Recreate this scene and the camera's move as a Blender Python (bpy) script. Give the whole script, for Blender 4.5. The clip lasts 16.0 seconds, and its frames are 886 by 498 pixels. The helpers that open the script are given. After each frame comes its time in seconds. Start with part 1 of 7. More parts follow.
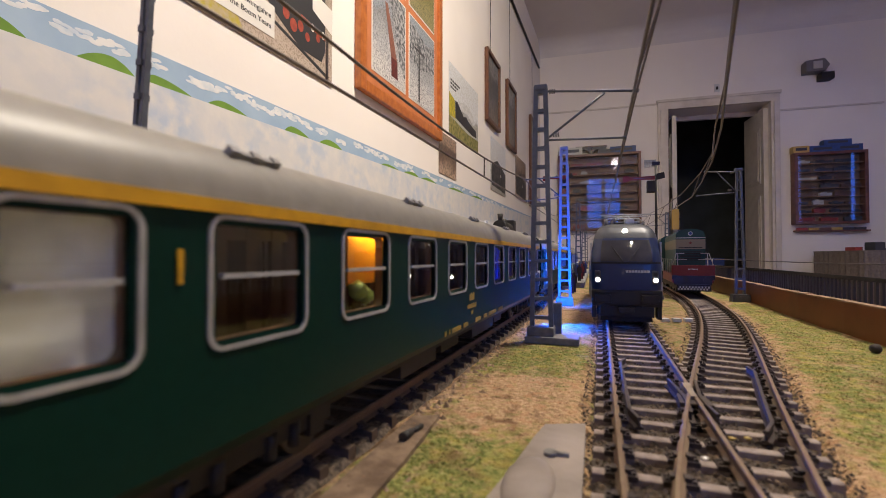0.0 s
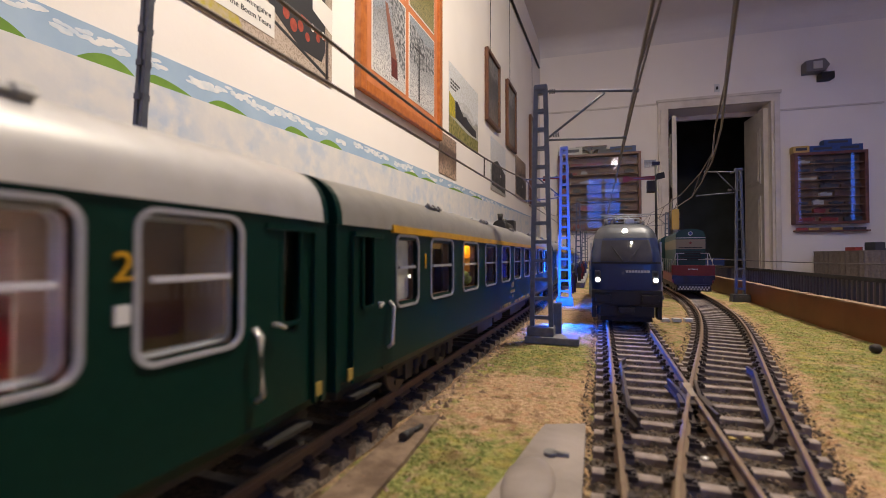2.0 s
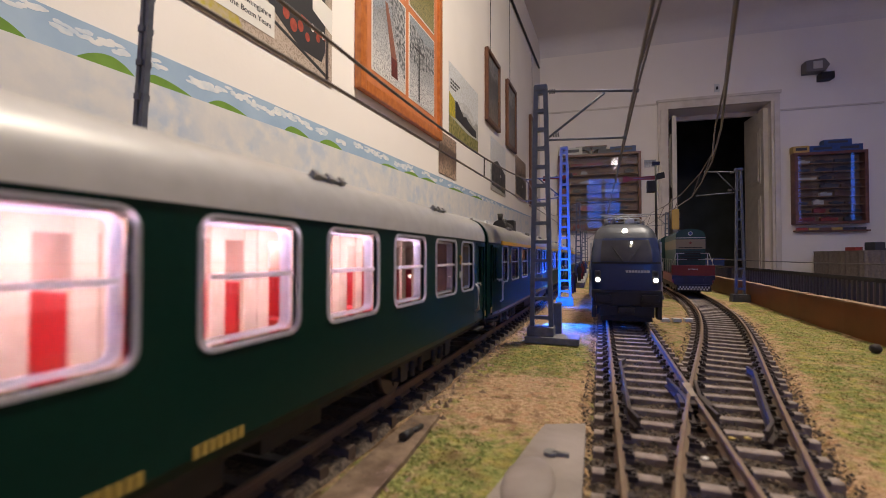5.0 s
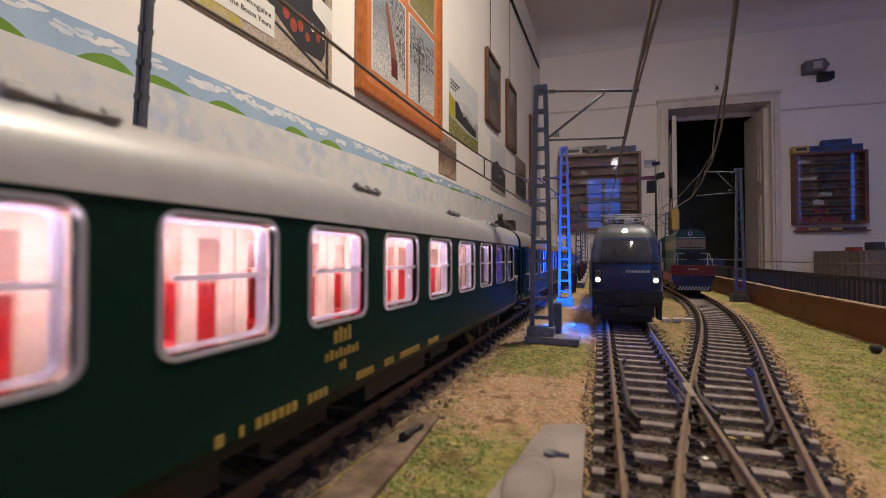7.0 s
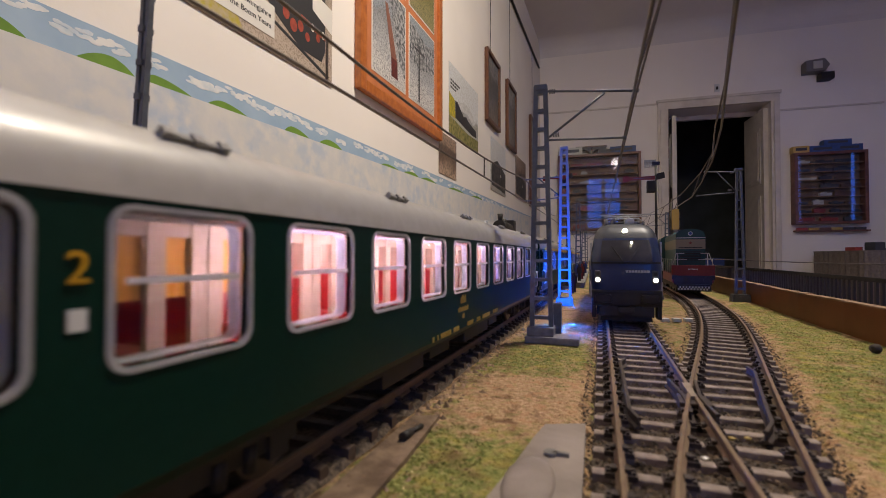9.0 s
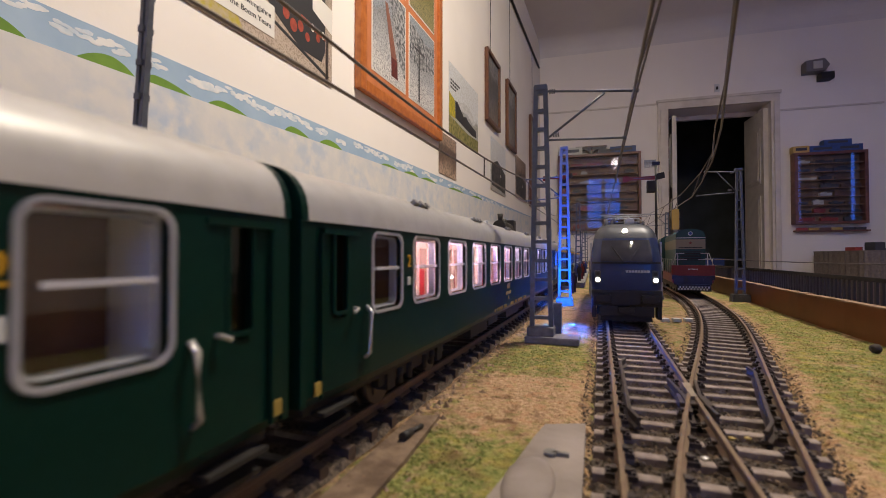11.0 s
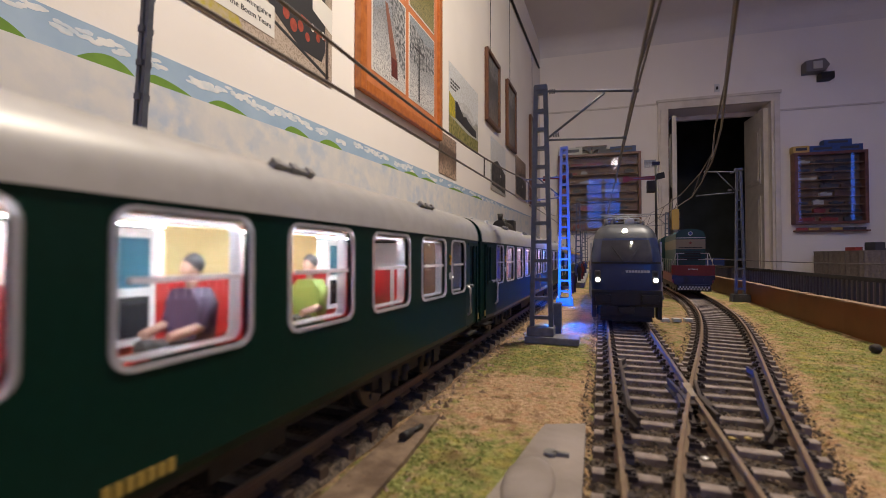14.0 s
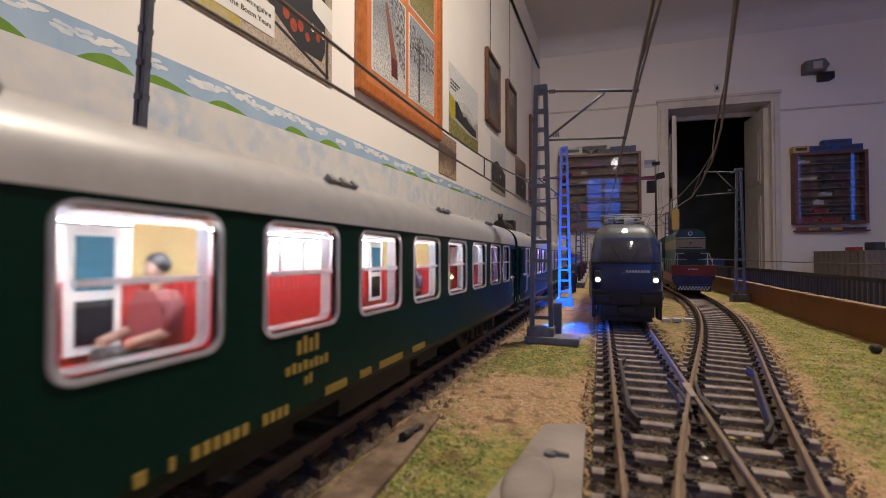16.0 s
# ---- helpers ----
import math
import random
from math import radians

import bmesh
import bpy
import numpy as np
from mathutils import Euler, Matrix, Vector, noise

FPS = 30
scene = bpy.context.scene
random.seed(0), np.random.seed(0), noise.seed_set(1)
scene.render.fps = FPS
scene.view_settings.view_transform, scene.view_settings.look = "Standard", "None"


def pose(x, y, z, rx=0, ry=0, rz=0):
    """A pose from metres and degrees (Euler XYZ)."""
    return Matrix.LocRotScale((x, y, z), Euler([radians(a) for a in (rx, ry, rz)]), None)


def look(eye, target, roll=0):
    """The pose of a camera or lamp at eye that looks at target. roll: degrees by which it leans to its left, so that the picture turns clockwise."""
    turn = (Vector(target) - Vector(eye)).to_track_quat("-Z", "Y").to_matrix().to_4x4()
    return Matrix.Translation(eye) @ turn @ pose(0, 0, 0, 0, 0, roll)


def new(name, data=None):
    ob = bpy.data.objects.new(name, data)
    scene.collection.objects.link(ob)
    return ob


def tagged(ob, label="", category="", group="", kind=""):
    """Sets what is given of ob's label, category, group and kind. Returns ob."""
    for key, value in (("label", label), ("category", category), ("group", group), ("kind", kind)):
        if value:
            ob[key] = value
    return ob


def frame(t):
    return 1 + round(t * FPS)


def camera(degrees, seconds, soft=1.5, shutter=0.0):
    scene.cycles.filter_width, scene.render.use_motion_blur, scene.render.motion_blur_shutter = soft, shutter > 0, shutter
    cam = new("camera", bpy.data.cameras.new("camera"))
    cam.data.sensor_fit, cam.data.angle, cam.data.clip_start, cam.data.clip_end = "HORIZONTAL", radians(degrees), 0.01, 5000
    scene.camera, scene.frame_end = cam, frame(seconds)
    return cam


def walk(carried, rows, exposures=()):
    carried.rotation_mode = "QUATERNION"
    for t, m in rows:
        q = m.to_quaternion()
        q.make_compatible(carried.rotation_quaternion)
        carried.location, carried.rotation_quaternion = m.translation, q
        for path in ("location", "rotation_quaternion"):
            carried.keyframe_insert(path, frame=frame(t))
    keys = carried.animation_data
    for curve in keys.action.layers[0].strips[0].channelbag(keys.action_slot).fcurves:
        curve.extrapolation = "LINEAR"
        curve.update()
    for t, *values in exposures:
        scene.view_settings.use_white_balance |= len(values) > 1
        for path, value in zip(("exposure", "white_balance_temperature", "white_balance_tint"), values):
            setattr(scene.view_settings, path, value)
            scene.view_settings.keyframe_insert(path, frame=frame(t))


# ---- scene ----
# ================= camera and its stand =================
MM = 0.001
cam = camera(90.66, 16.0, soft=0.35, shutter=0.5)
EYE = Vector((0, 0, 0.032))
AIM = pose(0, 0, 0.032, 91.035, 0, 18.94)
walk(cam, [(0, AIM), (16, AIM)], exposures=[(0, 0.10), (1.5, 0.12), (3.5, 0.0), (4.2, -0.08), (7, -0.25), (9, -0.35), (11.5, -0.05), (12.5, -0.02), (14, -0.18), (16, -0.26)])
cam.data.dof.use_dof = True
cam.data.dof.focus_distance = 0.45
cam.data.dof.aperture_fstop = 33.0

# the room stands a little askew to the tracks
ROOM = pose(0, 0, 0, 0, 0, -2.6)
WALL_X = -0.75
FLOOR_Z = -0.70
CEIL_Z = 2.33
END = ROOM @ pose(WALL_X, 4.75, 0, 0, 0, 6.0)     # end wall: u to the right, z up

# ================= light =================
world = bpy.data.worlds.new("dusk")
scene.world = world
world.use_nodes = True
wn = world.node_tree.nodes
wbg = wn["Background"]
wbg.inputs[0].default_value = (0.10, 0.16, 0.5, 1)
wbg.inputs[1].default_value = 0.02


def area_lamp(name, m, sx, sy, watts, colour):
    d = bpy.data.lights.new(name, "AREA")
    d.shape, d.size, d.size_y, d.energy, d.color = "RECTANGLE", sx, sy, watts, colour
    ob = new(name, d)
    ob.matrix_world = m
    return ob


def bulb(name, p, radius, watts, colour):
    d = bpy.data.lights.new(name, "POINT")
    d.shadow_soft_size, d.energy, d.color = radius, watts, colour
    ob = new(name, d)
    ob.location = p
    return ob


# warm ceiling lamps over the near end of the layout and down the room
area_lamp("ceiling_lamp_light", ROOM @ look((0.55, 0.84, 2.15), (-0.50, 1.05, 0.35)), 0.30, 0.26, 66, (1.0, 0.88, 0.74))
area_lamp("ceiling_lamp_light", ROOM @ look((0.7, 2.6, 2.28), (0.7, 2.7, 0)), 0.6, 0.6, 1.3, (1.0, 0.80, 0.80))
# blue evening light through the window in the wall opposite the pictures
area_lamp("window_light", ROOM @ look((2.30, 3.4, 0.9), (1.6, 4.9, 0.9)), 0.25, 1.3, 1.9, (0.20, 0.28, 1.0))
# small cold lamp over the track
bulb("cold_spot_light", (-0.62, 0.85, 1.95), 0.012, 1.6, (0.75, 0.85, 1.0))
# globe lamp behind the camera
bulb("globe_lamp_light", (1.12, -0.72, 1.98), 0.04, 0.8, (1.0, 0.88, 0.76))
# blue diodes on the far side of the first mast and before the second


def diode(eye, target, watts, cone):
    d = bpy.data.lights.new("blue_diode_light", "SPOT")
    d.energy, d.color, d.shadow_soft_size, d.spot_size, d.spot_blend = 1.3 * watts, (0.004, 0.095, 1.0), 0.0015, radians(cone), 0.5
    new("blue_diode_light", d).matrix_world = look(eye, target)


diode((-0.0215, 0.2330, 0.0120), (-0.0150, 0.2260, 0.0), 0.45, 115)
diode((-0.0205, 0.2900, 0.0160), (-0.0170, 0.3310, 0.0300), 0.46, 135)


# ================= materials =================
def mat(name, col, rough=0.6, metal=0.0, col2=None, scale=200.0, detail=4.0, bump=0.0, bscale=None,
        spec=0.5, emit=None, power=0.0, island=0.0, coat=0.0, big=None, bigscale=8.0, obj_rand=0.0, low=0.35, high=0.65):
    m = bpy.data.materials.new(name)
    m.use_nodes = True
    nt = m.node_tree
    n, l = nt.nodes, nt.links
    b = n["Principled BSDF"]
    b.inputs["Base Color"].default_value = (*col, 1)
    b.inputs["Roughness"].default_value = rough
    b.inputs["Metallic"].default_value = metal
    b.inputs["Specular IOR Level"].default_value = spec
    b.inputs["Coat Weight"].default_value = coat
    geo = n.new("ShaderNodeTexCoord")
    src = None
    if col2 or bump:
        nz = n.new("ShaderNodeTexNoise")
        nz.inputs["Scale"].default_value = scale
        nz.inputs["Detail"].default_value = detail
        l.new(geo.outputs["Object"], nz.inputs["Vector"])
    if col2:
        rp = n.new("ShaderNodeValToRGB")
        rp.color_ramp.elements[0].position, rp.color_ramp.elements[1].position = low, high
        rp.color_ramp.elements[0].color, rp.color_ramp.elements[1].color = (*col, 1), (*col2, 1)
        l.new(nz.outputs["Fac"], rp.inputs["Fac"])
        src = rp.outputs["Color"]
    if big:
        nb = n.new("ShaderNodeTexNoise")
        nb.inputs["Scale"].default_value = bigscale
        nb.inputs["Detail"].default_value = 5
        l.new(geo.outputs["Object"], nb.inputs["Vector"])
        rb = n.new("ShaderNodeValToRGB")
        rb.color_ramp.elements[0].position, rb.color_ramp.elements[1].position = 0.42, 0.66
        rb.color_ramp.elements[0].color, rb.color_ramp.elements[1].color = (0, 0, 0, 1), (1, 1, 1, 1)
        l.new(nb.outputs["Fac"], rb.inputs["Fac"])
        mx = n.new("ShaderNodeMix")
        mx.data_type = "RGBA"
        l.new(rb.outputs["Color"], mx.inputs["Factor"])
        if src:
            l.new(src, mx.inputs["A"])
        else:
            mx.inputs["A"].default_value = (*col, 1)
        mx.inputs["B"].default_value = (*big, 1)
        src = mx.outputs["Result"]
    if island or obj_rand:
        hv = n.new("ShaderNodeHueSaturation")
        mp = n.new("ShaderNodeMapRange")
        k = island or obj_rand
        mp.inputs["To Min"].default_value, mp.inputs["To Max"].default_value = 1 - k, 1 + k
        if island:
            l.new(n.new("ShaderNodeNewGeometry").outputs["Random Per Island"], mp.inputs["Value"])
        else:
            l.new(n.new("ShaderNodeObjectInfo").outputs["Random"], mp.inputs["Value"])
        l.new(mp.outputs["Result"], hv.inputs["Value"])
        if src:
            l.new(src, hv.inputs["Color"])
        else:
            hv.inputs["Color"].default_value = (*col, 1)
        src = hv.outputs["Color"]
    if src:
        l.new(src, b.inputs["Base Color"])
    if bump:
        bz = nz
        if bscale:
            bz = n.new("ShaderNodeTexNoise")
            bz.inputs["Scale"].default_value = bscale
            bz.inputs["Detail"].default_value = 6
            l.new(geo.outputs["Object"], bz.inputs["Vector"])
        bp = n.new("ShaderNodeBump")
        bp.inputs["Strength"].default_value = 0.6
        bp.inputs["Distance"].default_value = bump
        l.new(bz.outputs["Fac"], bp.inputs["Height"])
        l.new(bp.outputs["Normal"], b.inputs["Normal"])
    if emit:
        b.inputs["Emission Color"].default_value = (*emit, 1)
        b.inputs["Emission Strength"].default_value = power
    return m


def glass_mat(name, tint=(0.9, 0.95, 0.95), gloss=0.9):
    m = bpy.data.materials.new(name)
    m.use_nodes = True
    nt = m.node_tree
    n, l = nt.nodes, nt.links
    n.remove(n["Principled BSDF"])
    tr, gl, mx, fr = (n.new("ShaderNodeBsdfTransparent"), n.new("ShaderNodeBsdfGlossy"),
                      n.new("ShaderNodeMixShader"), n.new("ShaderNodeLayerWeight"))
    pw, ml = n.new("ShaderNodeMath"), n.new("ShaderNodeMath")
    pw.operation, ml.operation = "POWER", "MULTIPLY_ADD"
    pw.inputs[1].default_value = 5.0
    ml.inputs[1].default_value, ml.inputs[2].default_value = 0.92, 0.07
    tr.inputs["Color"].default_value = (*tint, 1)
    gl.inputs["Color"].default_value = (gloss, gloss, gloss, 1)
    gl.inputs["Roughness"].default_value = 0.03
    fr.inputs["Blend"].default_value = 0.5
    l.new(fr.outputs["Facing"], pw.inputs[0])
    l.new(pw.outputs["Value"], ml.inputs[0])
    l.new(ml.outputs["Value"], mx.inputs["Fac"])
    l.new(tr.outputs["BSDF"], mx.inputs[1])
    l.new(gl.outputs["BSDF"], mx.inputs[2])
    l.new(mx.outputs["Shader"], n["Material Output"].inputs["Surface"])
    return m


M_WALL = mat("cream wall paint", (0.84, 0.79, 0.725), 0.85, col2=(0.79, 0.74, 0.675), scale=3, bump=0.0006, bscale=60, big=(0.81, 0.755, 0.69), bigscale=1.3)
M_CEIL = mat("ceiling plaster", (0.72, 0.68, 0.64), 0.9, col2=(0.66, 0.62, 0.6), scale=2, bump=0.0005, bscale=40)
M_FLOOR = mat("dark parquet", (0.10, 0.06, 0.035), 0.45, col2=(0.17, 0.10, 0.06), scale=9, bump=0.0004)
M_TRIM = mat("cream door paint", (0.66, 0.60, 0.52), 0.45, col2=(0.58, 0.52, 0.44), scale=12, bump=0.0003)
# far room's lack of light put into a dark colour; window_1's strips share it
M_DARK = mat("unlit room grey green", (0.075, 0.085, 0.085), 0.8, col2=(0.055, 0.06, 0.06), scale=4)
M_OAK = mat("orange beech frame", (0.50, 0.16, 0.035), 0.35, col2=(0.36, 0.10, 0.02), scale=40, bump=0.0003, coat=0.2)
M_DARKWOOD = mat("dark cabinet wood", (0.10, 0.032, 0.016), 0.4, col2=(0.17, 0.06, 0.03), scale=30, bump=0.0002)
M_GREEN = mat("bottle green coach paint", (0.0015, 0.0200, 0.0132), 0.36, col2=(0.0021, 0.0232, 0.0156), scale=900, spec=0.16, bump=0.00002)
M_ROOF = mat("silver grey roof paint", (0.50, 0.485, 0.46), 0.40, metal=0.1, col2=(0.45, 0.435, 0.41), scale=300, coat=0.35)
M_ROOFB = mat("beige grey roof paint", (0.26, 0.24, 0.205), 0.42, col2=(0.22, 0.205, 0.175), scale=300, bump=0.00003)
M_VENT = mat("grey roof ventilator", (0.29, 0.28, 0.27), 0.5, col2=(0.23, 0.225, 0.215), scale=300)
M_FRAMEW = mat("silver window frame", (0.52, 0.52, 0.52), 0.35, metal=0.5, col2=(0.42, 0.42, 0.42), scale=500)
M_YELLOW = mat("yellow first class stripe", (0.62, 0.33, 0.012), 0.4, col2=(0.5, 0.26, 0.01), scale=300)
M_LETTER = mat("ochre lettering", (0.34, 0.235, 0.05), 0.5)
M_WHITEP = mat("white plate", (0.6, 0.6, 0.58), 0.5)
M_CREAM = mat("cream coach lining", (0.58, 0.42, 0.27), 0.6, col2=(0.48, 0.34, 0.21), scale=200)
M_WHITE = mat("white coach lining", (0.80, 0.76, 0.74), 0.6, col2=(0.74, 0.70, 0.68), scale=200)
M_BROWNI = mat("brown coach lining", (0.16, 0.07, 0.03), 0.6, col2=(0.10, 0.045, 0.02), scale=200)
M_RED = mat("red seat", (0.46, 0.020, 0.018), 0.5, col2=(0.40, 0.016, 0.012), scale=400)
M_ORANGE = mat("orange curtain", (0.75, 0.33, 0.02), 0.7, col2=(0.65, 0.26, 0.02), scale=300)
M_CURTAIN = mat("white curtain", (0.86, 0.83, 0.77), 0.8, col2=(0.68, 0.65, 0.58), scale=300)
M_STRIP = mat("lit lamp strip", (1, 1, 1), 0.5, emit=(0.96, 0.70, 1.0), power=72)
M_STRIPC = mat("cold lit lamp strip", (1, 1, 1), 0.5, emit=(0.84, 0.90, 1.0), power=52)
M_YLAMP = mat("yellow lit compartment lamp", (1, 0.8, 0.3), 0.5, emit=(1.0, 0.62, 0.08), power=22)
M_GLASS = glass_mat("clear pane")


def insert_mat():
    """Clear plastic window insert that carries the lamp light to its rim."""
    m = bpy.data.materials.new("translucent window insert")
    m.use_nodes = True
    n, l = m.node_tree.nodes, m.node_tree.links
    b = n["Principled BSDF"]
    b.inputs["Base Color"].default_value = (0.55, 0.55, 0.57, 1)
    b.inputs["Roughness"].default_value = 0.3
    tr, mx = n.new("ShaderNodeBsdfTranslucent"), n.new("ShaderNodeMixShader")
    tr.inputs["Color"].default_value = (0.9, 0.88, 0.92, 1)
    mx.inputs["Fac"].default_value = 0.65
    l.new(b.outputs["BSDF"], mx.inputs[1])
    l.new(tr.outputs["BSDF"], mx.inputs[2])
    l.new(mx.outputs["Shader"], n["Material Output"].inputs["Surface"])
    return m


M_INSERT = insert_mat()
M_BLACK = mat("black underframe", (0.012, 0.011, 0.010), 0.6, col2=(0.022, 0.018, 0.015), scale=300)
M_RUBBER = mat("black rubber bellows", (0.010, 0.010, 0.010), 0.75)
M_CHROME = mat("bright handrail", (0.62, 0.60, 0.56), 0.35, metal=0.6)
M_WHEEL = mat("wheel steel", (0.10, 0.09, 0.08), 0.4, metal=0.8)
M_RAIL = mat("nickel silver rail", (0.235, 0.17, 0.105), 0.48, metal=0.4, col2=(0.20, 0.125, 0.08), scale=250, bump=0.00003)
M_SLEEPER = mat("dusty brown plastic sleeper", (0.145, 0.108, 0.088), 0.5, col2=(0.28, 0.225, 0.19), scale=420, bump=0.00008, obj_rand=0.22)
# darker copy of the sleeper colour, with the train's shade put into it
M_SLEEPERD = mat("shaded plastic sleeper", (0.05, 0.032, 0.022), 0.6, col2=(0.10, 0.068, 0.05), scale=420, bump=0.00008, obj_rand=0.25)
M_CHAIR = mat("dark rail chair", (0.030, 0.020, 0.016), 0.5, col2=(0.06, 0.042, 0.032), scale=500, bump=0.00005)
M_BALLAST = mat("dark brown ballast", (0.022, 0.015, 0.010), 0.9, col2=(0.13, 0.095, 0.065), scale=1000, detail=6, bump=0.0006)
M_MAST = mat("grey mast paint", (0.13, 0.145, 0.17), 0.45, col2=(0.10, 0.11, 0.13), scale=500, bump=0.00003)
M_CONC = mat("grey concrete base", (0.20, 0.19, 0.18), 0.8, col2=(0.14, 0.135, 0.13), scale=400, bump=0.0001)
M_WIRE = mat("brown bronze wire", (0.16, 0.13, 0.11), 0.4, metal=0.5)
M_BOARD = mat("orange brown painted board", (0.16, 0.046, 0.010), 0.45, col2=(0.12, 0.034, 0.008), scale=70, bump=0.00015)
M_RAWTOP = mat("worn board edge", (0.30, 0.20, 0.13), 0.8, col2=(0.20, 0.11, 0.06), scale=300, bump=0.0001)
M_BLUE = mat("royal blue loco paint", (0.007, 0.024, 0.098), 0.34, col2=(0.006, 0.020, 0.084), scale=400, coat=0.15)
M_SILVER = mat("dark silver loco paint", (0.055, 0.060, 0.075), 0.42, metal=0.2, col2=(0.044, 0.048, 0.060), scale=400)
M_LAMP = mat("lit headlamp", (1, 1, 1), 0.4, emit=(1.0, 0.88, 0.66), power=14)
M_TEAL = mat("dark teal loco paint", (0.006, 0.052, 0.050), 0.4, col2=(0.005, 0.043, 0.042), scale=400)
# diesel's beige and red darkened: the shadow it stands in is in the colour
M_BEIGE = mat("shaded beige loco paint", (0.24, 0.20, 0.13), 0.5)
M_LRED = mat("shaded red loco paint", (0.18, 0.012, 0.008), 0.4, col2=(0.15, 0.010, 0.006), scale=400)
M_DGLASS = mat("dark loco glass", (0.022, 0.023, 0.026), 0.12, spec=0.6)
M_SCREEN = mat("grey reflecting windscreen", (0.060, 0.057, 0.060), 0.16, col2=(0.042, 0.041, 0.045), scale=220, spec=0.7)


# ================= mesh helpers =================
def box(bm, x0, x1, y0, y1, z0, z1, m=None, bevel=0.0):
    vs = [Vector((x, y, z)) for z in (z0, z1) for y in (y0, y1) for x in (x0, x1)]
    if m is not None:
        vs = [m @ v for v in vs]
    v = [bm.verts.new(p) for p in vs]
    fs = [bm.faces.new([v[i] for i in q]) for q in ((0, 2, 3, 1), (4, 5, 7, 6), (0, 1, 5, 4), (2, 6, 7, 3), (0, 4, 6, 2), (1, 3, 7, 5))]
    if bevel:
        es = list({e for f in fs for e in f.edges})
        bmesh.ops.bevel(bm, geom=es, offset=bevel, segments=2, affect="EDGES", profile=0.7)
    return bm


def rod(bm, a, b, r, n=8, r2=None):
    a, b = Vector(a), Vector(b)
    r2 = r if r2 is None else r2
    q = (b - a).to_track_quat("Z", "Y")
    ra = [bm.verts.new(a + q @ Vector((r * math.cos(2 * math.pi * i / n), r * math.sin(2 * math.pi * i / n), 0))) for i in range(n)]
    rb = [bm.verts.new(b + q @ Vector((r2 * math.cos(2 * math.pi * i / n), r2 * math.sin(2 * math.pi * i / n), 0))) for i in range(n)]
    for i in range(n):
        f = bm.faces.new((ra[i], ra[(i + 1) % n], rb[(i + 1) % n], rb[i]))
        f.smooth = n > 6
    bm.faces.new(ra[::-1]), bm.faces.new(rb)
    return bm


def wire_line(bm, pts, r, n=6):
    """One continuous round strand through the places given."""
    rows = []
    for i, p in enumerate(pts):
        d = (Vector(pts[min(i + 1, len(pts) - 1)]) - Vector(pts[max(i - 1, 0)])).normalized()
        q = d.to_track_quat("Z", "Y")
        rows.append([bm.verts.new(Vector(p) + q @ Vector((r * math.cos(2 * math.pi * k / n), r * math.sin(2 * math.pi * k / n), 0))) for k in range(n)])
    for a, b in zip(rows, rows[1:]):
        for k in range(n):
            bm.faces.new((a[k], a[(k + 1) % n], b[(k + 1) % n], b[k])).smooth = True
    bm.faces.new(rows[0][::-1]), bm.faces.new(rows[-1])
    return bm


def prism(bm, profile, p0, p1, axis="y", smooth=False):
    """A closed profile of pairs swept along an axis; pairs lie in (x,z), (y,z) or (x,y)."""
    def at(p, s):
        return {"y": (p[0], s, p[1]), "x": (s, p[0], p[1]), "z": (p[0], p[1], s)}[axis]
    a = [bm.verts.new(at(p, p0)) for p in profile]
    b = [bm.verts.new(at(p, p1)) for p in profile]
    k = len(profile)
    for i in range(k):
        f = bm.faces.new((a[i], a[(i + 1) % k], b[(i + 1) % k], b[i]))
        f.smooth = smooth
    bm.faces.new(a[::-1]), bm.faces.new(b)
    return bm


def ball(bm, p, r, sx=1, sy=1, sz=1, sub=1):
    m = Matrix.Translation(p) @ Matrix.Diagonal((sx * r, sy * r, sz * r, 1))
    g = bmesh.ops.create_icosphere(bm, subdivisions=sub, radius=1, matrix=m)
    for v in g["verts"]:
        for f in v.link_faces:
            f.smooth = True
    return bm


def rounded(w, h, r, n=5):
    pts = []
    for cx, cy, a0 in ((w / 2 - r, h / 2 - r, 0), (-w / 2 + r, h / 2 - r, 90), (-w / 2 + r, -h / 2 + r, 180), (w / 2 - r, -h / 2 + r, 270)):
        pts += [(cx + r * math.cos(radians(a0 + 90 * i / n)), cy + r * math.sin(radians(a0 + 90 * i / n))) for i in range(n + 1)]
    return pts


def ring(bm, w, h, r, t, depth, put):
    """A rounded rectangular frame; put(u, v, d) gives the place of a point."""
    o, i = rounded(w, h, r), rounded(w - 2 * t, h - 2 * t, max(r - t, 0.1 * r))
    k = len(o)
    V = [[bm.verts.new(put(u, v, d)) for u, v in loop] for loop, d in ((o, 0), (o, depth), (i, depth), (i, -depth))]
    for a, b in zip(V, V[1:]):
        for j in range(k):
            f = bm.faces.new((a[j], a[(j + 1) % k], b[(j + 1) % k], b[j]))
            f.smooth = False
    return bm


def finish(bm):
    bmesh.ops.recalc_face_normals(bm, faces=bm.faces)
    return bm


def mesh_of(name, bm, material):
    me = bpy.data.meshes.new(name)
    finish(bm)
    bm.to_mesh(me)
    bm.free()
    for m in (material if isinstance(material, (list, tuple)) else [material]):
        me.materials.append(m)
    return me


def part(name, bm, material, parent=None, label=""):
    ob = new(name, mesh_of(name, bm, material))
    if parent is not None:
        ob.parent = parent
    if label:
        ob["label"] = label
    return ob


def same(name, me, parent, loc=(0, 0, 0), m=None):
    ob = new(name, me)
    ob.parent = parent
    if m is not None:
        ob.matrix_basis = m
    else:
        ob.location = loc
    return ob


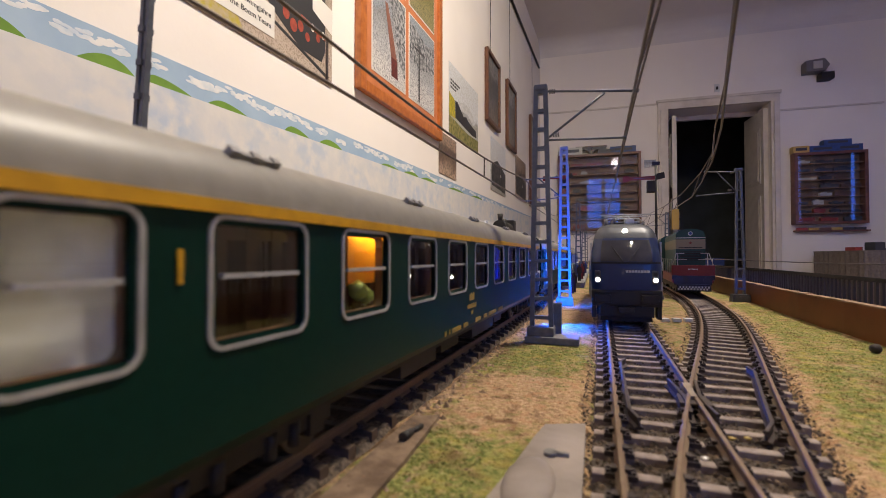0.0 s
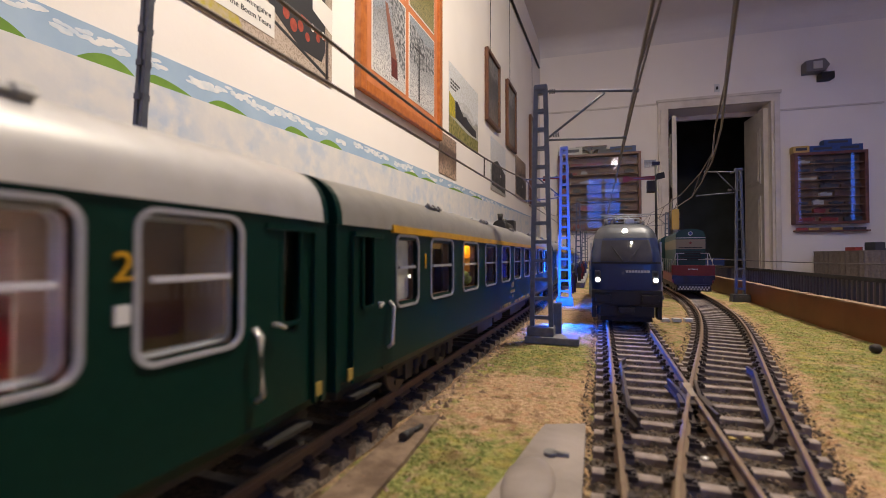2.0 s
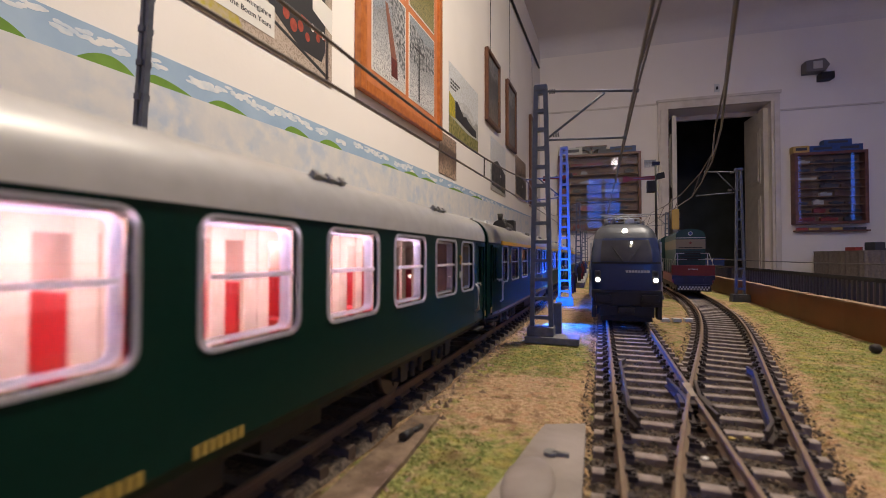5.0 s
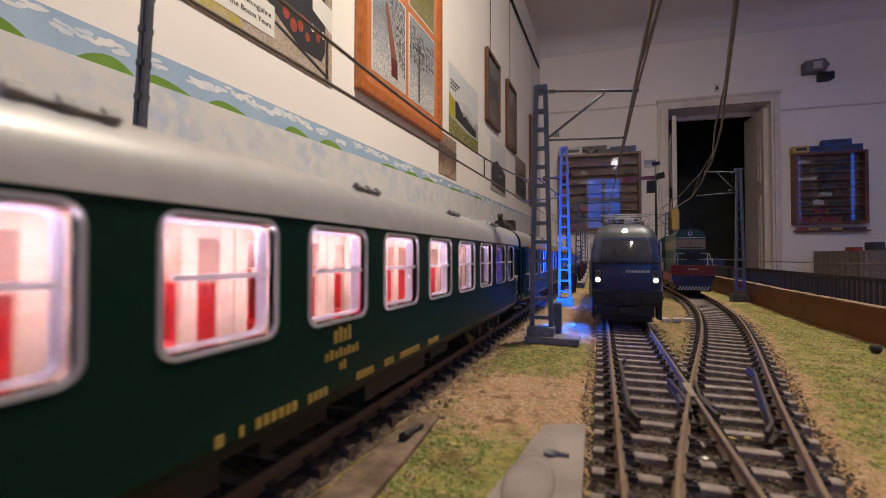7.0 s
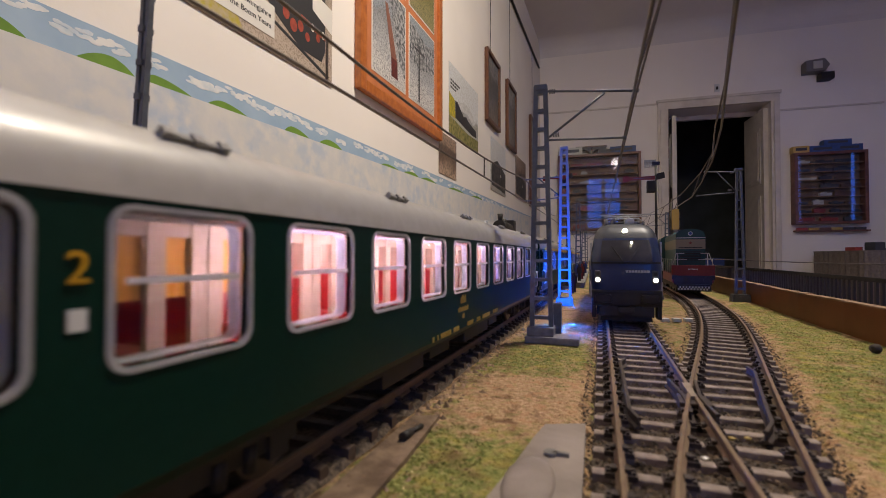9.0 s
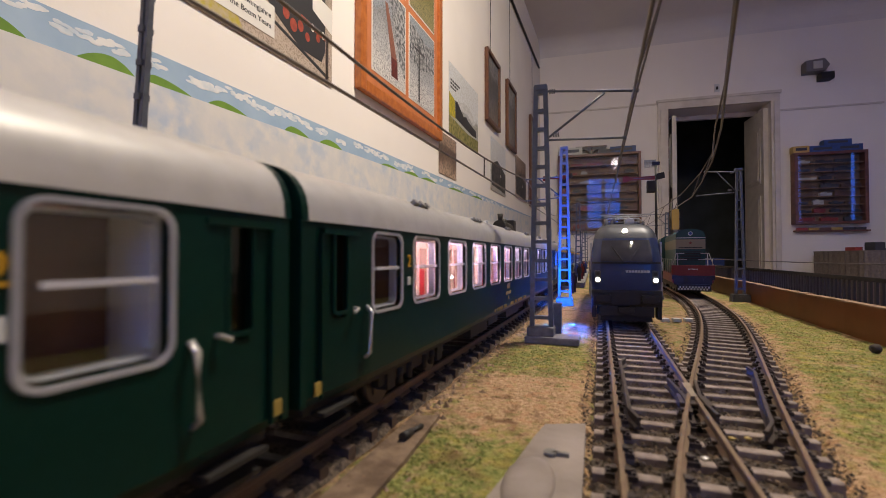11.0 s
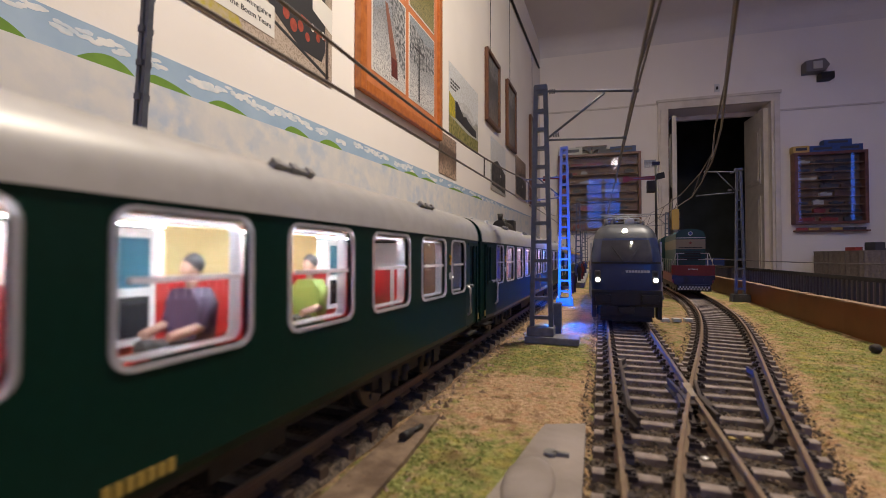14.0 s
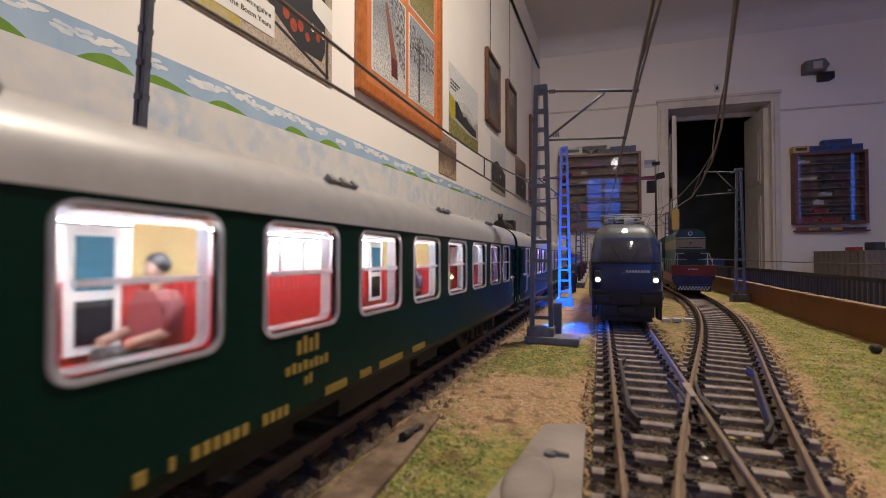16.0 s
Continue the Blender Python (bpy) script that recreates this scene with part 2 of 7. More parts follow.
def thing(name, m, label, category, group="", kind=""):
    ob = new(name)
    ob.empty_display_size = 0.02
    ob.matrix_world = m
    return tagged(ob, label, category, group, kind)


def B():
    return bmesh.new()


def setting(name, bm, material, label="", m=None, category=""):
    ob = part(name, bm, material)
    if m is not None:
        ob.matrix_world = m
    return tagged(ob, label, category, kind="structure")


def words(name, text, size, m, material, parent, depth=0.0002):
    c = bpy.data.curves.new(name, "FONT")
    c.body, c.size, c.extrude, c.align_x, c.align_y = text, size, depth, "CENTER", "CENTER"
    tmp = new(name, c)
    dg = bpy.context.evaluated_depsgraph_get()
    me = bpy.data.meshes.new_from_object(tmp.evaluated_get(dg))
    bpy.data.objects.remove(tmp)
    me.materials.clear()
    me.materials.append(material)
    ob = new(name, me)
    ob.parent = parent
    ob.matrix_basis = m
    return ob


# ================= the room =================
T = 0.12


def build_room():
    x0, x1, y0, y1 = WALL_X, 2.55, -2.6, 5.6
    setting("floor", box(B(), x0 - T, x1 + T, y0 - T, 7.6, FLOOR_Z - 0.05, FLOOR_Z), M_FLOOR, "dark brown parquet floor of the exhibition room", ROOM)
    setting("ceiling", box(B(), x0 - T, x1 + T, y0 - T, 7.6, CEIL_Z, CEIL_Z + 0.1), M_CEIL, "plain plastered ceiling with a coved edge", ROOM)
    setting("wall_west", box(B(), x0 - T, x0, y0 - T, 4.9, FLOOR_Z, CEIL_Z), M_WALL, "cream painted wall hung with railway pictures", ROOM)
    bm = B()
    for a, b, c, e in ((x0, 0.80, FLOOR_Z, CEIL_Z), (1.75, x1, FLOOR_Z, CEIL_Z), (0.80, 1.75, FLOOR_Z, 0.45), (0.80, 1.75, 2.15, CEIL_Z)):
        box(bm, a, b, y0 - T, y0, c, e)
    setting("wall_south", bm, M_WALL, "cream painted wall behind the layout", ROOM)
    # right-hand wall with a tall window
    bm = B()
    for q in ((y0, 2.75, FLOOR_Z, CEIL_Z), (4.30, 7.6, FLOOR_Z, CEIL_Z), (2.75, 4.30, FLOOR_Z, 0.2), (2.75, 4.30, 1.75, CEIL_Z)):
        box(bm, x1, x1 + T, *q)
    setting("wall_east", bm, M_WALL, "cream painted wall with a tall window", ROOM)
    # end wall in its own plane with the doorway
    u0, u1, ztop = 1.245, 2.125, 1.50
    bm = B()
    for a, b, z0, z1 in ((-0.1, u0, FLOOR_Z, CEIL_Z), (u1, 3.25, FLOOR_Z, CEIL_Z), (u0, u1, ztop, CEIL_Z)):
        box(bm, a, b, 0, 0.30, z0, z1)
    setting("wall_north", bm, M_WALL, "cream painted end wall with a doorway", END)
    # cove between walls and ceiling
    bm = prism(B(), [(-0.002, CEIL_Z + 0.002)] + [(0.16 * math.sin(radians(11.25 * i)) - 0.16, CEIL_Z - 0.16 + 0.16 * math.cos(radians(11.25 * i))) for i in range(9)][::-1], -0.1, 3.25, "x")
    setting("cornice", bm, M_CEIL, "rounded plaster cove under the ceiling", END)
    # picture rail on the end wall
    bm = B()
    box(bm, 0.0, 1.15, -0.012, 0, 1.560, 1.575)
    box(bm, 2.20, 3.0, -0.012, 0, 1.405, 1.42)
    setting("trim", bm, M_TRIM, "thin picture rail on the end wall", END)
    # unlit room beyond the doorway; its dimness is put into the wall colour
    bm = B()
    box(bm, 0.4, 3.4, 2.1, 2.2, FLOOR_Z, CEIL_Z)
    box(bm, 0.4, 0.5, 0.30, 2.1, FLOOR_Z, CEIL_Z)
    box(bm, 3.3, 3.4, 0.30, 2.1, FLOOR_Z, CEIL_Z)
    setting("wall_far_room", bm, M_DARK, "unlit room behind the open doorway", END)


def build_door():
    u0, u1, ztop = 1.245, 2.125, 1.50
    d = tagged(thing("door_1", END, "open cream panelled double door with a wide moulded frame", "door"), kind="structure")
    for a, b in ((u0 - 0.09, u0), (u1, u1 + 0.07)):
        bm = B()
        box(bm, a, b, -0.035, 0, FLOOR_Z, ztop + 0.0)
        box(bm, a + 0.02, b - 0.02, -0.05, -0.035, FLOOR_Z, ztop - 0.01)
        part("architrave", bm, M_TRIM, d)
    bm = B()
    box(bm, u0 - 0.09, u1 + 0.07, -0.035, 0, ztop, ztop + 0.07)
    box(bm, u0 - 0.10, u1 + 0.08, -0.05, 0, ztop + 0.07, ztop + 0.095)
    part("lintel", bm, M_TRIM, d)
    bm = B()
    box(bm, u0 + 0.002, u1 - 0.002, 0.255, 0.298, ztop - 0.045, ztop - 0.002)
    part("transom", bm, M_TRIM, d)
    part("door_reveal", box(B(), u0 + 0.001, u0 + 0.012, 0.002, 0.25, FLOOR_Z, ztop - 0.003), M_BROWNI, d, "brown stained reveal")
    for ua, ang, w in ((u0 + 0.068, 85, 0.40), (u1 - 0.022, 91, 0.44)):
        leaf = B()
        m = pose(ua, 0.03, 0, 0, 0, ang)
        box(leaf, 0, w, -0.02, 0.02, FLOOR_Z + 0.01, ztop - 0.05, m)
        for z0, z1 in ((FLOOR_Z + 0.12, -0.25), (-0.12, 0.62), (0.74, ztop - 0.22)):
            for s in (-1, 1):
                box(leaf, 0.06, w - 0.06, s * 0.021, s * 0.028, z0, z1, m)
                box(leaf, 0.09, w - 0.09, s * 0.028, s * 0.034, z0 + 0.03, z1 - 0.03, m)
        lo = part("door_leaf", leaf, M_TRIM, d)
        h = B()
        rod(h, m @ Vector((w - 0.05, -0.02, 0.33)), m @ Vector((w - 0.05, -0.07, 0.33)), 0.008)
        rod(h, m @ Vector((w - 0.05, -0.07, 0.33)), m @ Vector((w - 0.15, -0.07, 0.33)), 0.008)
        part("door_handle", h, M_BLACK, lo)


build_room()
build_door()


# ================= the layout board, ground =================
def board_x(y):
    return 0.1085 + 0.055 * min(max(0.0, y - 0.28), 0.13) + 0.030 * max(0.0, y - 0.41)


def train_x(y):
    """Centre line of the passing train's track: straight beside the eye, easing into a parallel beyond."""
    u = min(max(y - 0.30, 0.0), 0.30)
    return -0.05106 + 0.03 * (min(y, 0.30) - 0.2) + 0.03 * (u - u * u / 0.6)


def ground_height(x, y):
    p = Vector((x * 1000, y * 1000, 0))
    h = 0.9 * noise.noise(p * 0.035) + 0.45 * noise.noise(p * 0.16) + 0.22 * noise.noise(p * 0.6)
    dist = min(abs(x - train_x(y)), abs(x - straight_x(y)), abs(x - div_x(y)))
    if straight_x(y) < x < div_x(y) and y < 0.14:
        dist = 0.0
    dip = min(1.0, max(0.0, (0.0165 - dist) / 0.003))
    return -0.0032 + 0.0005 * h - 0.0022 * dip


def grass_cover(x, y):
    """How much green flock lies at a place: 0 bare sand, 1 dense."""
    p = Vector((x * 1000, y * 1000, 7))
    g = 0.42 + 0.75 * noise.noise(p * 0.045) + 0.55 * noise.noise(p * 0.16) + 0.3 * noise.noise(p * 0.5)
    right, left = x - div_x(y) - 0.0138, straight_x(y) - 0.0138 - x
    if right > 0:
        g += -0.75 + 1.35 * min(1.0, right / 0.0085)
        g -= 0.7 * max(0.0, 1 - (board_x(y) - x) / 0.006)
    elif left > 0:
        for cx, cy, r, k in ((-0.0205, 0.068, 0.020, 0.85), (-0.016, 0.170, 0.026, 0.8), (-0.018, 0.116, 0.021, -0.95), (-0.0315, 0.150, 0.022, 0.35)):
            g += k * math.exp(-((x - cx) ** 2 + 0.5 * (y - cy) ** 2) / r ** 2 * 2)
        g -= 0.9 * min(1.0, max(0.0, (y - 0.20) / 0.03)) * max(0.0, 1 - abs(y - 0.25) / 0.12)
        g -= 0.8 * min(1.0, max(0.0, 1 - (x - train_x(y) - 0.0145) / 0.006)) + 0.4 * max(0.0, 1 - left / 0.004)
    return min(1.0, max(0.0, g))


def ground_material():
    m = bpy.data.materials.new("scattered grass and sand")
    m.use_nodes = True
    n, l = m.node_tree.nodes, m.node_tree.links
    b = n["Principled BSDF"]
    b.inputs["Roughness"].default_value = 0.95
    b.inputs["Specular IOR Level"].default_value = 0.15
    tc = n.new("ShaderNodeNewGeometry")

    def nz(scale, detail, lo, hi):
        a = n.new("ShaderNodeTexNoise")
        a.inputs["Scale"].default_value, a.inputs["Detail"].default_value = scale, detail
        r = n.new("ShaderNodeMapRange")
        r.inputs["From Min"].default_value, r.inputs["From Max"].default_value = lo, hi
        l.new(tc.outputs["Position"], a.inputs["Vector"])
        l.new(a.outputs["Fac"], r.inputs["Value"])
        return r.outputs["Result"]

    def mix(f, a, c):
        x = n.new("ShaderNodeMix")
        x.data_type = "RGBA"
        l.new(f, x.inputs["Factor"])
        for k, v in (("A", a), ("B", c)):
            if isinstance(v, tuple):
                x.inputs[k].default_value = (*v, 1)
            else:
                l.new(v, x.inputs[k])
        return x.outputs["Result"]
    def blend(v):
        a = n.new("ShaderNodeMath")
        a.operation = "MULTIPLY_ADD"
        l.new(v, a.inputs[0])
        a.inputs[1].default_value, a.inputs[2].default_value = 0.9, -0.45
        return a.outputs["Value"]
    sand = mix(nz(900, 4, 0.35, 0.65), (0.30, 0.185, 0.100), (0.50, 0.335, 0.195))
    sand = mix(nz(300, 3, 0.52, 0.70), sand, (0.40, 0.22, 0.115))
    sand = mix(nz(190, 5, 0.56, 0.68), sand, (0.17, 0.095, 0.05))
    green = mix(nz(1100, 4, 0.35, 0.65), (0.085, 0.105, 0.022), (0.27, 0.270, 0.085))
    green = mix(nz(240, 3, 0.50, 0.72), green, (0.34, 0.275, 0.070))
    green = mix(nz(150, 4, 0.54, 0.68), green, (0.16, 0.115, 0.045))
    sx = n.new("ShaderNodeSeparateXYZ")
    l.new(tc.outputs["Position"], sx.inputs["Vector"])
    cover = n.new("ShaderNodeAttribute")
    cover.attribute_name = "grass_cover"
    ad = n.new("ShaderNodeMath")
    ad.operation, ad.use_clamp = "ADD", True
    l.new(cover.outputs["Fac"], ad.inputs[0])
    l.new(blend(nz(520, 4, 0.35, 0.65)), ad.inputs[1])
    base = mix(ad.outputs["Value"], sand, green)
    edge = n.new("ShaderNodeMapRange")
    edge.inputs["From Min"].default_value, edge.inputs["From Max"].default_value = -0.026, -0.040
    l.new(sx.outputs["X"], edge.inputs["Value"])
    dirt = n.new("ShaderNodeMath")
    dirt.operation = "MULTIPLY"
    l.new(edge.outputs["Result"], dirt.inputs[0])
    l.new(nz(210, 5, 0.44, 0.60), dirt.inputs[1])
    base = mix(dirt.outputs["Value"], base, (0.10, 0.058, 0.034))
    specks = mix(nz(1300, 2, 0.74, 0.80), base, (0.10, 0.07, 0.04))
    l.new(specks, b.inputs["Base Color"])
    a = n.new("ShaderNodeTexNoise")
    a.inputs["Scale"].default_value, a.inputs["Detail"].default_value = 1300, 5
    l.new(tc.outputs["Position"], a.inputs["Vector"])
    bp = n.new("ShaderNodeBump")
    bp.inputs["Distance"].default_value = 0.0007
    l.new(a.outputs["Fac"], bp.inputs["Height"])
    l.new(bp.outputs["Normal"], b.inputs["Normal"])
    return m


M_GROUND = ground_material()


def build_ground():
    xs = np.concatenate([np.linspace(-0.70, -0.08, 24), np.linspace(-0.075, 0.125, 150)])
    ys = np.concatenate([np.linspace(-0.85, -0.02, 60), np.linspace(0.0, 0.5, 260), np.linspace(0.51, 4.2, 110)])
    vs = [(x, y, ground_height(x, y)) for y in ys for x in xs]
    k = len(xs)
    fs = [(j * k + i, j * k + i + 1, (j + 1) * k + i + 1, (j + 1) * k + i) for j in range(len(ys) - 1) for i in range(k - 1)]
    me = bpy.data.meshes.new("ground")
    me.from_pydata(vs, [], fs)
    me.materials.append(M_GROUND)
    me.attributes.new("grass_cover", "FLOAT", "POINT").data.foreach_set("value", [grass_cover(v[0], v[1]) for v in vs])
    for p in me.polygons:
        p.use_smooth = True
    tagged(new("ground", me), "layout ground scattered with green flock and sand", "ground", kind="structure")
    bm = box(B(), -0.70, 0.125, -0.85, 4.2, -0.06, -0.012)
    box(bm, -0.62, 0.06, -0.7, -0.64, FLOOR_Z, -0.06)
    box(bm, -0.62, 0.06, 2.0, 2.06, FLOOR_Z, -0.06)
    box(bm, -0.62, 0.06, 4.0, 4.06, FLOOR_Z, -0.06)
    tagged(part("layout_table", bm, M_BOARD), "brown wooden trestle table carrying the model railway", "table")
    # loose scatter: flock and grit lying on the ground
    rng = np.random.default_rng(4)
    N = 52000
    X = rng.uniform(-0.041, 0.115, N)
    Y = 0.045 + 0.36 * rng.random(N) ** 1.7
    V, Fc, cov = [], [], []
    for i in range(N):
        x, y = float(X[i]), float(Y[i])
        if min(abs(x - straight_x(y)), abs(x - div_x(y))) < 0.0135 or (straight_x(y) < x < div_x(y) and y < 0.15) or x > board_x(y) - 0.0006:
            continue
        if -0.018 < x < -0.0012 and y < 0.0935:
            continue
        g = grass_cover(x, y)
        z, r = ground_height(x, y) - 0.0001, float(rng.uniform(0.00014, 0.00034) * (1 + 0.9 * g * rng.random()))
        b = len(V)
        a = float(rng.uniform(0, 6.28))
        ca, sa = r * math.cos(a), r * math.sin(a)
        V += [(x + ca, y + sa, z), (x - sa, y + ca, z), (x - ca, y - sa, z), (x + sa, y - ca, z), (x + 0.3 * ca, y, z + 0.9 * r)]
        cov += [g] * 5
        Fc += [(b, b + 1, b + 4), (b + 1, b + 2, b + 4), (b + 2, b + 3, b + 4), (b + 3, b, b + 4)]
    me = bpy.data.meshes.new("scatter")
    me.from_pydata(V, [], Fc)
    me.attributes.new("grass_cover", "FLOAT", "POINT").data.foreach_set("value", cov)
    me.materials.append(M_GROUND)
    tagged(new("grass_flock", me), "loose green flock and sandy grit on the layout", "scatter", kind="stuff")


# ================= tracks =================
GAUGE = 0.0165


def straight_x(y):
    return 0.0126 + 0.016 * (y - 0.07)


DIV = [(-0.05, 0.0105), (0.0, 0.0125), (0.04, 0.0155), (0.07, 0.0200), (0.09, 0.0242), (0.12, 0.0308), (0.16, 0.0402), (0.20, 0.0495), (0.25, 0.0600), (0.30, 0.0683),
       (0.36, 0.0755), (0.42, 0.0800), (0.48, 0.0825), (0.60, 0.0850), (0.9, 0.0900), (1.6, 0.101)]


def div_x(y):
    for i in range(len(DIV) - 1):
        if y <= DIV[i + 1][0]:
            break
    (ya, a), (yb, b) = DIV[i], DIV[i + 1]
    ma = (DIV[min(i + 1, len(DIV) - 1)][1] - DIV[max(i - 1, 0)][1]) / (DIV[min(i + 1, len(DIV) - 1)][0] - DIV[max(i - 1, 0)][0])
    j = i + 1
    mb = (DIV[min(j + 1, len(DIV) - 1)][1] - DIV[j - 1][1]) / (DIV[min(j + 1, len(DIV) - 1)][0] - DIV[j - 1][0])
    h = yb - ya
    s = (y - ya) / h
    return a * (2 * s**3 - 3 * s**2 + 1) + ma * h * (s**3 - 2 * s**2 + s) + b * (3 * s**2 - 2 * s**3) + mb * h * (s**3 - s**2)


RAILPROF = [(-0.9, -2.4), (0.9, -2.4), (0.9, -2.1), (0.2, -1.8), (0.2, -0.7), (0.42, -0.5), (0.42, -0.12), (0.3, 0.0),
            (-0.3, 0.0), (-0.42, -0.12), (-0.42, -0.5), (-0.2, -0.7), (-0.2, -1.8), (-0.9, -2.1)]


def rail_mesh(line):
    bm = B()
    rows = []
    for i, (x, y) in enumerate(line):
        a, b = line[max(i - 1, 0)], line[min(i + 1, len(line) - 1)]
        d = Vector((b[0] - a[0], b[1] - a[1])).normalized()
        rows.append([bm.verts.new((x + p[0] * MM * d.y, y - p[0] * MM * d.x, p[1] * MM)) for p in RAILPROF])
    k = len(RAILPROF)
    for a, b in zip(rows, rows[1:]):
        for i in range(k):
            bm.faces.new((a[i], a[(i + 1) % k], b[(i + 1) % k], b[i]))
    bm.faces.new(rows[0]), bm.faces.new(rows[-1])
    return bm


def offset_line(fx, off, y0, y1, step):
    out = []
    n = max(2, int((y1 - y0) / step))
    for i in range(n + 1):
        y = y0 + (y1 - y0) * i / n
        s = (fx(y + 0.002) - fx(y - 0.002)) / 0.004
        k = 1 / math.sqrt(1 + s * s)
        out.append((fx(y) + off * k, y - off * s * k))
    return out


def chair(bm, c, side, z):
    """Moulded rail chair: a low base, a raised jaw towards the rail and two bolt heads."""
    box(bm, c - 1.0 * MM, c + 1.0 * MM, -1.3 * MM, 1.3 * MM, z - 0.5 * MM, z + 0.35 * MM)
    j = c - side * 0.42 * MM
    box(bm, j - 0.45 * MM, j + 0.45 * MM, -0.8 * MM, 0.8 * MM, z + 0.35 * MM, z + 1.1 * MM)
    for e in (-0.6, 0.6):
        q = c + side * 0.45 * MM
        box(bm, q - 0.3 * MM, q + 0.3 * MM, e * MM - 0.3 * MM, e * MM + 0.3 * MM, z + 0.35 * MM, z + 0.75 * MM)


def sleeper_mesh(length, paint):
    bm = B()
    w, z0, z1 = 1.25 * MM, -5.0 * MM, -2.6 * MM
    prism(bm, [(-w, z0), (w, z0), (w * 0.9, z1 - 0.15 * MM), (w * 0.78, z1), (-w * 0.78, z1), (-w * 0.9, z1 - 0.15 * MM)], -length / 2, length / 2, "x")
    n0 = len(bm.faces)
    for s in (-1, 1):
        for k in (-1, 1):
            chair(bm, s * (GAUGE / 2 + 0.5 * MM) + k * 1.45 * MM, k, z1)
    bm.faces.ensure_lookup_table()
    for f in bm.faces[n0:]:
        f.material_index = 1
    return mesh_of("sleeper", bm, [paint, M_CHAIR])


def build_track(name, fx, y0, y1, label, near, skip=None, pitch=0.0084, first=-9, paint=M_SLEEPER):
    t = tagged(thing(name, Matrix.Identity(4), label, "track"), kind="structure", group="railway tracks")
    for s in (-1, 1):
        part("rail", rail_mesh(offset_line(fx, s * (GAUGE / 2 + 0.0005), y0, y1, 0.012)), M_RAIL, t)
    ballast_bed(fx, max(y0, -0.1), min(y1, 1.2), 0.0140, t)
    me = sleeper_mesh(0.0262, paint)
    y, rest = y0 + 0.004, []
    while y < y1:
        s = (fx(y + 0.002) - fx(y - 0.002)) / 0.004
        a = -math.degrees(math.atan(s))
        if not (skip and skip(y)):
            if first < y < near:
                same("sleeper", me, t, m=pose(fx(y), y, 0, 0, 0, a + random.uniform(-0.6, 0.6)))
            else:
                rest.append((fx(y), y, a))
        y += pitch
    if rest:
        bm = B()
        for x, yy, a in rest:
            box(bm, -0.0131, 0.0131, -0.00125, 0.00125, -0.005, -0.0026, pose(x, yy, 0, 0, 0, a))
        tagged(part("far_sleepers", bm, paint, t), kind="stuff")
    return t


M_FROG = mat("worn frog metal", (0.33, 0.27, 0.20), 0.5, metal=0.3, col2=(0.22, 0.17, 0.12), scale=300)


def ballast_bed(fx, y0, y1, w, t):
    """Rough dark bed under the sleepers."""
    ys = np.arange(y0, y1, 0.004)
    V = [(fx(y) + w * u * (1 + 0.12 * noise.noise(Vector((y * 300, u * 9, 1)))), y, -0.0039 + 0.0006 * noise.noise(Vector((y * 420, u * 11, 3))) - (0.002 if abs(u) > 0.95 else 0)) for y in ys for u in (-1, -0.9, -0.7, -0.45, -0.2, 0, 0.2, 0.45, 0.7, 0.9, 1)]
    Fc = [(j * 11 + i, j * 11 + i + 1, j * 11 + i + 12, j * 11 + i + 11) for j in range(len(ys) - 1) for i in range(10)]
    me = bpy.data.meshes.new("ballast_bed")
    me.from_pydata([tuple(map(float, v)) for v in V], [], Fc)
    me.materials.append(M_BALLAST)
    ob = new("ballast_bed", me)
    ob.parent = t
    return tagged(ob, "dark brown ballast bed", kind="stuff")


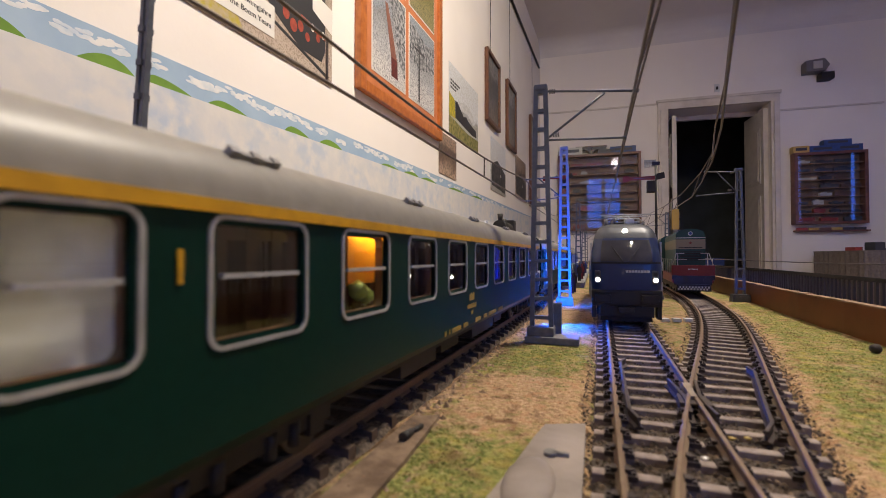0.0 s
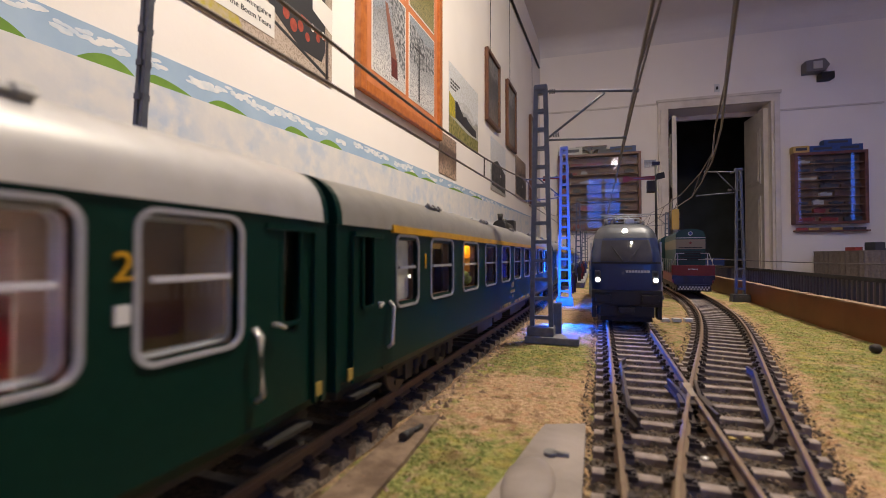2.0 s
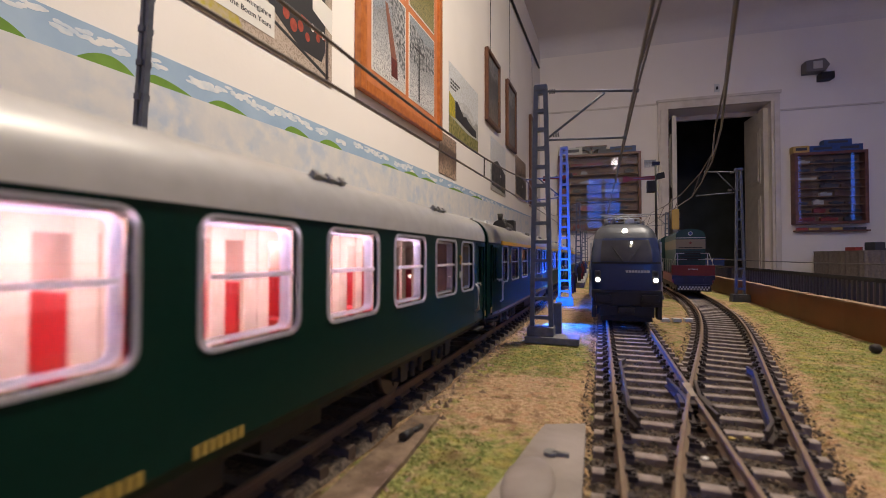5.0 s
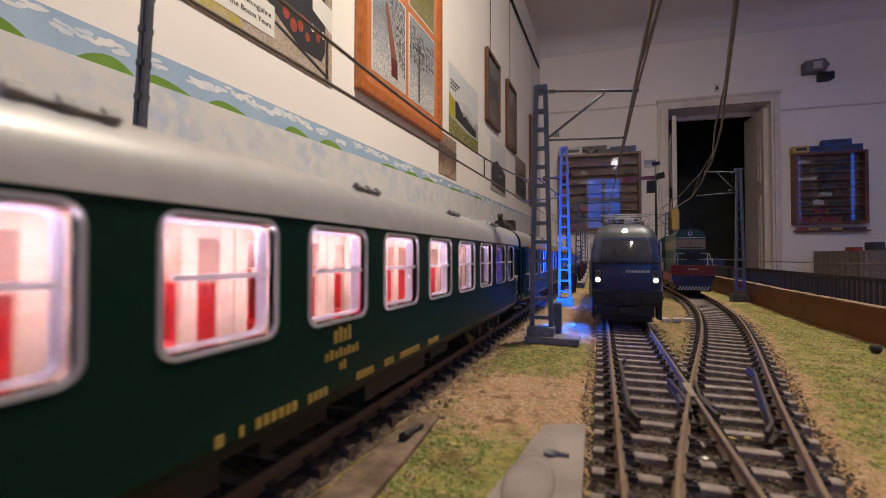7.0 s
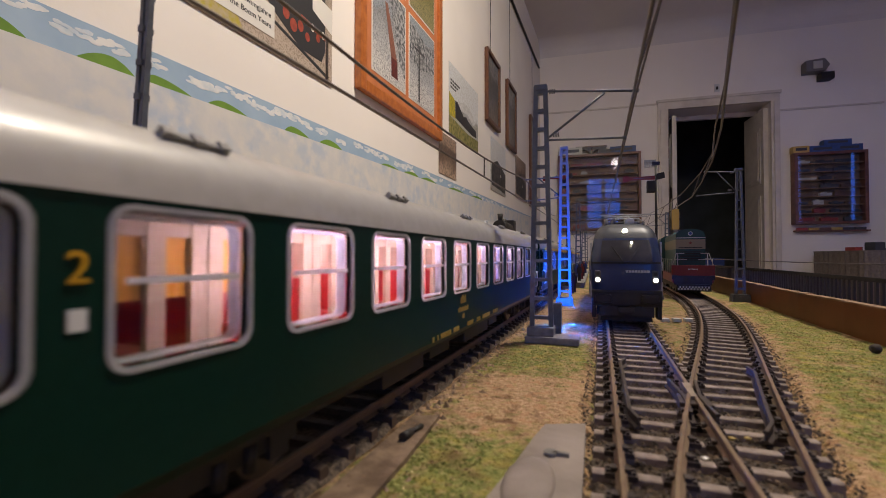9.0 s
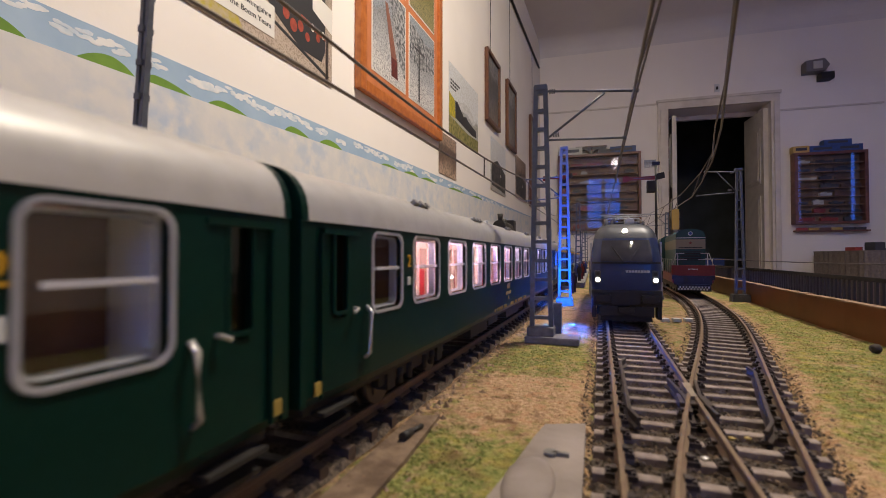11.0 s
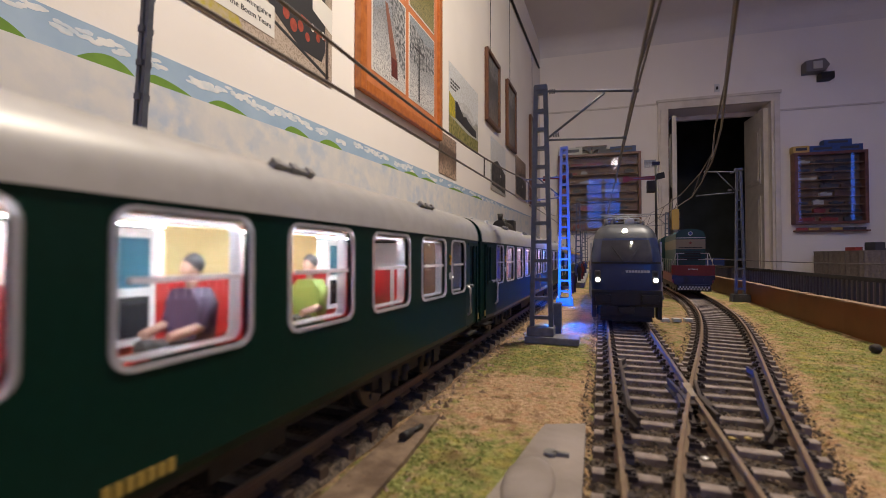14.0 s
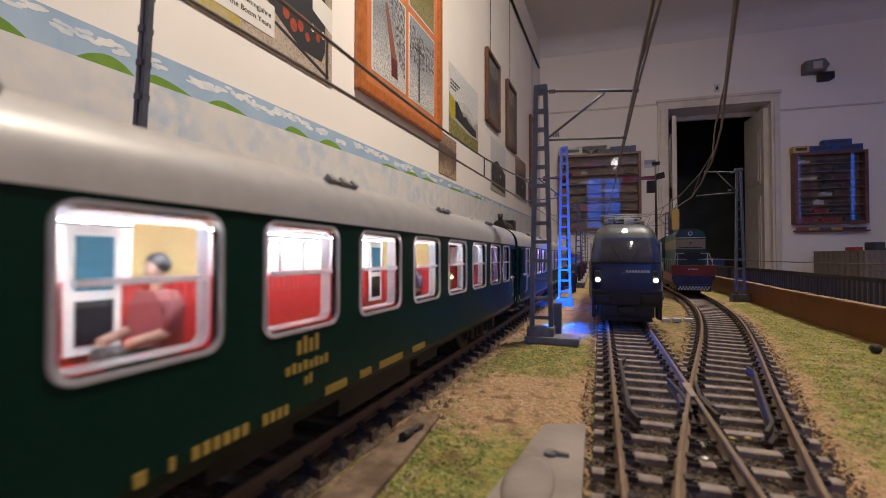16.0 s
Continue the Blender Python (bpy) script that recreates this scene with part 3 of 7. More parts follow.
def build_tracks():
    # sleepers under the coaches take the colour darkened for shade
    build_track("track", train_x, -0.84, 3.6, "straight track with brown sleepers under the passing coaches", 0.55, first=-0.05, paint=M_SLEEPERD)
    build_track("track", straight_x, 0.03, 3.2, "straight arm of a turnout leading under the blue locomotive", 0.30, skip=lambda y: y < 0.150)
    build_track("track", div_x, 0.03, 1.55, "curved arm of a turnout leading to the red locomotive", 0.55, skip=lambda y: y < 0.150)
    # the shared long sleepers, frog and check rails of the turnout
    t = tagged(thing("turnout", Matrix.Identity(4), "turnout with a metal frog, check rails and long brown sleepers", "turnout"), kind="structure")
    y = 0.034
    while y < 0.150:
        a, b = straight_x(y) - 0.0131, div_x(y) + 0.0131
        bm = B()
        w = 1.25 * MM
        prism(bm, [(-w, -5 * MM), (w, -5 * MM), (w * 0.9, -2.75 * MM), (w * 0.78, -2.6 * MM), (-w * 0.78, -2.6 * MM), (-w * 0.9, -2.75 * MM)], a, b, "x")
        n0 = len(bm.faces)
        for c in (straight_x(y), div_x(y)):
            for s in (-1, 1):
                for k in (-1, 1):
                    chair(bm, c + s * (GAUGE / 2 + 0.0005) + k * 1.45 * MM, k, -2.6 * MM)
        bm.faces.ensure_lookup_table()
        for f in bm.faces[n0:]:
            f.material_index = 1
        ob = part("sleeper", bm, [M_SLEEPER, M_CHAIR], t)
        ob.location = (0, y, 0)
        y += 0.0084
    fy = 0.117
    fx = straight_x(fy) + GAUGE / 2
    bm = prism(B(), [(fx - 0.0006, fy - 0.003), (fx + 0.0006, fy - 0.003), (fx + 0.0014, fy + 0.009), (fx - 0.0006, fy + 0.009)], -0.0026, 0.0001, "z")
    part("frog", bm, M_FROG, t, "worn metal frog")
    part("frog_block", prism(B(), [(fx - 0.0034, fy - 0.0062), (fx + 0.0034, fy - 0.0062), (fx + 0.0030, fy + 0.0012), (fx - 0.0030, fy + 0.0012)], -0.0030, -0.0007, "z"), M_CHAIR, t, "black plastic block round the frog")
    for pts in ([straight_x(v) - GAUGE / 2 + 0.0022 + (0.0016 * max(0, abs(v - 0.125) - 0.022) / 0.006) for v in (0.097, 0.103, 0.110, 0.125, 0.140, 0.147, 0.153)],
                [div_x(v) + GAUGE / 2 - 0.0022 - (0.0016 * max(0, abs(v - 0.125) - 0.022) / 0.006) for v in (0.097, 0.103, 0.110, 0.125, 0.140, 0.147, 0.153)]):
        part("check_rail", rail_mesh(list(zip(pts, (0.097, 0.103, 0.110, 0.125, 0.140, 0.147, 0.153)))), M_CHAIR, t, "dark plastic check rail").location.z = -0.0004
    for s in (-1, 1):
        wing = [(fx + s * 0.0018 + s * max(0, 0.1 * (fy - 0.006 - v)) + (0.25 * s + 0.05) * max(0, v - fy) * 0.4, v) for v in (0.104, 0.110, 0.117, 0.124, 0.131)]
        part("wing_rail", rail_mesh(wing), M_CHAIR, t).location.z = -0.0003


def build_ballast_grit():
    """Loose stones lying between the sleepers and along the ends of the near tracks."""
    rng = np.random.default_rng(21)
    V, Fc = [], []
    for k in range(11000):
        y = float(0.045 + 0.27 * rng.random() ** 1.5)
        fx = (straight_x, div_x)[k % 2]
        x = fx(y) + float(rng.uniform(-0.0158, 0.0158))
        r = float(rng.uniform(0.00022, 0.00052))
        z = -0.0042 + float(rng.uniform(0, 0.0011))
        if straight_x(y) - 0.013 > x:
            z += 0.0008
        b, a = len(V), float(rng.uniform(0, 6.28))
        for q in range(5):
            w = r * float(rng.uniform(0.7, 1.2))
            V.append((x + w * math.cos(a + 1.257 * q), y + w * math.sin(a + 1.257 * q), z))
        V.append((x, y, z + 0.9 * r))
        Fc += [(b + i, b + (i + 1) % 5, b + 5) for i in range(5)]
    me = bpy.data.meshes.new("ballast_grit")
    me.from_pydata(V, [], Fc)
    me.materials.append(mat("mixed ballast stones", (0.16, 0.115, 0.08), 0.85, col2=(0.07, 0.05, 0.035), scale=700, island=0.7, spec=0.3))
    tagged(new("ballast_grit", me), "mixed brown ballast stones between the sleepers", "ballast", kind="stuff")


build_ground()
build_tracks()
build_ballast_grit()


# ================= coaches =================
CL = 0.2912         # coach body length
HW = 0.0164         # half width
Z0, ZW0, ZW1, ZT = 0.0097, 0.0225, 0.0357, 0.0378


def taper(y):
    k = max(0.0, (abs(y) - (CL / 2 - 0.017)) / 0.017)
    return 1.0 - 0.075 * min(k, 1.0)


def tapered(bm):
    for v in bm.verts:
        v.co.x *= taper(v.co.y)
    return bm


def side_wall(bm, s, holes, grow=0.0):
    """One side of the body with its window openings: outer and inner skin, s is +1 or -1."""
    cuts = sorted({-CL / 2, -CL / 2 + 0.017, CL / 2 - 0.017, CL / 2, *[c for h in holes for c in h[:2]]})
    zs = [Z0 - 0.0004, Z0 + 0.0012, ZW0 - grow, ZW1 + grow, ZT]
    for xo in (HW, HW - 0.0009):
        grid = {}
        for j, z in enumerate(zs):
            for i, y in enumerate(cuts):
                dx = 0.0011 if j == 0 else 0.0
                grid[i, j] = bm.verts.new((s * (xo - dx), y, z))
        for j in range(len(zs) - 1):
            for i in range(len(cuts) - 1):
                mid = (cuts[i] + cuts[i + 1]) / 2
                if j == 2 and any(h[0] < mid < h[1] for h in holes):
                    continue
                bm.faces.new((grid[i, j], grid[i + 1, j], grid[i + 1, j + 1], grid[i, j + 1]))


def _side(s, holes, grow):
    bm = B()
    side_wall(bm, s, holes, grow)
    return bm


def roof_profile(r=0.0):
    pts = []
    for i in range(19):
        a = math.pi * i / 18
        c, s = math.cos(a), math.sin(a)
        pts.append(((HW + 0.0003 - r) * math.copysign(abs(c) ** 0.62, c), ZT - 0.0004 + (0.0094 - r) * abs(s) ** 0.85))
    return pts


def figurine(coach, x, y, z, shirt, lean=0):
    bm = B()
    d = 1 if lean >= 0 else -1
    prism(bm, [(x - 0.0022, z + 0.0040), (x + 0.0022, z + 0.0040), (x + 0.0028, z + 0.0098), (x + 0.0016, z + 0.0116), (x - 0.0016, z + 0.0116), (x - 0.0028, z + 0.0098)], y - 0.0014, y + 0.0014, "y")
    for s in (-1, 1):
        rod(bm, (x + s * 0.0027, y, z + 0.0104), (x + s * 0.0029, y + d * 0.0010, z + 0.0072), 0.0009, 8, 0.0007)
    n1 = len(bm.faces)
    ball(bm, (x, y + d * 0.0003, z + 0.0139), 0.00120, 0.85, 0.95, 1.25, 2)
    rod(bm, (x, y, z + 0.0113), (x, y, z + 0.0130), 0.0006, 8)
    for s in (-1, 1):
        rod(bm, (x + s * 0.0029, y + d * 0.0010, z + 0.0072), (x + s * 0.0020, y + d * 0.0046, z + 0.0064), 0.0006, 8)
    n2 = len(bm.faces)
    ball(bm, (x, y - d * 0.0002, z + 0.0146), 0.00136, 0.95, 1.0, 1.0, 2)
    for s in (-1, 1):
        rod(bm, (x + s * 0.0012, y, z + 0.0046), (x + s * 0.0012, y + d * 0.0056, z + 0.0050), 0.0011, 8)
    bm.faces.ensure_lookup_table()
    for i, f in enumerate(bm.faces):
        f.material_index = 0 if i < n1 else (1 if i < n2 else 2)
    return part("figurine", bm, [shirt, M_SKIN, M_HAIR], coach, "small painted plastic passenger figure")


M_SKIN = mat("flesh painted plastic", (0.42, 0.24, 0.17), 0.6)
M_HAIR = mat("dark painted plastic", (0.035, 0.028, 0.03), 0.6)
M_PALEY = mat("pale yellow lining", (0.72, 0.55, 0.24), 0.6, col2=(0.66, 0.50, 0.22), scale=200)
M_BLUEC = mat("blue curtain", (0.022, 0.13, 0.20), 0.7)
M_FIGA = mat("purple painted plastic", (0.05, 0.025, 0.055), 0.6)
M_FIGB = mat("green painted plastic", (0.24, 0.29, 0.05), 0.6)
M_FIGC = mat("red painted plastic", (0.22, 0.035, 0.035), 0.6)


def build_coach(first, roof_mat, wins, ends, label, lit, lining, strip, sash, inside, m0):
    """wins: large openings, ends: small end openings, each a pair of y. lit: stretch with glowing lamps."""
    c = thing("railway_coach", m0, label, "railway coach", "coaches of the passing train")
    holes = wins + ends
    grow = 0.0005 if lit else 0.0
    rim = M_INSERT if lit else M_FRAMEW
    doors = [(-CL / 2 + 0.0068, -CL / 2 + 0.0104), (CL / 2 - 0.0104, CL / 2 - 0.0068)]
    for s in (1, -1):
        part("side_wall", tapered(_side(s, [(a - grow, b + grow) for a, b in holes] + doors, grow)), M_GREEN, c)
    for e in (-1, 1):
        bm = B()
        y = e * CL / 2
        for xa, xb in ((-HW, -0.0048), (0.0048, HW)):
            box(bm, xa, xb, y - 0.0006, y + 0.0006, Z0, ZT)
        box(bm, -0.0048, 0.0048, y - 0.0006, y + 0.0006, 0.0345, ZT)
        prism(bm, roof_profile(), y - 0.0007, y + 0.0007, "y")
        part("end_wall", tapered(bm), M_GREEN, c)
    bm = B()
    prof = roof_profile()
    segs = [-CL / 2 + 0.0007, -CL / 2 + 0.017, CL / 2 - 0.017, CL / 2 - 0.0007]
    rows = [[bm.verts.new((p[0], y, p[1])) for p in prof] for y in segs]
    for a, b in zip(rows, rows[1:]):
        for i in range(len(prof) - 1):
            f = bm.faces.new((a[i], a[i + 1], b[i + 1], b[i]))
            f.smooth = True
    roof = part("roof", tapered(bm), roof_mat, c)
    # ventilators along the roof
    vm = B()
    box(vm, -0.0004, 0.0004, -0.0042, 0.0042, 0, 0.0007)
    for k in (-0.0036, 0, 0.0036):
        box(vm, -0.0006, 0.0006, k - 0.0007, k + 0.0007, -0.0004, 0.0010)
    vme = mesh_of("roof_vent", vm, M_VENT)
    for k in range(5):
        for s in (1, -1):
            same("roof_vent", vme, roof, m=pose(s * 0.0130, CL / 2 - 0.041 - 0.0508 * k, 0.0448, 0, s * 48, 0))
    # window frames, sashes and panes
    for s in (1, -1):
        for (a, b) in holes:
            w, h = b - a + 0.0022, ZW1 - ZW0 + 0.0022
            mid, zc = (a + b) / 2, (ZW0 + ZW1) / 2
            k = taper(mid)
            bm = ring(B(), w, h, 0.0022, 0.00055, 0.00026, lambda u, v, d: (s * (HW * k + d), mid + u, zc + v))
            fr = part("window_frame", bm, rim, c)
            rv = B()
            o, i2 = rounded(b - a + 0.0006, ZW1 - ZW0 + 0.0006, 0.0016), rounded(b - a - 0.0001, ZW1 - ZW0 - 0.0001, 0.0011)
            V = [[rv.verts.new((s * (HW * k - dd), mid + u, zc + v)) for u, v in loop] for loop, dd in ((o, 0.0010), (i2, 0.0010), (i2, 0.0026), (o, 0.0026))]
            for p, q in zip(V, V[1:] + V[:1]):
                for j in range(len(o)):
                    rv.faces.new((p[j], p[(j + 1) % len(o)], q[(j + 1) % len(o)], q[j]))
            part("window_reveal", rv, M_INSERT if lit else M_BROWNI, fr)
            if sash(a, b):
                bm = box(B(), *sorted((s * (HW * k - 0.0005), s * (HW * k + 0.00015))), a + 0.0008, b - 0.0008, zc + 0.0004, zc + 0.0010)
                part("sash_bar", bm, rim, fr)
            x = s * (HW * k - 0.0007)
            bm = B()
            bm.faces.new([bm.verts.new(p) for p in ((x, a - 0.0003, ZW0 - 0.0003), (x, b + 0.0003, ZW0 - 0.0003), (x, b + 0.0003, ZW1 + 0.0003), (x, a - 0.0003, ZW1 + 0.0003))])
            pn = part("pane", bm, M_GLASS, fr)
            pn.visible_shadow = False
    # doors at both ends
    for e in (-1, 1):
        for s in (1, -1):
            d0 = e * (CL / 2 - 0.0086)
            k = taper(d0)
            xx = s * (HW * k)
            dm = B()
            for zz in ((Z0 + 0.0006, ZT - 0.002),):
                for yy in (d0 - 0.0052, d0 + 0.0052):
                    box(dm, xx - 0.0003, xx + 0.0003, yy - 0.00018, yy + 0.00018, *zz)
            box(dm, xx - 0.0004, xx + 0.0004 + s * 0.0002, d0 - 0.0052, d0 + 0.0052, ZT - 0.0022, ZT - 0.0014)
            door = part("door", dm, M_GREEN, c)
            wm = ring(B(), 0.0046, 0.0140, 0.0012, 0.0006, 0.0002, lambda u, v, q: (xx + s * (q + 0.0001), d0 + u, 0.0295 + v))
            part("door_window_frame", wm, M_GREEN, door)
            bm = B()
            xg = xx - s * 0.0009
            bm.faces.new([bm.verts.new(p) for p in ((xg, d0 - 0.0026, 0.0230), (xg, d0 + 0.0026, 0.0230), (xg, d0 + 0.0026, 0.0364), (xg, d0 - 0.0026, 0.0364))])
            part("pane", bm, M_GLASS, door).visible_shadow = False
            hm = B()
            y1 = d0 - e * 0.0072
            xr = s * (HW * taper(y1) + 0.0011)
            wire_line(hm, [(xr - s * 0.001, y1, 0.0232), (xr, y1, 0.0222), (xr, y1 + e * 0.0004, 0.0150), (xr - s * 0.001, y1 + e * 0.0004, 0.0142)], 0.00042, 6)
            part("handrail", hm, M_CHROME, c, "bright metal handrail")
            km = B()
            rod(km, (xx, d0 - e * 0.0036, 0.0232), (xx + s * 0.0012, d0 - e * 0.0036, 0.0232), 0.0003, 6)
            rod(km, (xx + s * 0.0012, d0 - e * 0.0036, 0.0232), (xx + s * 0.0012, d0 - e * 0.0024, 0.0226), 0.0003, 6)
            part("door_handle", km, M_CHROME, door)
            pm = box(B(), *sorted((xx, xx + s * 0.0003)), d0 + e * 0.0062 - 0.0007, d0 + e * 0.0062 + 0.0007, Z0 + 0.0014, Z0 + 0.0034)
            part("plate", pm, M_LETTER, c)
            st = box(B(), *sorted((s * HW * 0.98, s * HW * 0.72)), d0 - 0.0045, d0 + 0.0045, 0.0072, 0.0078)
            box(st, *sorted((s * HW * 0.90, s * HW * 0.72)), d0 - 0.0045, d0 + 0.0045, 0.0042, 0.0048)
            part("step", st, M_BLACK, c)
        bl = B()
        for q in range(4):
            y = e * (CL / 2 + 0.0005 + 0.0003 * q)
            w = 0.0062 - 0.0006 * (q % 2)
            for xa, xb, za, zb in ((-w, -w + 0.0016, 0.0135, 0.036), (w - 0.0016, w, 0.0135, 0.036), (-w, w, 0.0345, 0.0362)):
                box(bl, xa, xb, y - 0.00015, y + 0.00015, za, zb)
        part("gangway_bellows", bl, M_RUBBER, c, "black rubber gangway bellows")
        bf = B()
        for s in (1, -1):
            rod(bf, (s * 0.0100, e * CL / 2, 0.0115), (s * 0.0100, e * (CL / 2 + 0.0012), 0.0115), 0.0011, 8)
            rod(bf, (s * 0.0100, e * (CL / 2 + 0.0010), 0.0115), (s * 0.0100, e * (CL / 2 + 0.0016), 0.0115), 0.0026, 12)
        part("buffer", bf, M_BLACK, c)
    if first:
        for s in (1, -1):
            bm = box(B(), *sorted((s * (HW - 0.0001), s * (HW + 0.0006))), -CL / 2 + 0.0165, CL / 2 - 0.0165, 0.0369, 0.0384)
            part("stripe", bm, M_YELLOW, c, "yellow first class stripe")
    # lettering as plain bars
    for s in (1, -1):
        bm = B()
        x = sorted((s * (HW - 0.0001), s * (HW + 0.0002)))
        for yo, w, z, h in ((0, 0.0052, 0.0183, 0.0024), (0, 0.0098, 0.0159, 0.0014), (0, 0.0020, 0.0138, 0.0014)):
            nn = max(2, int(w / 0.0011))
            for q in range(nn):
                yy = -s * 0.010 + yo - w / 2 + w * q / nn
                box(bm, *x, yy, yy + 0.6 * w / nn, z, z + h * (0.8 + 0.2 * (q % 2)))
        for y0, w, nn in ((-0.0350, 0.0024, 1), (-0.0315, 0.0012, 1), (-0.0290, 0.0080, 6), (-0.0190, 0.0050, 4), (-0.0060, 0.0060, 7), (0.004, 0.004, 5), (0.011, 0.010, 11), (0.026, 0.007, 7)):
            for q in range(nn):
                yy = s * y0 + w * q / nn
                box(bm, *x, yy, yy + (0.68 if nn > 1 else 0.5) * w / nn, 0.0108, 0.0121)
        tagged(part("lettering", bm, M_LETTER, c), "ochre lettering along the body", kind="stuff")
    if first:
        words("class_number", "1", 0.0052, pose(HW + 0.0002, -0.1118, 0.0308, 90, 0, 90), M_YELLOW, c, 0.0001)
    else:
        for e in (-1, 1):
            yy = e * 0.1131
            words("class_number", "2", 0.0038, pose(HW + 0.0002, yy + 0.0010, 0.0310, 90, 0, 90), M_YELLOW, c, 0.0001)
            part("plate", box(B(), HW, HW + 0.0002, yy + 0.0003, yy + 0.0017, 0.0259, 0.0277), M_WHITEP, c)
    # floor, inner lining, underframe
    part("coach_floor", box(B(), -HW + 0.0012, HW - 0.0012, -CL / 2 + 0.001, CL / 2 - 0.001, Z0 + 0.001, Z0 + 0.002), M_BROWNI, c)
    part("inner_ceiling", box(B(), -HW + 0.0012, HW - 0.0012, -CL / 2 + 0.001, CL / 2 - 0.001, ZT - 0.0006, ZT), lining, c)
    if lit:
        for xs in (-0.0110, 0.0134):
            part("lamp_strip", box(B(), xs - 0.0008, xs + 0.0008, lit[0], lit[1], ZT - 0.0010, ZT - 0.0007), strip, c, "glowing lamp strip under the roof")
    inside(c)
    if lit:
        # unlit washrooms behind the small end windows
        for a, b in ends:
            bm = box(B(), 0.0080, 0.0086, a - 0.0030, b + 0.0030, Z0 + 0.002, ZT - 0.0013)
            for yy in (a - 0.0030, b + 0.0030):
                box(bm, 0.0086, 0.0140, yy - 0.0004, yy + 0.0004, Z0 + 0.002, ZT - 0.0013)
            part("washroom_wall", bm, M_BROWNI, c, "brown washroom wall")
    bm = box(B(), -0.0135, 0.0135, -CL / 2 + 0.002, CL / 2 - 0.002, Z0 - 0.0022, Z0 + 0.0009)
    for y0, y1, w in ((-0.052, -0.030, 0.0120), (-0.022, -0.006, 0.0105), (0.004, 0.034, 0.0122), (0.042, 0.056, 0.0105)):
        box(bm, -w, w, y0, y1, 0.0035, Z0 - 0.002, bevel=0.0004)
    part("underframe", bm, M_BLACK, c)
    wheelsets = []
    for e in (-1, 1):
        by = e * (CL / 2 - 0.047)
        bm = B()
        for s in (1, -1):
            box(bm, s * 0.0112 - 0.0009, s * 0.0112 + 0.0009, by - 0.019, by + 0.019, 0.0046, 0.0076, bevel=0.0003)
            for yy in (-0.0145, 0.0145):
                box(bm, s * 0.0114 - 0.0014, s * 0.0114 + 0.0014, by + yy - 0.0018, by + yy + 0.0018, 0.0035, 0.0074)
            for yy in (-0.0095, -0.0045, 0.0045, 0.0095):
                rod(bm, (s * 0.0122, by + yy, 0.0034), (s * 0.0122, by + yy, 0.0070), 0.0009, 8)
        box(bm, -0.011, 0.011, by - 0.003, by + 0.003, 0.0045, 0.0088)
        bogie = part("bogie", bm, M_BLACK, c)
        for yy in (-0.0145, 0.0145):
            wm = B()
            rod(wm, (-0.0105, 0, 0), (0.0105, 0, 0), 0.0010, 8)
            for s in (1, -1):
                rod(wm, (s * 0.0072, 0, 0), (s * 0.0096, 0, 0), 0.0052, 24)
                rod(wm, (s * 0.0066, 0, 0), (s * 0.0072, 0, 0), 0.0060, 24)
                for q in range(3):
                    a = 2.1 * q
                    rod(wm, (s * 0.0096, 0.003 * math.cos(a), 0.003 * math.sin(a)), (s * 0.0099, 0.003 * math.cos(a), 0.003 * math.sin(a)), 0.0007, 6)
            ws = part("wheelset", wm, M_WHEEL, bogie)
            ws.location = (0, by + yy, 0.0052)
            wheelsets.append(ws)
    return c, wheelsets


def open_inside(lining, seat, clear=()):
    """clear: stretches of y where no near-side seat stands."""
    def f(c):
        for i in range(20):
            y = -CL / 2 + 0.027 + i * 0.0120
            for s in (1, -1):
                if s > 0 and any(a < y < b for a, b in clear):
                    continue
                bm = B()
                d = 1 if i % 2 else -1
                box(bm, *sorted((s * 0.0040, s * 0.0146)), y - 0.0045, y + 0.0045, 0.0130, 0.0192, bevel=0.0006)
                if s < 0:
                    box(bm, *sorted((s * 0.0040, s * 0.0146)), y - d * 0.0052 - 0.0008, y - d * 0.0052 + 0.0008, 0.0130, 0.0285, bevel=0.0006)
                part("seat", bm, seat, c)
        for a, b in SECOND:
            part("bench", box(B(), -0.0030, -0.0016, a - 0.0038, b + 0.0038, 0.0130, 0.0290, bevel=0.0005), seat, c)
        for y in (-CL / 2 + 0.0185, CL / 2 - 0.0185):
            part("partition", box(B(), -0.0150, 0.0150, y - 0.0005, y + 0.0005, Z0 + 0.002, ZT - 0.0013), lining, c)
        # inner lining of the far side with narrow blinds-down windows
        part("side_lining", box(B(), -0.0149, -0.0145, -CL / 2 + 0.019, CL / 2 - 0.019, Z0 + 0.002, ZT - 0.0013), lining, c)
        for a, b in SECOND[1:4] + SECOND[5:7]:
            w = part("far_window", box(B(), -0.0012, -0.0008, a + 0.0094, a + 0.0156, 0.0205, 0.0358), M_WHITE, c)
            for z0, z1, pm in ((0.0215, 0.0268, M_DGLASS), (0.0280, 0.0345, M_BLUEC)):
                part("far_pane", box(B(), -0.0008, -0.0006, a + 0.0104, a + 0.0146, z0, z1), pm, w)
    return f


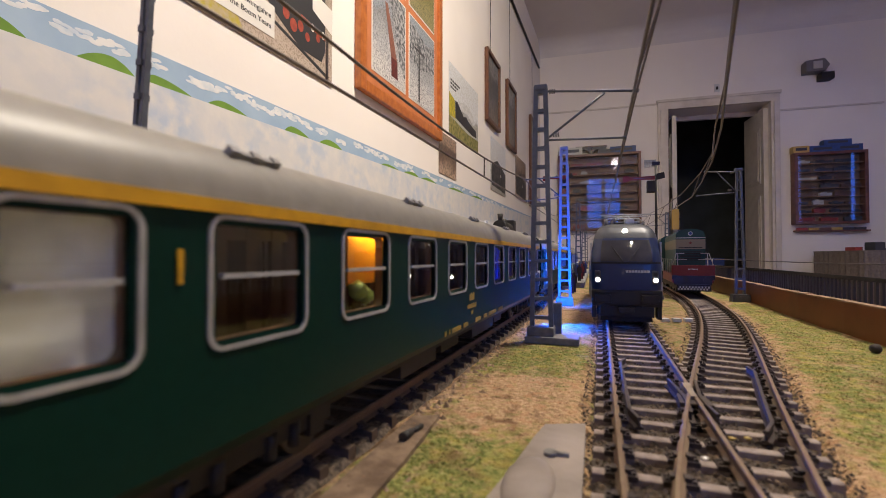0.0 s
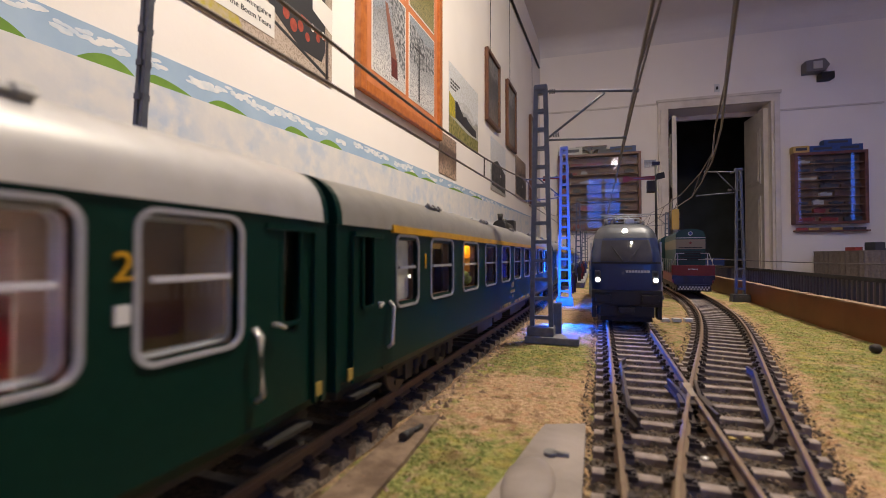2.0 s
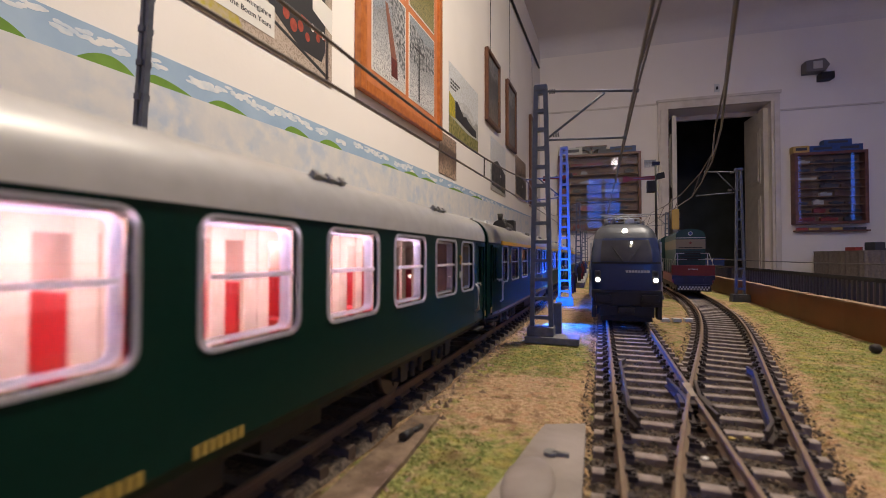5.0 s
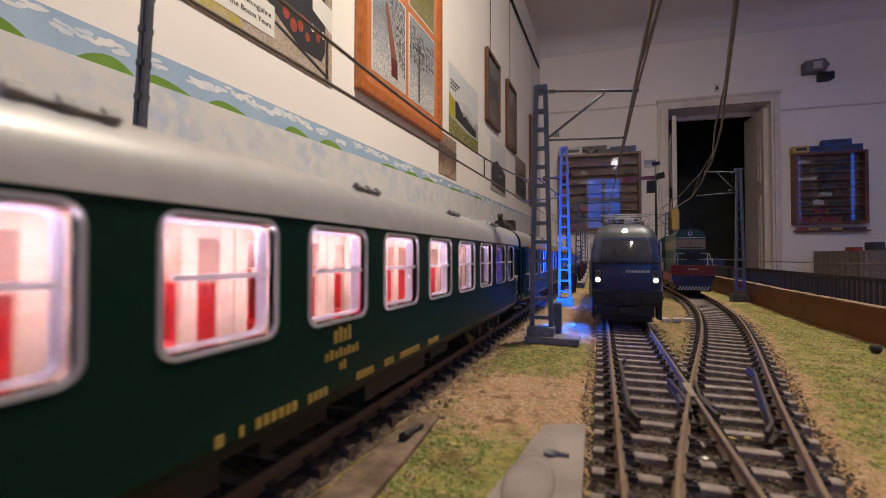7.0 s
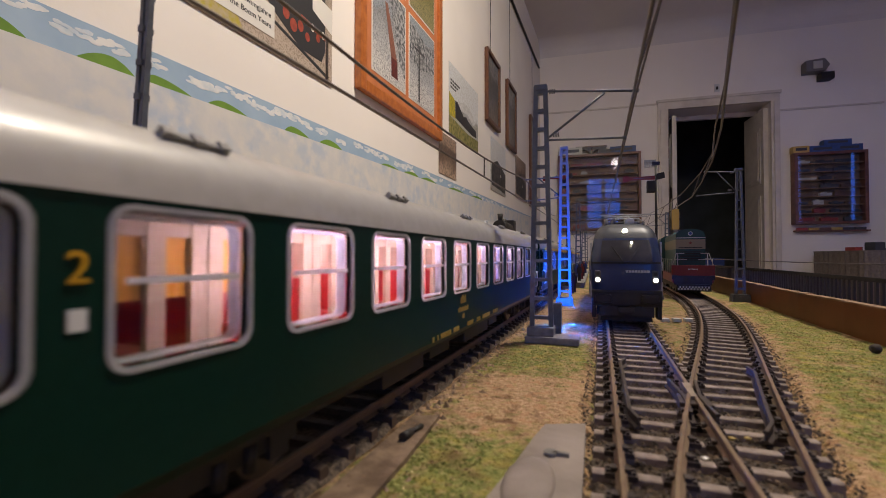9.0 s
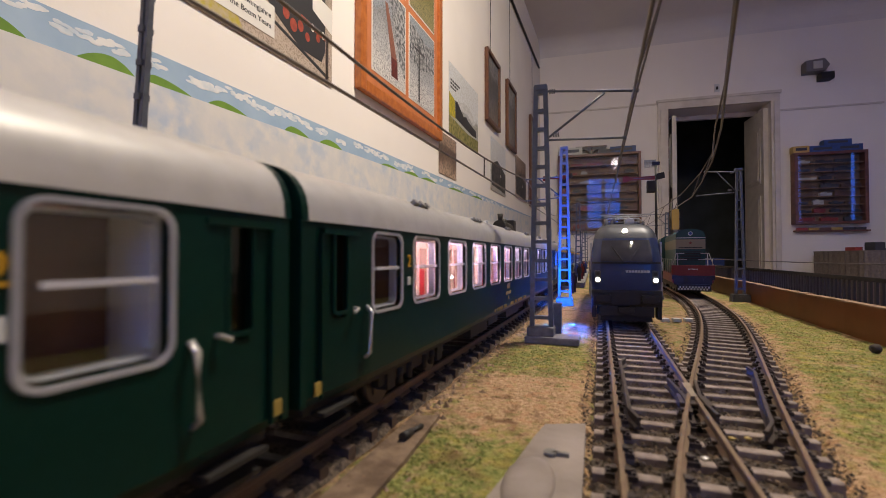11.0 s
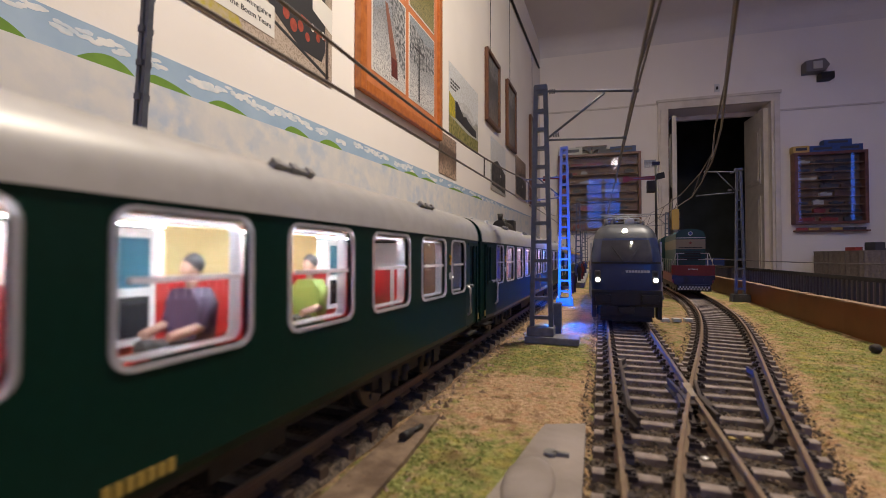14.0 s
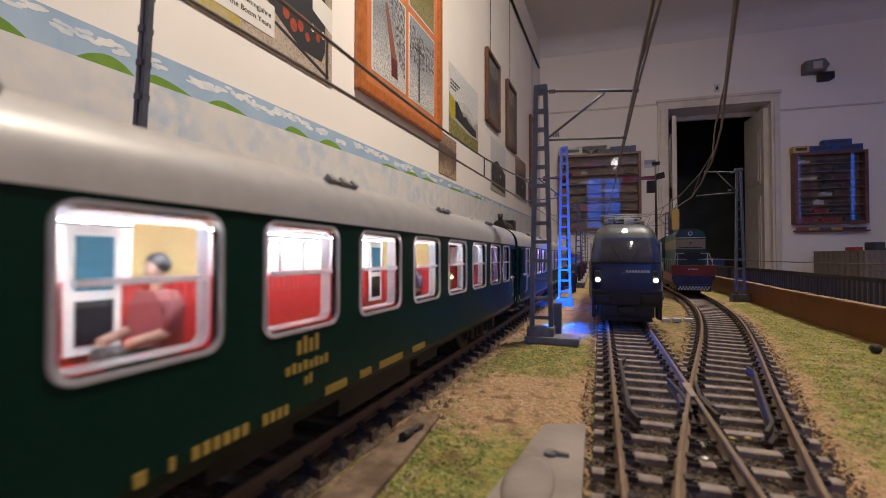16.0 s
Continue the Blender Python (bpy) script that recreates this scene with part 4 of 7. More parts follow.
def compartment_inside(n, pitch, first_y, post, seat, drape):
    def f(c):
        for i in range(n):
            y = first_y + i * pitch
            part("partition", box(B(), -0.0152, 0.0045, y - 0.0004, y + 0.0004, Z0 + 0.002, ZT - 0.0013), post, c)
            if i == n - 1:
                break
            yc = y + pitch / 2
            for d in (-1, 1):
                bm = B()
                box(bm, -0.0140, 0.0040, yc + d * 0.0075 - 0.003, yc + d * 0.0075 + 0.003, 0.0130, 0.0195, bevel=0.0006)
                box(bm, -0.0140, 0.0040, yc + d * 0.0100 - 0.0008, yc + d * 0.0100 + 0.0008, 0.0130, 0.0282, bevel=0.0006)
                part("seat", bm, seat, c)
            # corridor wall with a glazed sliding door
            bm = B()
            for q in (-0.0100, -0.0040, 0.0040, 0.0100):
                box(bm, 0.0046, 0.0055, yc + q - 0.0012, yc + q + 0.0012, Z0 + 0.002, ZT - 0.0013)
            box(bm, 0.0048, 0.0053, yc - pitch / 2, yc + pitch / 2, Z0 + 0.002, 0.0175)
            box(bm, 0.0048, 0.0053, yc - pitch / 2, yc + pitch / 2, 0.0345, ZT - 0.0013)
            part("corridor_wall", bm, post, c)
            if drape is not None and i in (0, 1):
                for q0, q1 in (((-0.0088, -0.0052), (-0.0028, 0.0028), (0.0052, 0.0088)) if i != 1 else ((-0.0088, -0.0052),)):
                    part("curtain", box(B(), 0.0040, 0.0044, yc + q0, yc + q1, 0.0268, 0.0345), drape, c, "orange drawn curtain")
            part("side_lining", box(B(), -0.0149, -0.0145, y + 0.0005, y + pitch - 0.0005, Z0 + 0.002, ZT - 0.0013), post if drape is None else M_WHITE, c)
            if drape is not None:
                part("antimacassar", box(B(), -0.0110, -0.0106, yc - 0.0092, yc + 0.0092, 0.0298, 0.0352), M_WHITE, c)
                part("bench_back", box(B(), -0.0125, -0.0110, yc - 0.0092, yc + 0.0092, 0.0130, 0.0296, bevel=0.0005), seat, c)
            if i % 4 == 3 and drape is not None:
                part("curtain", box(B(), -0.0144, -0.0140, yc - 0.0040, yc + 0.0010, 0.0180, 0.0345), M_BLUEC, c)
        for y in (-CL / 2 + 0.0185, CL / 2 - 0.0185):
            part("partition", box(B(), -0.0150, 0.0150, y - 0.0005, y + 0.0005, Z0 + 0.002, ZT - 0.0013), post, c)
    return f


# window layouts, as y from the coach's middle
front = 0.128
SECOND = [(front - 0.0171 - 0.0227 * i - 0.0153, front - 0.0171 - 0.0227 * i - 0.0010) for i in range(10)]
SECOND_ENDS = [(front - 0.0118, front - 0.0011), (-front + 0.0011, -front + 0.0118)]
FIRST = [(-0.1073 + 0.0254 * i, -0.0927 + 0.0254 * i) for i in range(9)]
FIRST_ENDS = [(-0.1260, -0.1165), (0.1165, 0.1260)]
SPEED, PITCH = 0.03179, 0.2949
MIDDLE = -0.1494        # middle of the lit second class coach at the start


def always(a, b):
    return True


def first_inside(c):
    compartment_inside(10, 0.0254, -0.1135, M_BROWNI, M_BROWNI, None)(c)
    part("curtain", box(B(), HW - 0.0026, HW - 0.0022, FIRST_ENDS[0][0], FIRST_ENDS[0][1], ZW0, ZW1), M_CURTAIN, c, "white drawn curtain")
    y = FIRST[1][0]
    part("compartment_lamp", box(B(), 0.0128, 0.0150, y + 0.010, y + 0.022, 0.0366, 0.0371), M_YLAMP, c)
    part("curtain", box(B(), 0.0116, 0.0120, y + 0.0075, y + 0.0290, 0.0268, 0.0362), M_ORANGE, c)
    part("plant", ball(ball(B(), (0.0136, y + 0.0085, 0.0258), 0.0021), (0.0138, y + 0.011, 0.0247), 0.0018), M_FIGB, c)


def third_inside(c):
    a, b = SECOND[0]
    part("bench", box(B(), 0.0066, 0.0078, a + 0.004, b + 0.016, 0.0130, 0.0290, bevel=0.0005), M_RED, c)
    riders = [(sum(SECOND[i]) / 2 + 0.0058, i, sh) for i, sh in ((2, M_FIGB), (3, M_FIGA), (6, M_FIGC))]
    open_inside(M_WHITE, M_RED, [(y - 0.0175, y - 0.0015) for y, i, sh in riders])(c)
    for y, i, sh in riders:
        a, b = SECOND[i]
        figurine(c, 0.0092, y, 0.0166, sh, -1)
        part("seat_cushion", box(B(), 0.0044, 0.0140, y - 0.0050, y + 0.0030, 0.0130, 0.0206, bevel=0.0006), M_RED, c)
        part("partition", box(B(), -0.0014, -0.0010, a + 0.0172, a + 0.0285, 0.0290, ZT - 0.0013), M_PALEY, c, "pale yellow partition")


def on_track(y):
    """Place of a coach whose bogies stand on the curved centre line."""
    a, b = Vector((train_x(y - 0.097), y - 0.097)), Vector((train_x(y + 0.097), y + 0.097))
    return pose((a.x + b.x) / 2, y, 0, 0, 0, -math.degrees(math.atan2(b.x - a.x, b.y - a.y)))


TRAIN = []
SPECS = [
    # first, roof, windows, ends, label, lit, lining, strip, sash, inside, place in the train
    (True, M_ROOFB, FIRST, FIRST_ENDS, "dark green first class coach with yellow stripe and beige roof", None, M_BROWNI, None, always, first_inside, 1),
    (False, M_ROOF, SECOND, SECOND_ENDS, "dark green second class coach with lit compartments, silver roof", (-CL / 2 + 0.053, CL / 2 - 0.054), M_WHITE, M_STRIP, always,
     compartment_inside(11, 0.0227, SECOND[-1][0] - 0.0040, M_CREAM, M_RED, M_ORANGE), 0),
    (False, M_ROOF, SECOND, SECOND_ENDS, "dark green second class open coach, lit red seats, silver roof", (-CL / 2 + 0.040, CL / 2 - 0.040), M_CREAM, M_STRIPC,
     always, third_inside, -1),
    (True, M_ROOFB, FIRST, FIRST_ENDS, "dark green unlit coach with beige roof at the train's head", None, M_BROWNI, None, always, first_inside, 2),
    (False, M_ROOFB, SECOND, SECOND_ENDS, "dark green unlit coach with beige roof far ahead", None, M_BROWNI, None, always,
     compartment_inside(11, 0.0227, SECOND[-1][0] - 0.0040, M_BROWNI, M_BROWNI, None), 3),
]
for first, roof_m, wins, ends, lab, lit, lining, strip, sash, inside, place in SPECS:
    start = on_track(MIDDLE + place * PITCH)
    TRAIN.append((*build_coach(first, roof_m, wins, ends, lab, lit, lining, strip, sash, inside, start), place))


# ================= painted backdrop and pictures on the long wall =================
M_MOTTLE = mat("mottled white and blue paint", (0.60, 0.60, 0.59), 0.8, col2=(0.44, 0.51, 0.60), scale=8, detail=9, low=0.46, high=0.66, bump=0.0006, bscale=60, big=(0.66, 0.64, 0.60), bigscale=26)
M_SKYBLUE = mat("painted sky blue", (0.30, 0.42, 0.56), 0.75, col2=(0.36, 0.48, 0.60), scale=14, detail=6, bump=0.0003)
M_CLOUD = mat("painted cloud white", (0.74, 0.74, 0.72), 0.8, col2=(0.52, 0.60, 0.66), scale=45, detail=8, low=0.40, high=0.70)
M_HILL = mat("painted hill green", (0.16, 0.30, 0.035), 0.8, col2=(0.13, 0.25, 0.03), scale=30)
M_PAPER = mat("white poster paper", (0.72, 0.69, 0.63), 0.6, col2=(0.68, 0.65, 0.59), scale=20)
M_INK = mat("dark print", (0.03, 0.03, 0.032), 0.5)
M_INKRED = mat("red print", (0.40, 0.07, 0.04), 0.5, col2=(0.26, 0.05, 0.03), scale=90)
M_BROWNF = mat("dark brown frame wood", (0.13, 0.05, 0.022), 0.4, col2=(0.09, 0.034, 0.016), scale=40, bump=0.0003)


def photo(name, sky, mid, low_c, dark, scale, horizon=0.6, amount=0.5):
    """Printed picture: sky above, a busy dark middle and pale ground, broken up by noise."""
    m = bpy.data.materials.new(name)
    m.use_nodes = True
    n, l = m.node_tree.nodes, m.node_tree.links
    b = n["Principled BSDF"]
    b.inputs["Roughness"].default_value = 0.35
    tc = n.new("ShaderNodeTexCoord")
    sp = n.new("ShaderNodeSeparateXYZ")
    l.new(tc.outputs["Generated"], sp.inputs["Vector"])
    a = n.new("ShaderNodeTexNoise")
    a.inputs["Scale"].default_value, a.inputs["Detail"].default_value = scale, 8
    l.new(tc.outputs["Object"], a.inputs["Vector"])
    c = n.new("ShaderNodeTexNoise")
    c.inputs["Scale"].default_value, c.inputs["Detail"].default_value = scale * 0.22, 6
    l.new(tc.outputs["Object"], c.inputs["Vector"])
    sm = n.new("ShaderNodeMath")
    sm.operation = "MULTIPLY_ADD"
    l.new(c.outputs["Fac"], sm.inputs[0])
    sm.inputs[1].default_value = amount
    l.new(sp.outputs["Z"], sm.inputs[2])
    rp = n.new("ShaderNodeValToRGB")
    e = rp.color_ramp.elements
    e[0].position, e[0].color = horizon - 0.22, (*low_c, 1)
    e[1].position, e[1].color = horizon + 0.42, (*sky, 1)
    q = e.new(horizon)
    q.color = (*mid, 1)
    q = e.new(horizon + 0.30)
    q.color = (*[0.6 * v for v in mid], 1)
    l.new(sm.outputs["Value"], rp.inputs["Fac"])
    r2 = n.new("ShaderNodeMapRange")
    r2.inputs["From Min"].default_value, r2.inputs["From Max"].default_value = 0.45, 0.72
    l.new(a.outputs["Fac"], r2.inputs["Value"])
    mx = n.new("ShaderNodeMix")
    mx.data_type = "RGBA"
    l.new(r2.outputs["Result"], mx.inputs["Factor"])
    l.new(rp.outputs["Color"], mx.inputs["A"])
    mx.inputs["B"].default_value = (*dark, 1)
    l.new(mx.outputs["Result"], b.inputs["Base Color"])
    return m


P_WINTER = photo("winter photograph", (0.30, 0.33, 0.36), (0.45, 0.45, 0.45), (0.62, 0.60, 0.57), (0.07, 0.075, 0.08), 150)
P_AUTUMN = photo("autumn photograph", (0.50, 0.48, 0.42), (0.22, 0.20, 0.07), (0.30, 0.26, 0.12), (0.05, 0.055, 0.02), 130)
P_FIELD = photo("steam train photograph", (0.66, 0.68, 0.68), (0.40, 0.40, 0.36), (0.20, 0.19, 0.05), (0.50, 0.49, 0.45), 120, 0.36)
P_DARK = photo("dark photograph", (0.20, 0.20, 0.20), (0.07, 0.07, 0.07), (0.16, 0.13, 0.10), (0.03, 0.03, 0.03), 40)
P_ROCK = photo("quarry photograph", (0.35, 0.24, 0.17), (0.20, 0.13, 0.09), (0.48, 0.34, 0.24), (0.04, 0.035, 0.03), 90)
P_SANDY = photo("sandy trackside photograph", (0.40, 0.36, 0.30), (0.40, 0.33, 0.25), (0.50, 0.41, 0.33), (0.20, 0.15, 0.11), 240)


M_TRAINP = mat("faded red print", (0.26, 0.11, 0.075), 0.5, col2=(0.20, 0.08, 0.05), scale=90)


def on_wall(y, z):
    return ROOM @ pose(WALL_X + 0.0015, y, z)


def flat(bm, pts, x0, x1):
    """A flat cut-out: pts are (y, z), x0 to x1 its thickness."""
    return prism(bm, pts, x0, x1, "x")


def build_backdrop():
    lo, hi = (lambda y: 0.322 + 0.020 * y), (lambda y: 0.384 + 0.006 * y)
    d = thing("painted_backdrop", ROOM @ pose(WALL_X + 0.001, 0, 0), "backdrop strip painted with blue sky, clouds and green hills", "backdrop")
    ys = [-1.2 + 0.15 * i for i in range(40)]
    part("lower_panel", flat(B(), [(ys[0], -0.05), (ys[-1], -0.05), (ys[-1], lo(ys[-1])), (ys[0], lo(ys[0]))], 0.0, 0.006), M_MOTTLE, d, "mottled white and pale blue panel")
    part("sky_strip", flat(B(), [(ys[0], lo(ys[0])), (ys[-1], lo(ys[-1])), (ys[-1], hi(ys[-1])), (ys[0], hi(ys[0]))], 0.0, 0.004), M_SKYBLUE, d)
    rng = random.Random(7)
    hills = [(0.25, 0.30, 0.343, 0.020), (0.398, 0.446, 0.487, 0.021), (0.495, 0.52, 0.594, 0.017), (0.625, 0.66, 0.728, 0.015), (0.84, 0.868, 0.936, 0.017),
             (0.972, 1.02, 1.083, 0.018), (1.30, 1.36, 1.45, 0.010), (1.47, 1.56, 1.62, 0.014), (1.634, 1.71, 1.81, 0.013), (1.95, 2.05, 2.2, 0.012), (2.3, 2.42, 2.55, 0.012)]
    for a, p, b, h in hills:
        top = [(a + (b - a) * i / 14, lo(a + (b - a) * i / 14) - 0.001 + h * math.sin(math.pi * (0.5 * (a + (b - a) * i / 14 - a) / (p - a) if a + (b - a) * i / 14 < p else 0.5 + 0.5 * (a + (b - a) * i / 14 - p) / (b - p))) ** 0.9) for i in range(15)]
        part("hill", flat(B(), top, 0.004, 0.0052), M_HILL, d)
    y = 0.20
    while y < 4.0:
        n = rng.choice((5, 8, 12, 15))
        bm = B()
        cy, cz = y, hi(y) - rng.uniform(0.010, 0.024)
        for k in range(n):
            w, h = rng.uniform(0.005, 0.011) * (1 + 0.25 * y), rng.uniform(0.0025, 0.006)
            px, pz = cy + (k // 2) * 0.009 * (1 + 0.25 * y) - 0.02, min(cz + rng.uniform(-0.007, 0.007), hi(cy) - h - 0.001)
            pts = [(px + w * math.cos(q * 0.5236) * rng.uniform(0.85, 1.1), pz + h * math.sin(q * 0.5236) * rng.uniform(0.8, 1.0)) for q in range(12)]
            flat(bm, pts, 0.0038, 0.0042 + 0.00002 * k)
        part("cloud", bm, M_CLOUD, d)
        y += rng.uniform(0.035, 0.075) * (1 + 0.3 * y)


def build_poster(name, y0, y1, z0, z1, picture, label, frame_m=None, fw=0.02, cat="poster"):
    d = thing(name, on_wall((y0 + y1) / 2, z0), label, cat, "pictures on the wall")
    w, h = (y1 - y0) / 2, z1 - z0
    if frame_m:
        bm = B()
        for a, b, c, e in ((-w, -w + fw, 0, h), (w - fw, w, 0, h), (-w + fw, w - fw, 0, fw), (-w + fw, w - fw, h - fw, h)):
            box(bm, 0, 0.024, a, b, c, e, bevel=0.004)
        part("picture_frame", bm, frame_m, d)
        part("picture", box(B(), 0, 0.012, -w + fw, w - fw, fw, h - fw), picture, d)
    else:
        part("picture", box(B(), 0, 0.002, -w, w, 0, h), picture, d)
    return d, w, h


def build_pictures():
    # large poster of a steam engine with a white caption plate
    d, w, h = build_poster("poster", 0.35, 1.032, 0.512, 1.10, P_SANDY, "large poster of a black steam engine with red wheels")
    o = lambda y: y - 0.691
    zz = lambda z: z - 0.512
    bm = flat(B(), [(o(0.70), zz(0.70)), (o(0.80), zz(0.615)), (o(0.90), zz(0.565)), (o(0.985), zz(0.565)), (o(1.0), zz(0.60)), (o(1.0), zz(0.95)), (o(0.70), zz(1.0))], 0.002, 0.0026)
    part("printed_engine", bm, M_INK, d)
    bm = flat(B(), [(o(0.75), zz(0.60)), (o(0.78), zz(0.60)), (o(1.02), zz(0.535)), (o(1.0), zz(0.530))], 0.002, 0.0025)
    part("printed_rail", bm, M_INK, d)
    for y, z, r in ((0.872, 0.612, 0.013), (0.898, 0.622, 0.011), (0.925, 0.606, 0.009), (0.968, 0.622, 0.008), (0.845, 0.630, 0.012)):
        bm = flat(B(), [(o(y) + r * math.cos(a * 0.3927), zz(z) + 1.3 * r * math.sin(a * 0.3927)) for a in range(16)], 0.0026, 0.003)
        part("printed_wheel", bm, M_INKRED, d)
    bm = flat(B(), [(o(0.90), zz(0.642)), (o(1.0), zz(0.628)), (o(1.0), zz(0.640)), (o(0.90), zz(0.655))], 0.0026, 0.0031)
    part("printed_beam", bm, M_INKRED, d)
    for y in (0.945, 0.99):
        bm = flat(B(), [(o(y) + 0.007 * math.cos(a * 0.3927), zz(0.640) + 0.011 * math.sin(a * 0.3927)) for a in range(16)], 0.0031, 0.0034)
        part("printed_buffer", bm, M_PAPER, d)
    bm = flat(B(), [(o(0.945), zz(0.69)), (o(1.03), zz(0.66)), (o(1.03), zz(0.73)), (o(0.945), zz(0.74))], 0.0026, 0.003)
    part("printed_platform", bm, M_PAPER, d)
    bm = flat(B(), [(o(0.45), zz(0.514)), (o(0.72), zz(0.514)), (o(0.70), zz(0.545)), (o(0.62), zz(0.565)), (o(0.45), zz(0.58))], 0.002, 0.0024)
    part("printed_meadow", bm, mat("yellow printed flowers", (0.42, 0.34, 0.04), 0.5, col2=(0.45, 0.36, 0.22), scale=70), d)
    part("caption_plate", flat(B(), [(o(0.50), zz(0.546)), (o(0.806), zz(0.546)), (o(0.806), zz(0.622)), (o(0.50), zz(0.622))], 0.0026, 0.0032), M_PAPER, d)
    words("caption", "schwungjahre", 0.0180, pose(0.0036, o(0.745), zz(0.594), 90, 0, 90), M_INK, d, 0.0003)
    words("caption", "of the Boom Years", 0.0180, pose(0.0036, o(0.726), zz(0.570), 90, 0, 90), M_INK, d, 0.0003)
    # frame with four photographs on an orange board
    d, w, h = build_poster("picture_frame", 1.150, 1.832, 0.555, 1.37, mat("orange mount board", (0.55, 0.19, 0.07), 0.6, col2=(0.48, 0.16, 0.06), scale=20), "orange wooden frame holding four railway photographs", M_OAK, 0.036, "picture frame")
    for a, b, z0, z1, pm in ((-0.255, -0.020, 0.095, 0.415, P_WINTER), (0.020, 0.260, 0.095, 0.415, P_WINTER), (-0.255, -0.020, 0.455, 0.74, P_WINTER), (0.020, 0.260, 0.455, 0.74, P_AUTUMN)):
        fr = part("photograph_border", box(B(), 0.012, 0.0135, a - 0.006, b + 0.006, z0 - 0.006, z1 + 0.006), M_PAPER, d)
        part("photograph", box(B(), 0.0135, 0.0145, a, b, z0, z1), pm, fr)
    bm = flat(B(), [(-0.175, 0.36), (-0.155, 0.36), (-0.085, 0.18), (-0.085, 0.125), (-0.125, 0.125), (-0.130, 0.18)], 0.0145, 0.0150)
    part("printed_train", bm, M_TRAINP, d)
    part("printed_train_front", flat(B(), [(-0.130, 0.185), (-0.084, 0.185), (-0.082, 0.118), (-0.128, 0.118)], 0.0150, 0.0154), mat("dark red print", (0.15, 0.03, 0.022), 0.5, col2=(0.08, 0.02, 0.018), scale=90), d)
    wood = mat("printed winter wood", (0.06, 0.065, 0.07), 0.5, col2=(0.42, 0.42, 0.42), scale=70, detail=9, low=0.40, high=0.62)
    part("printed_wood", flat(B(), [(-0.022, 0.14), (-0.022, 0.414), (-0.20, 0.414), (-0.13, 0.36), (-0.075, 0.20)], 0.0145, 0.0148), wood, d)
    part("printed_wood", flat(B(), [(0.021, 0.25), (0.10, 0.235), (0.259, 0.26), (0.259, 0.38), (0.18, 0.36), (0.021, 0.39)], 0.0145, 0.0148), wood, d)
    bm = box(B(), 0.0145, 0.0150, 0.10, 0.112, 0.10, 0.33)
    box(bm, 0.0145, 0.0150, 0.06, 0.16, 0.30, 0.31)
    part("printed_post", bm, M_INK, d)
    d, w, h = build_poster("poster", 1.972, 2.45, 0.637, 0.985, P_FIELD, "pale poster of a steam train in a field with small captions")
    bm = flat(B(), [(-0.15, 0.095), (0.12, 0.075), (0.20, 0.08), (0.20, 0.115), (0.05, 0.135), (0.02, 0.150), (-0.02, 0.135), (-0.12, 0.185), (-0.15, 0.18)], 0.002, 0.0026)
    part("printed_engine", bm, M_INK, d)
    bm = B()
    for k in range(3):
        for q in range(5 - k):
            box(bm, 0.002, 0.0026, -0.22 + 0.028 * q, -0.198 + 0.028 * q, 0.262 - 0.018 * k, 0.272 - 0.018 * k)
    part("caption_bars", bm, M_INK, d)
    part("printed_field", flat(B(), [(-0.239, 0.001), (0.239, 0.001), (0.239, 0.070), (0.05, 0.062), (-0.239, 0.085)], 0.002, 0.0024), mat("printed grass", (0.10, 0.11, 0.02), 0.5, col2=(0.34, 0.29, 0.10), scale=60, detail=7), d)
    part("printed_gorse", flat(B(), [(-0.239, 0.085), (-0.15, 0.09), (-0.16, 0.18), (-0.239, 0.20)], 0.002, 0.0025), mat("printed yellow gorse", (0.52, 0.40, 0.02), 0.5, col2=(0.30, 0.28, 0.03), scale=70), d)
    part("printed_smoke", flat(B(), [(-0.10, 0.19), (-0.02, 0.16), (0.06, 0.17), (0.14, 0.13), (0.18, 0.16), (0.10, 0.21), (0.0, 0.215)], 0.002, 0.0023), mat("printed smoke", (0.50, 0.50, 0.48), 0.5, col2=(0.66, 0.66, 0.64), scale=40), d)
    build_poster("poster", 1.843, 2.075, 0.417, 0.612, P_ROCK, "small poster of a dark steam engine in brown hills")
    build_poster("picture_frame", 2.597, 2.915, 0.879, 1.335, P_DARK, "narrow brown frame with two dark railway photographs", M_BROWNF, 0.026, "picture frame")
    build_poster("picture_frame", 3.143, 3.445, 0.852, 1.343, P_DARK, "narrow brown frame with dark railway photographs", M_BROWNF, 0.026, "picture frame")
    build_poster("picture_frame", 4.08, 4.36, 0.505, 1.365, P_DARK, "tall brown frame with dark photographs near the corner", M_BROWNF, 0.03, "picture frame")
    for y0, y1, z0, z1, pm, lab in ((2.735, 3.138, 0.467, 0.818, P_FIELD, "poster of a dark engine under a pale sky"), (3.487, 3.914, 0.511, 0.86, P_ROCK, "poster of an engine on a brown hillside")):
        d, w, h = build_poster("poster", y0, y1, z0, z1, pm, lab)
        part("printed_engine", flat(B(), [(-0.9 * w, 0.10 * h), (0.9 * w, 0.06 * h), (0.95 * w, 0.45 * h), (0.3 * w, 0.56 * h), (-0.2 * w, 0.62 * h), (-0.9 * w, 0.50 * h)], 0.002, 0.0026), mat("dark engine print", (0.025, 0.026, 0.028), 0.5, col2=(0.10, 0.095, 0.085), scale=30, detail=6), d)
        part("printed_lamp", flat(B(), [(0.25 * w + 0.05 * w * math.cos(a * 0.785), 0.36 * h + 0.05 * w * math.sin(a * 0.785)) for a in range(8)], 0.0026, 0.003), M_PAPER, d)
    bm = B()
    rod(bm, (0, 0, 0), (0, 2.1, 0), 0.010, 8)
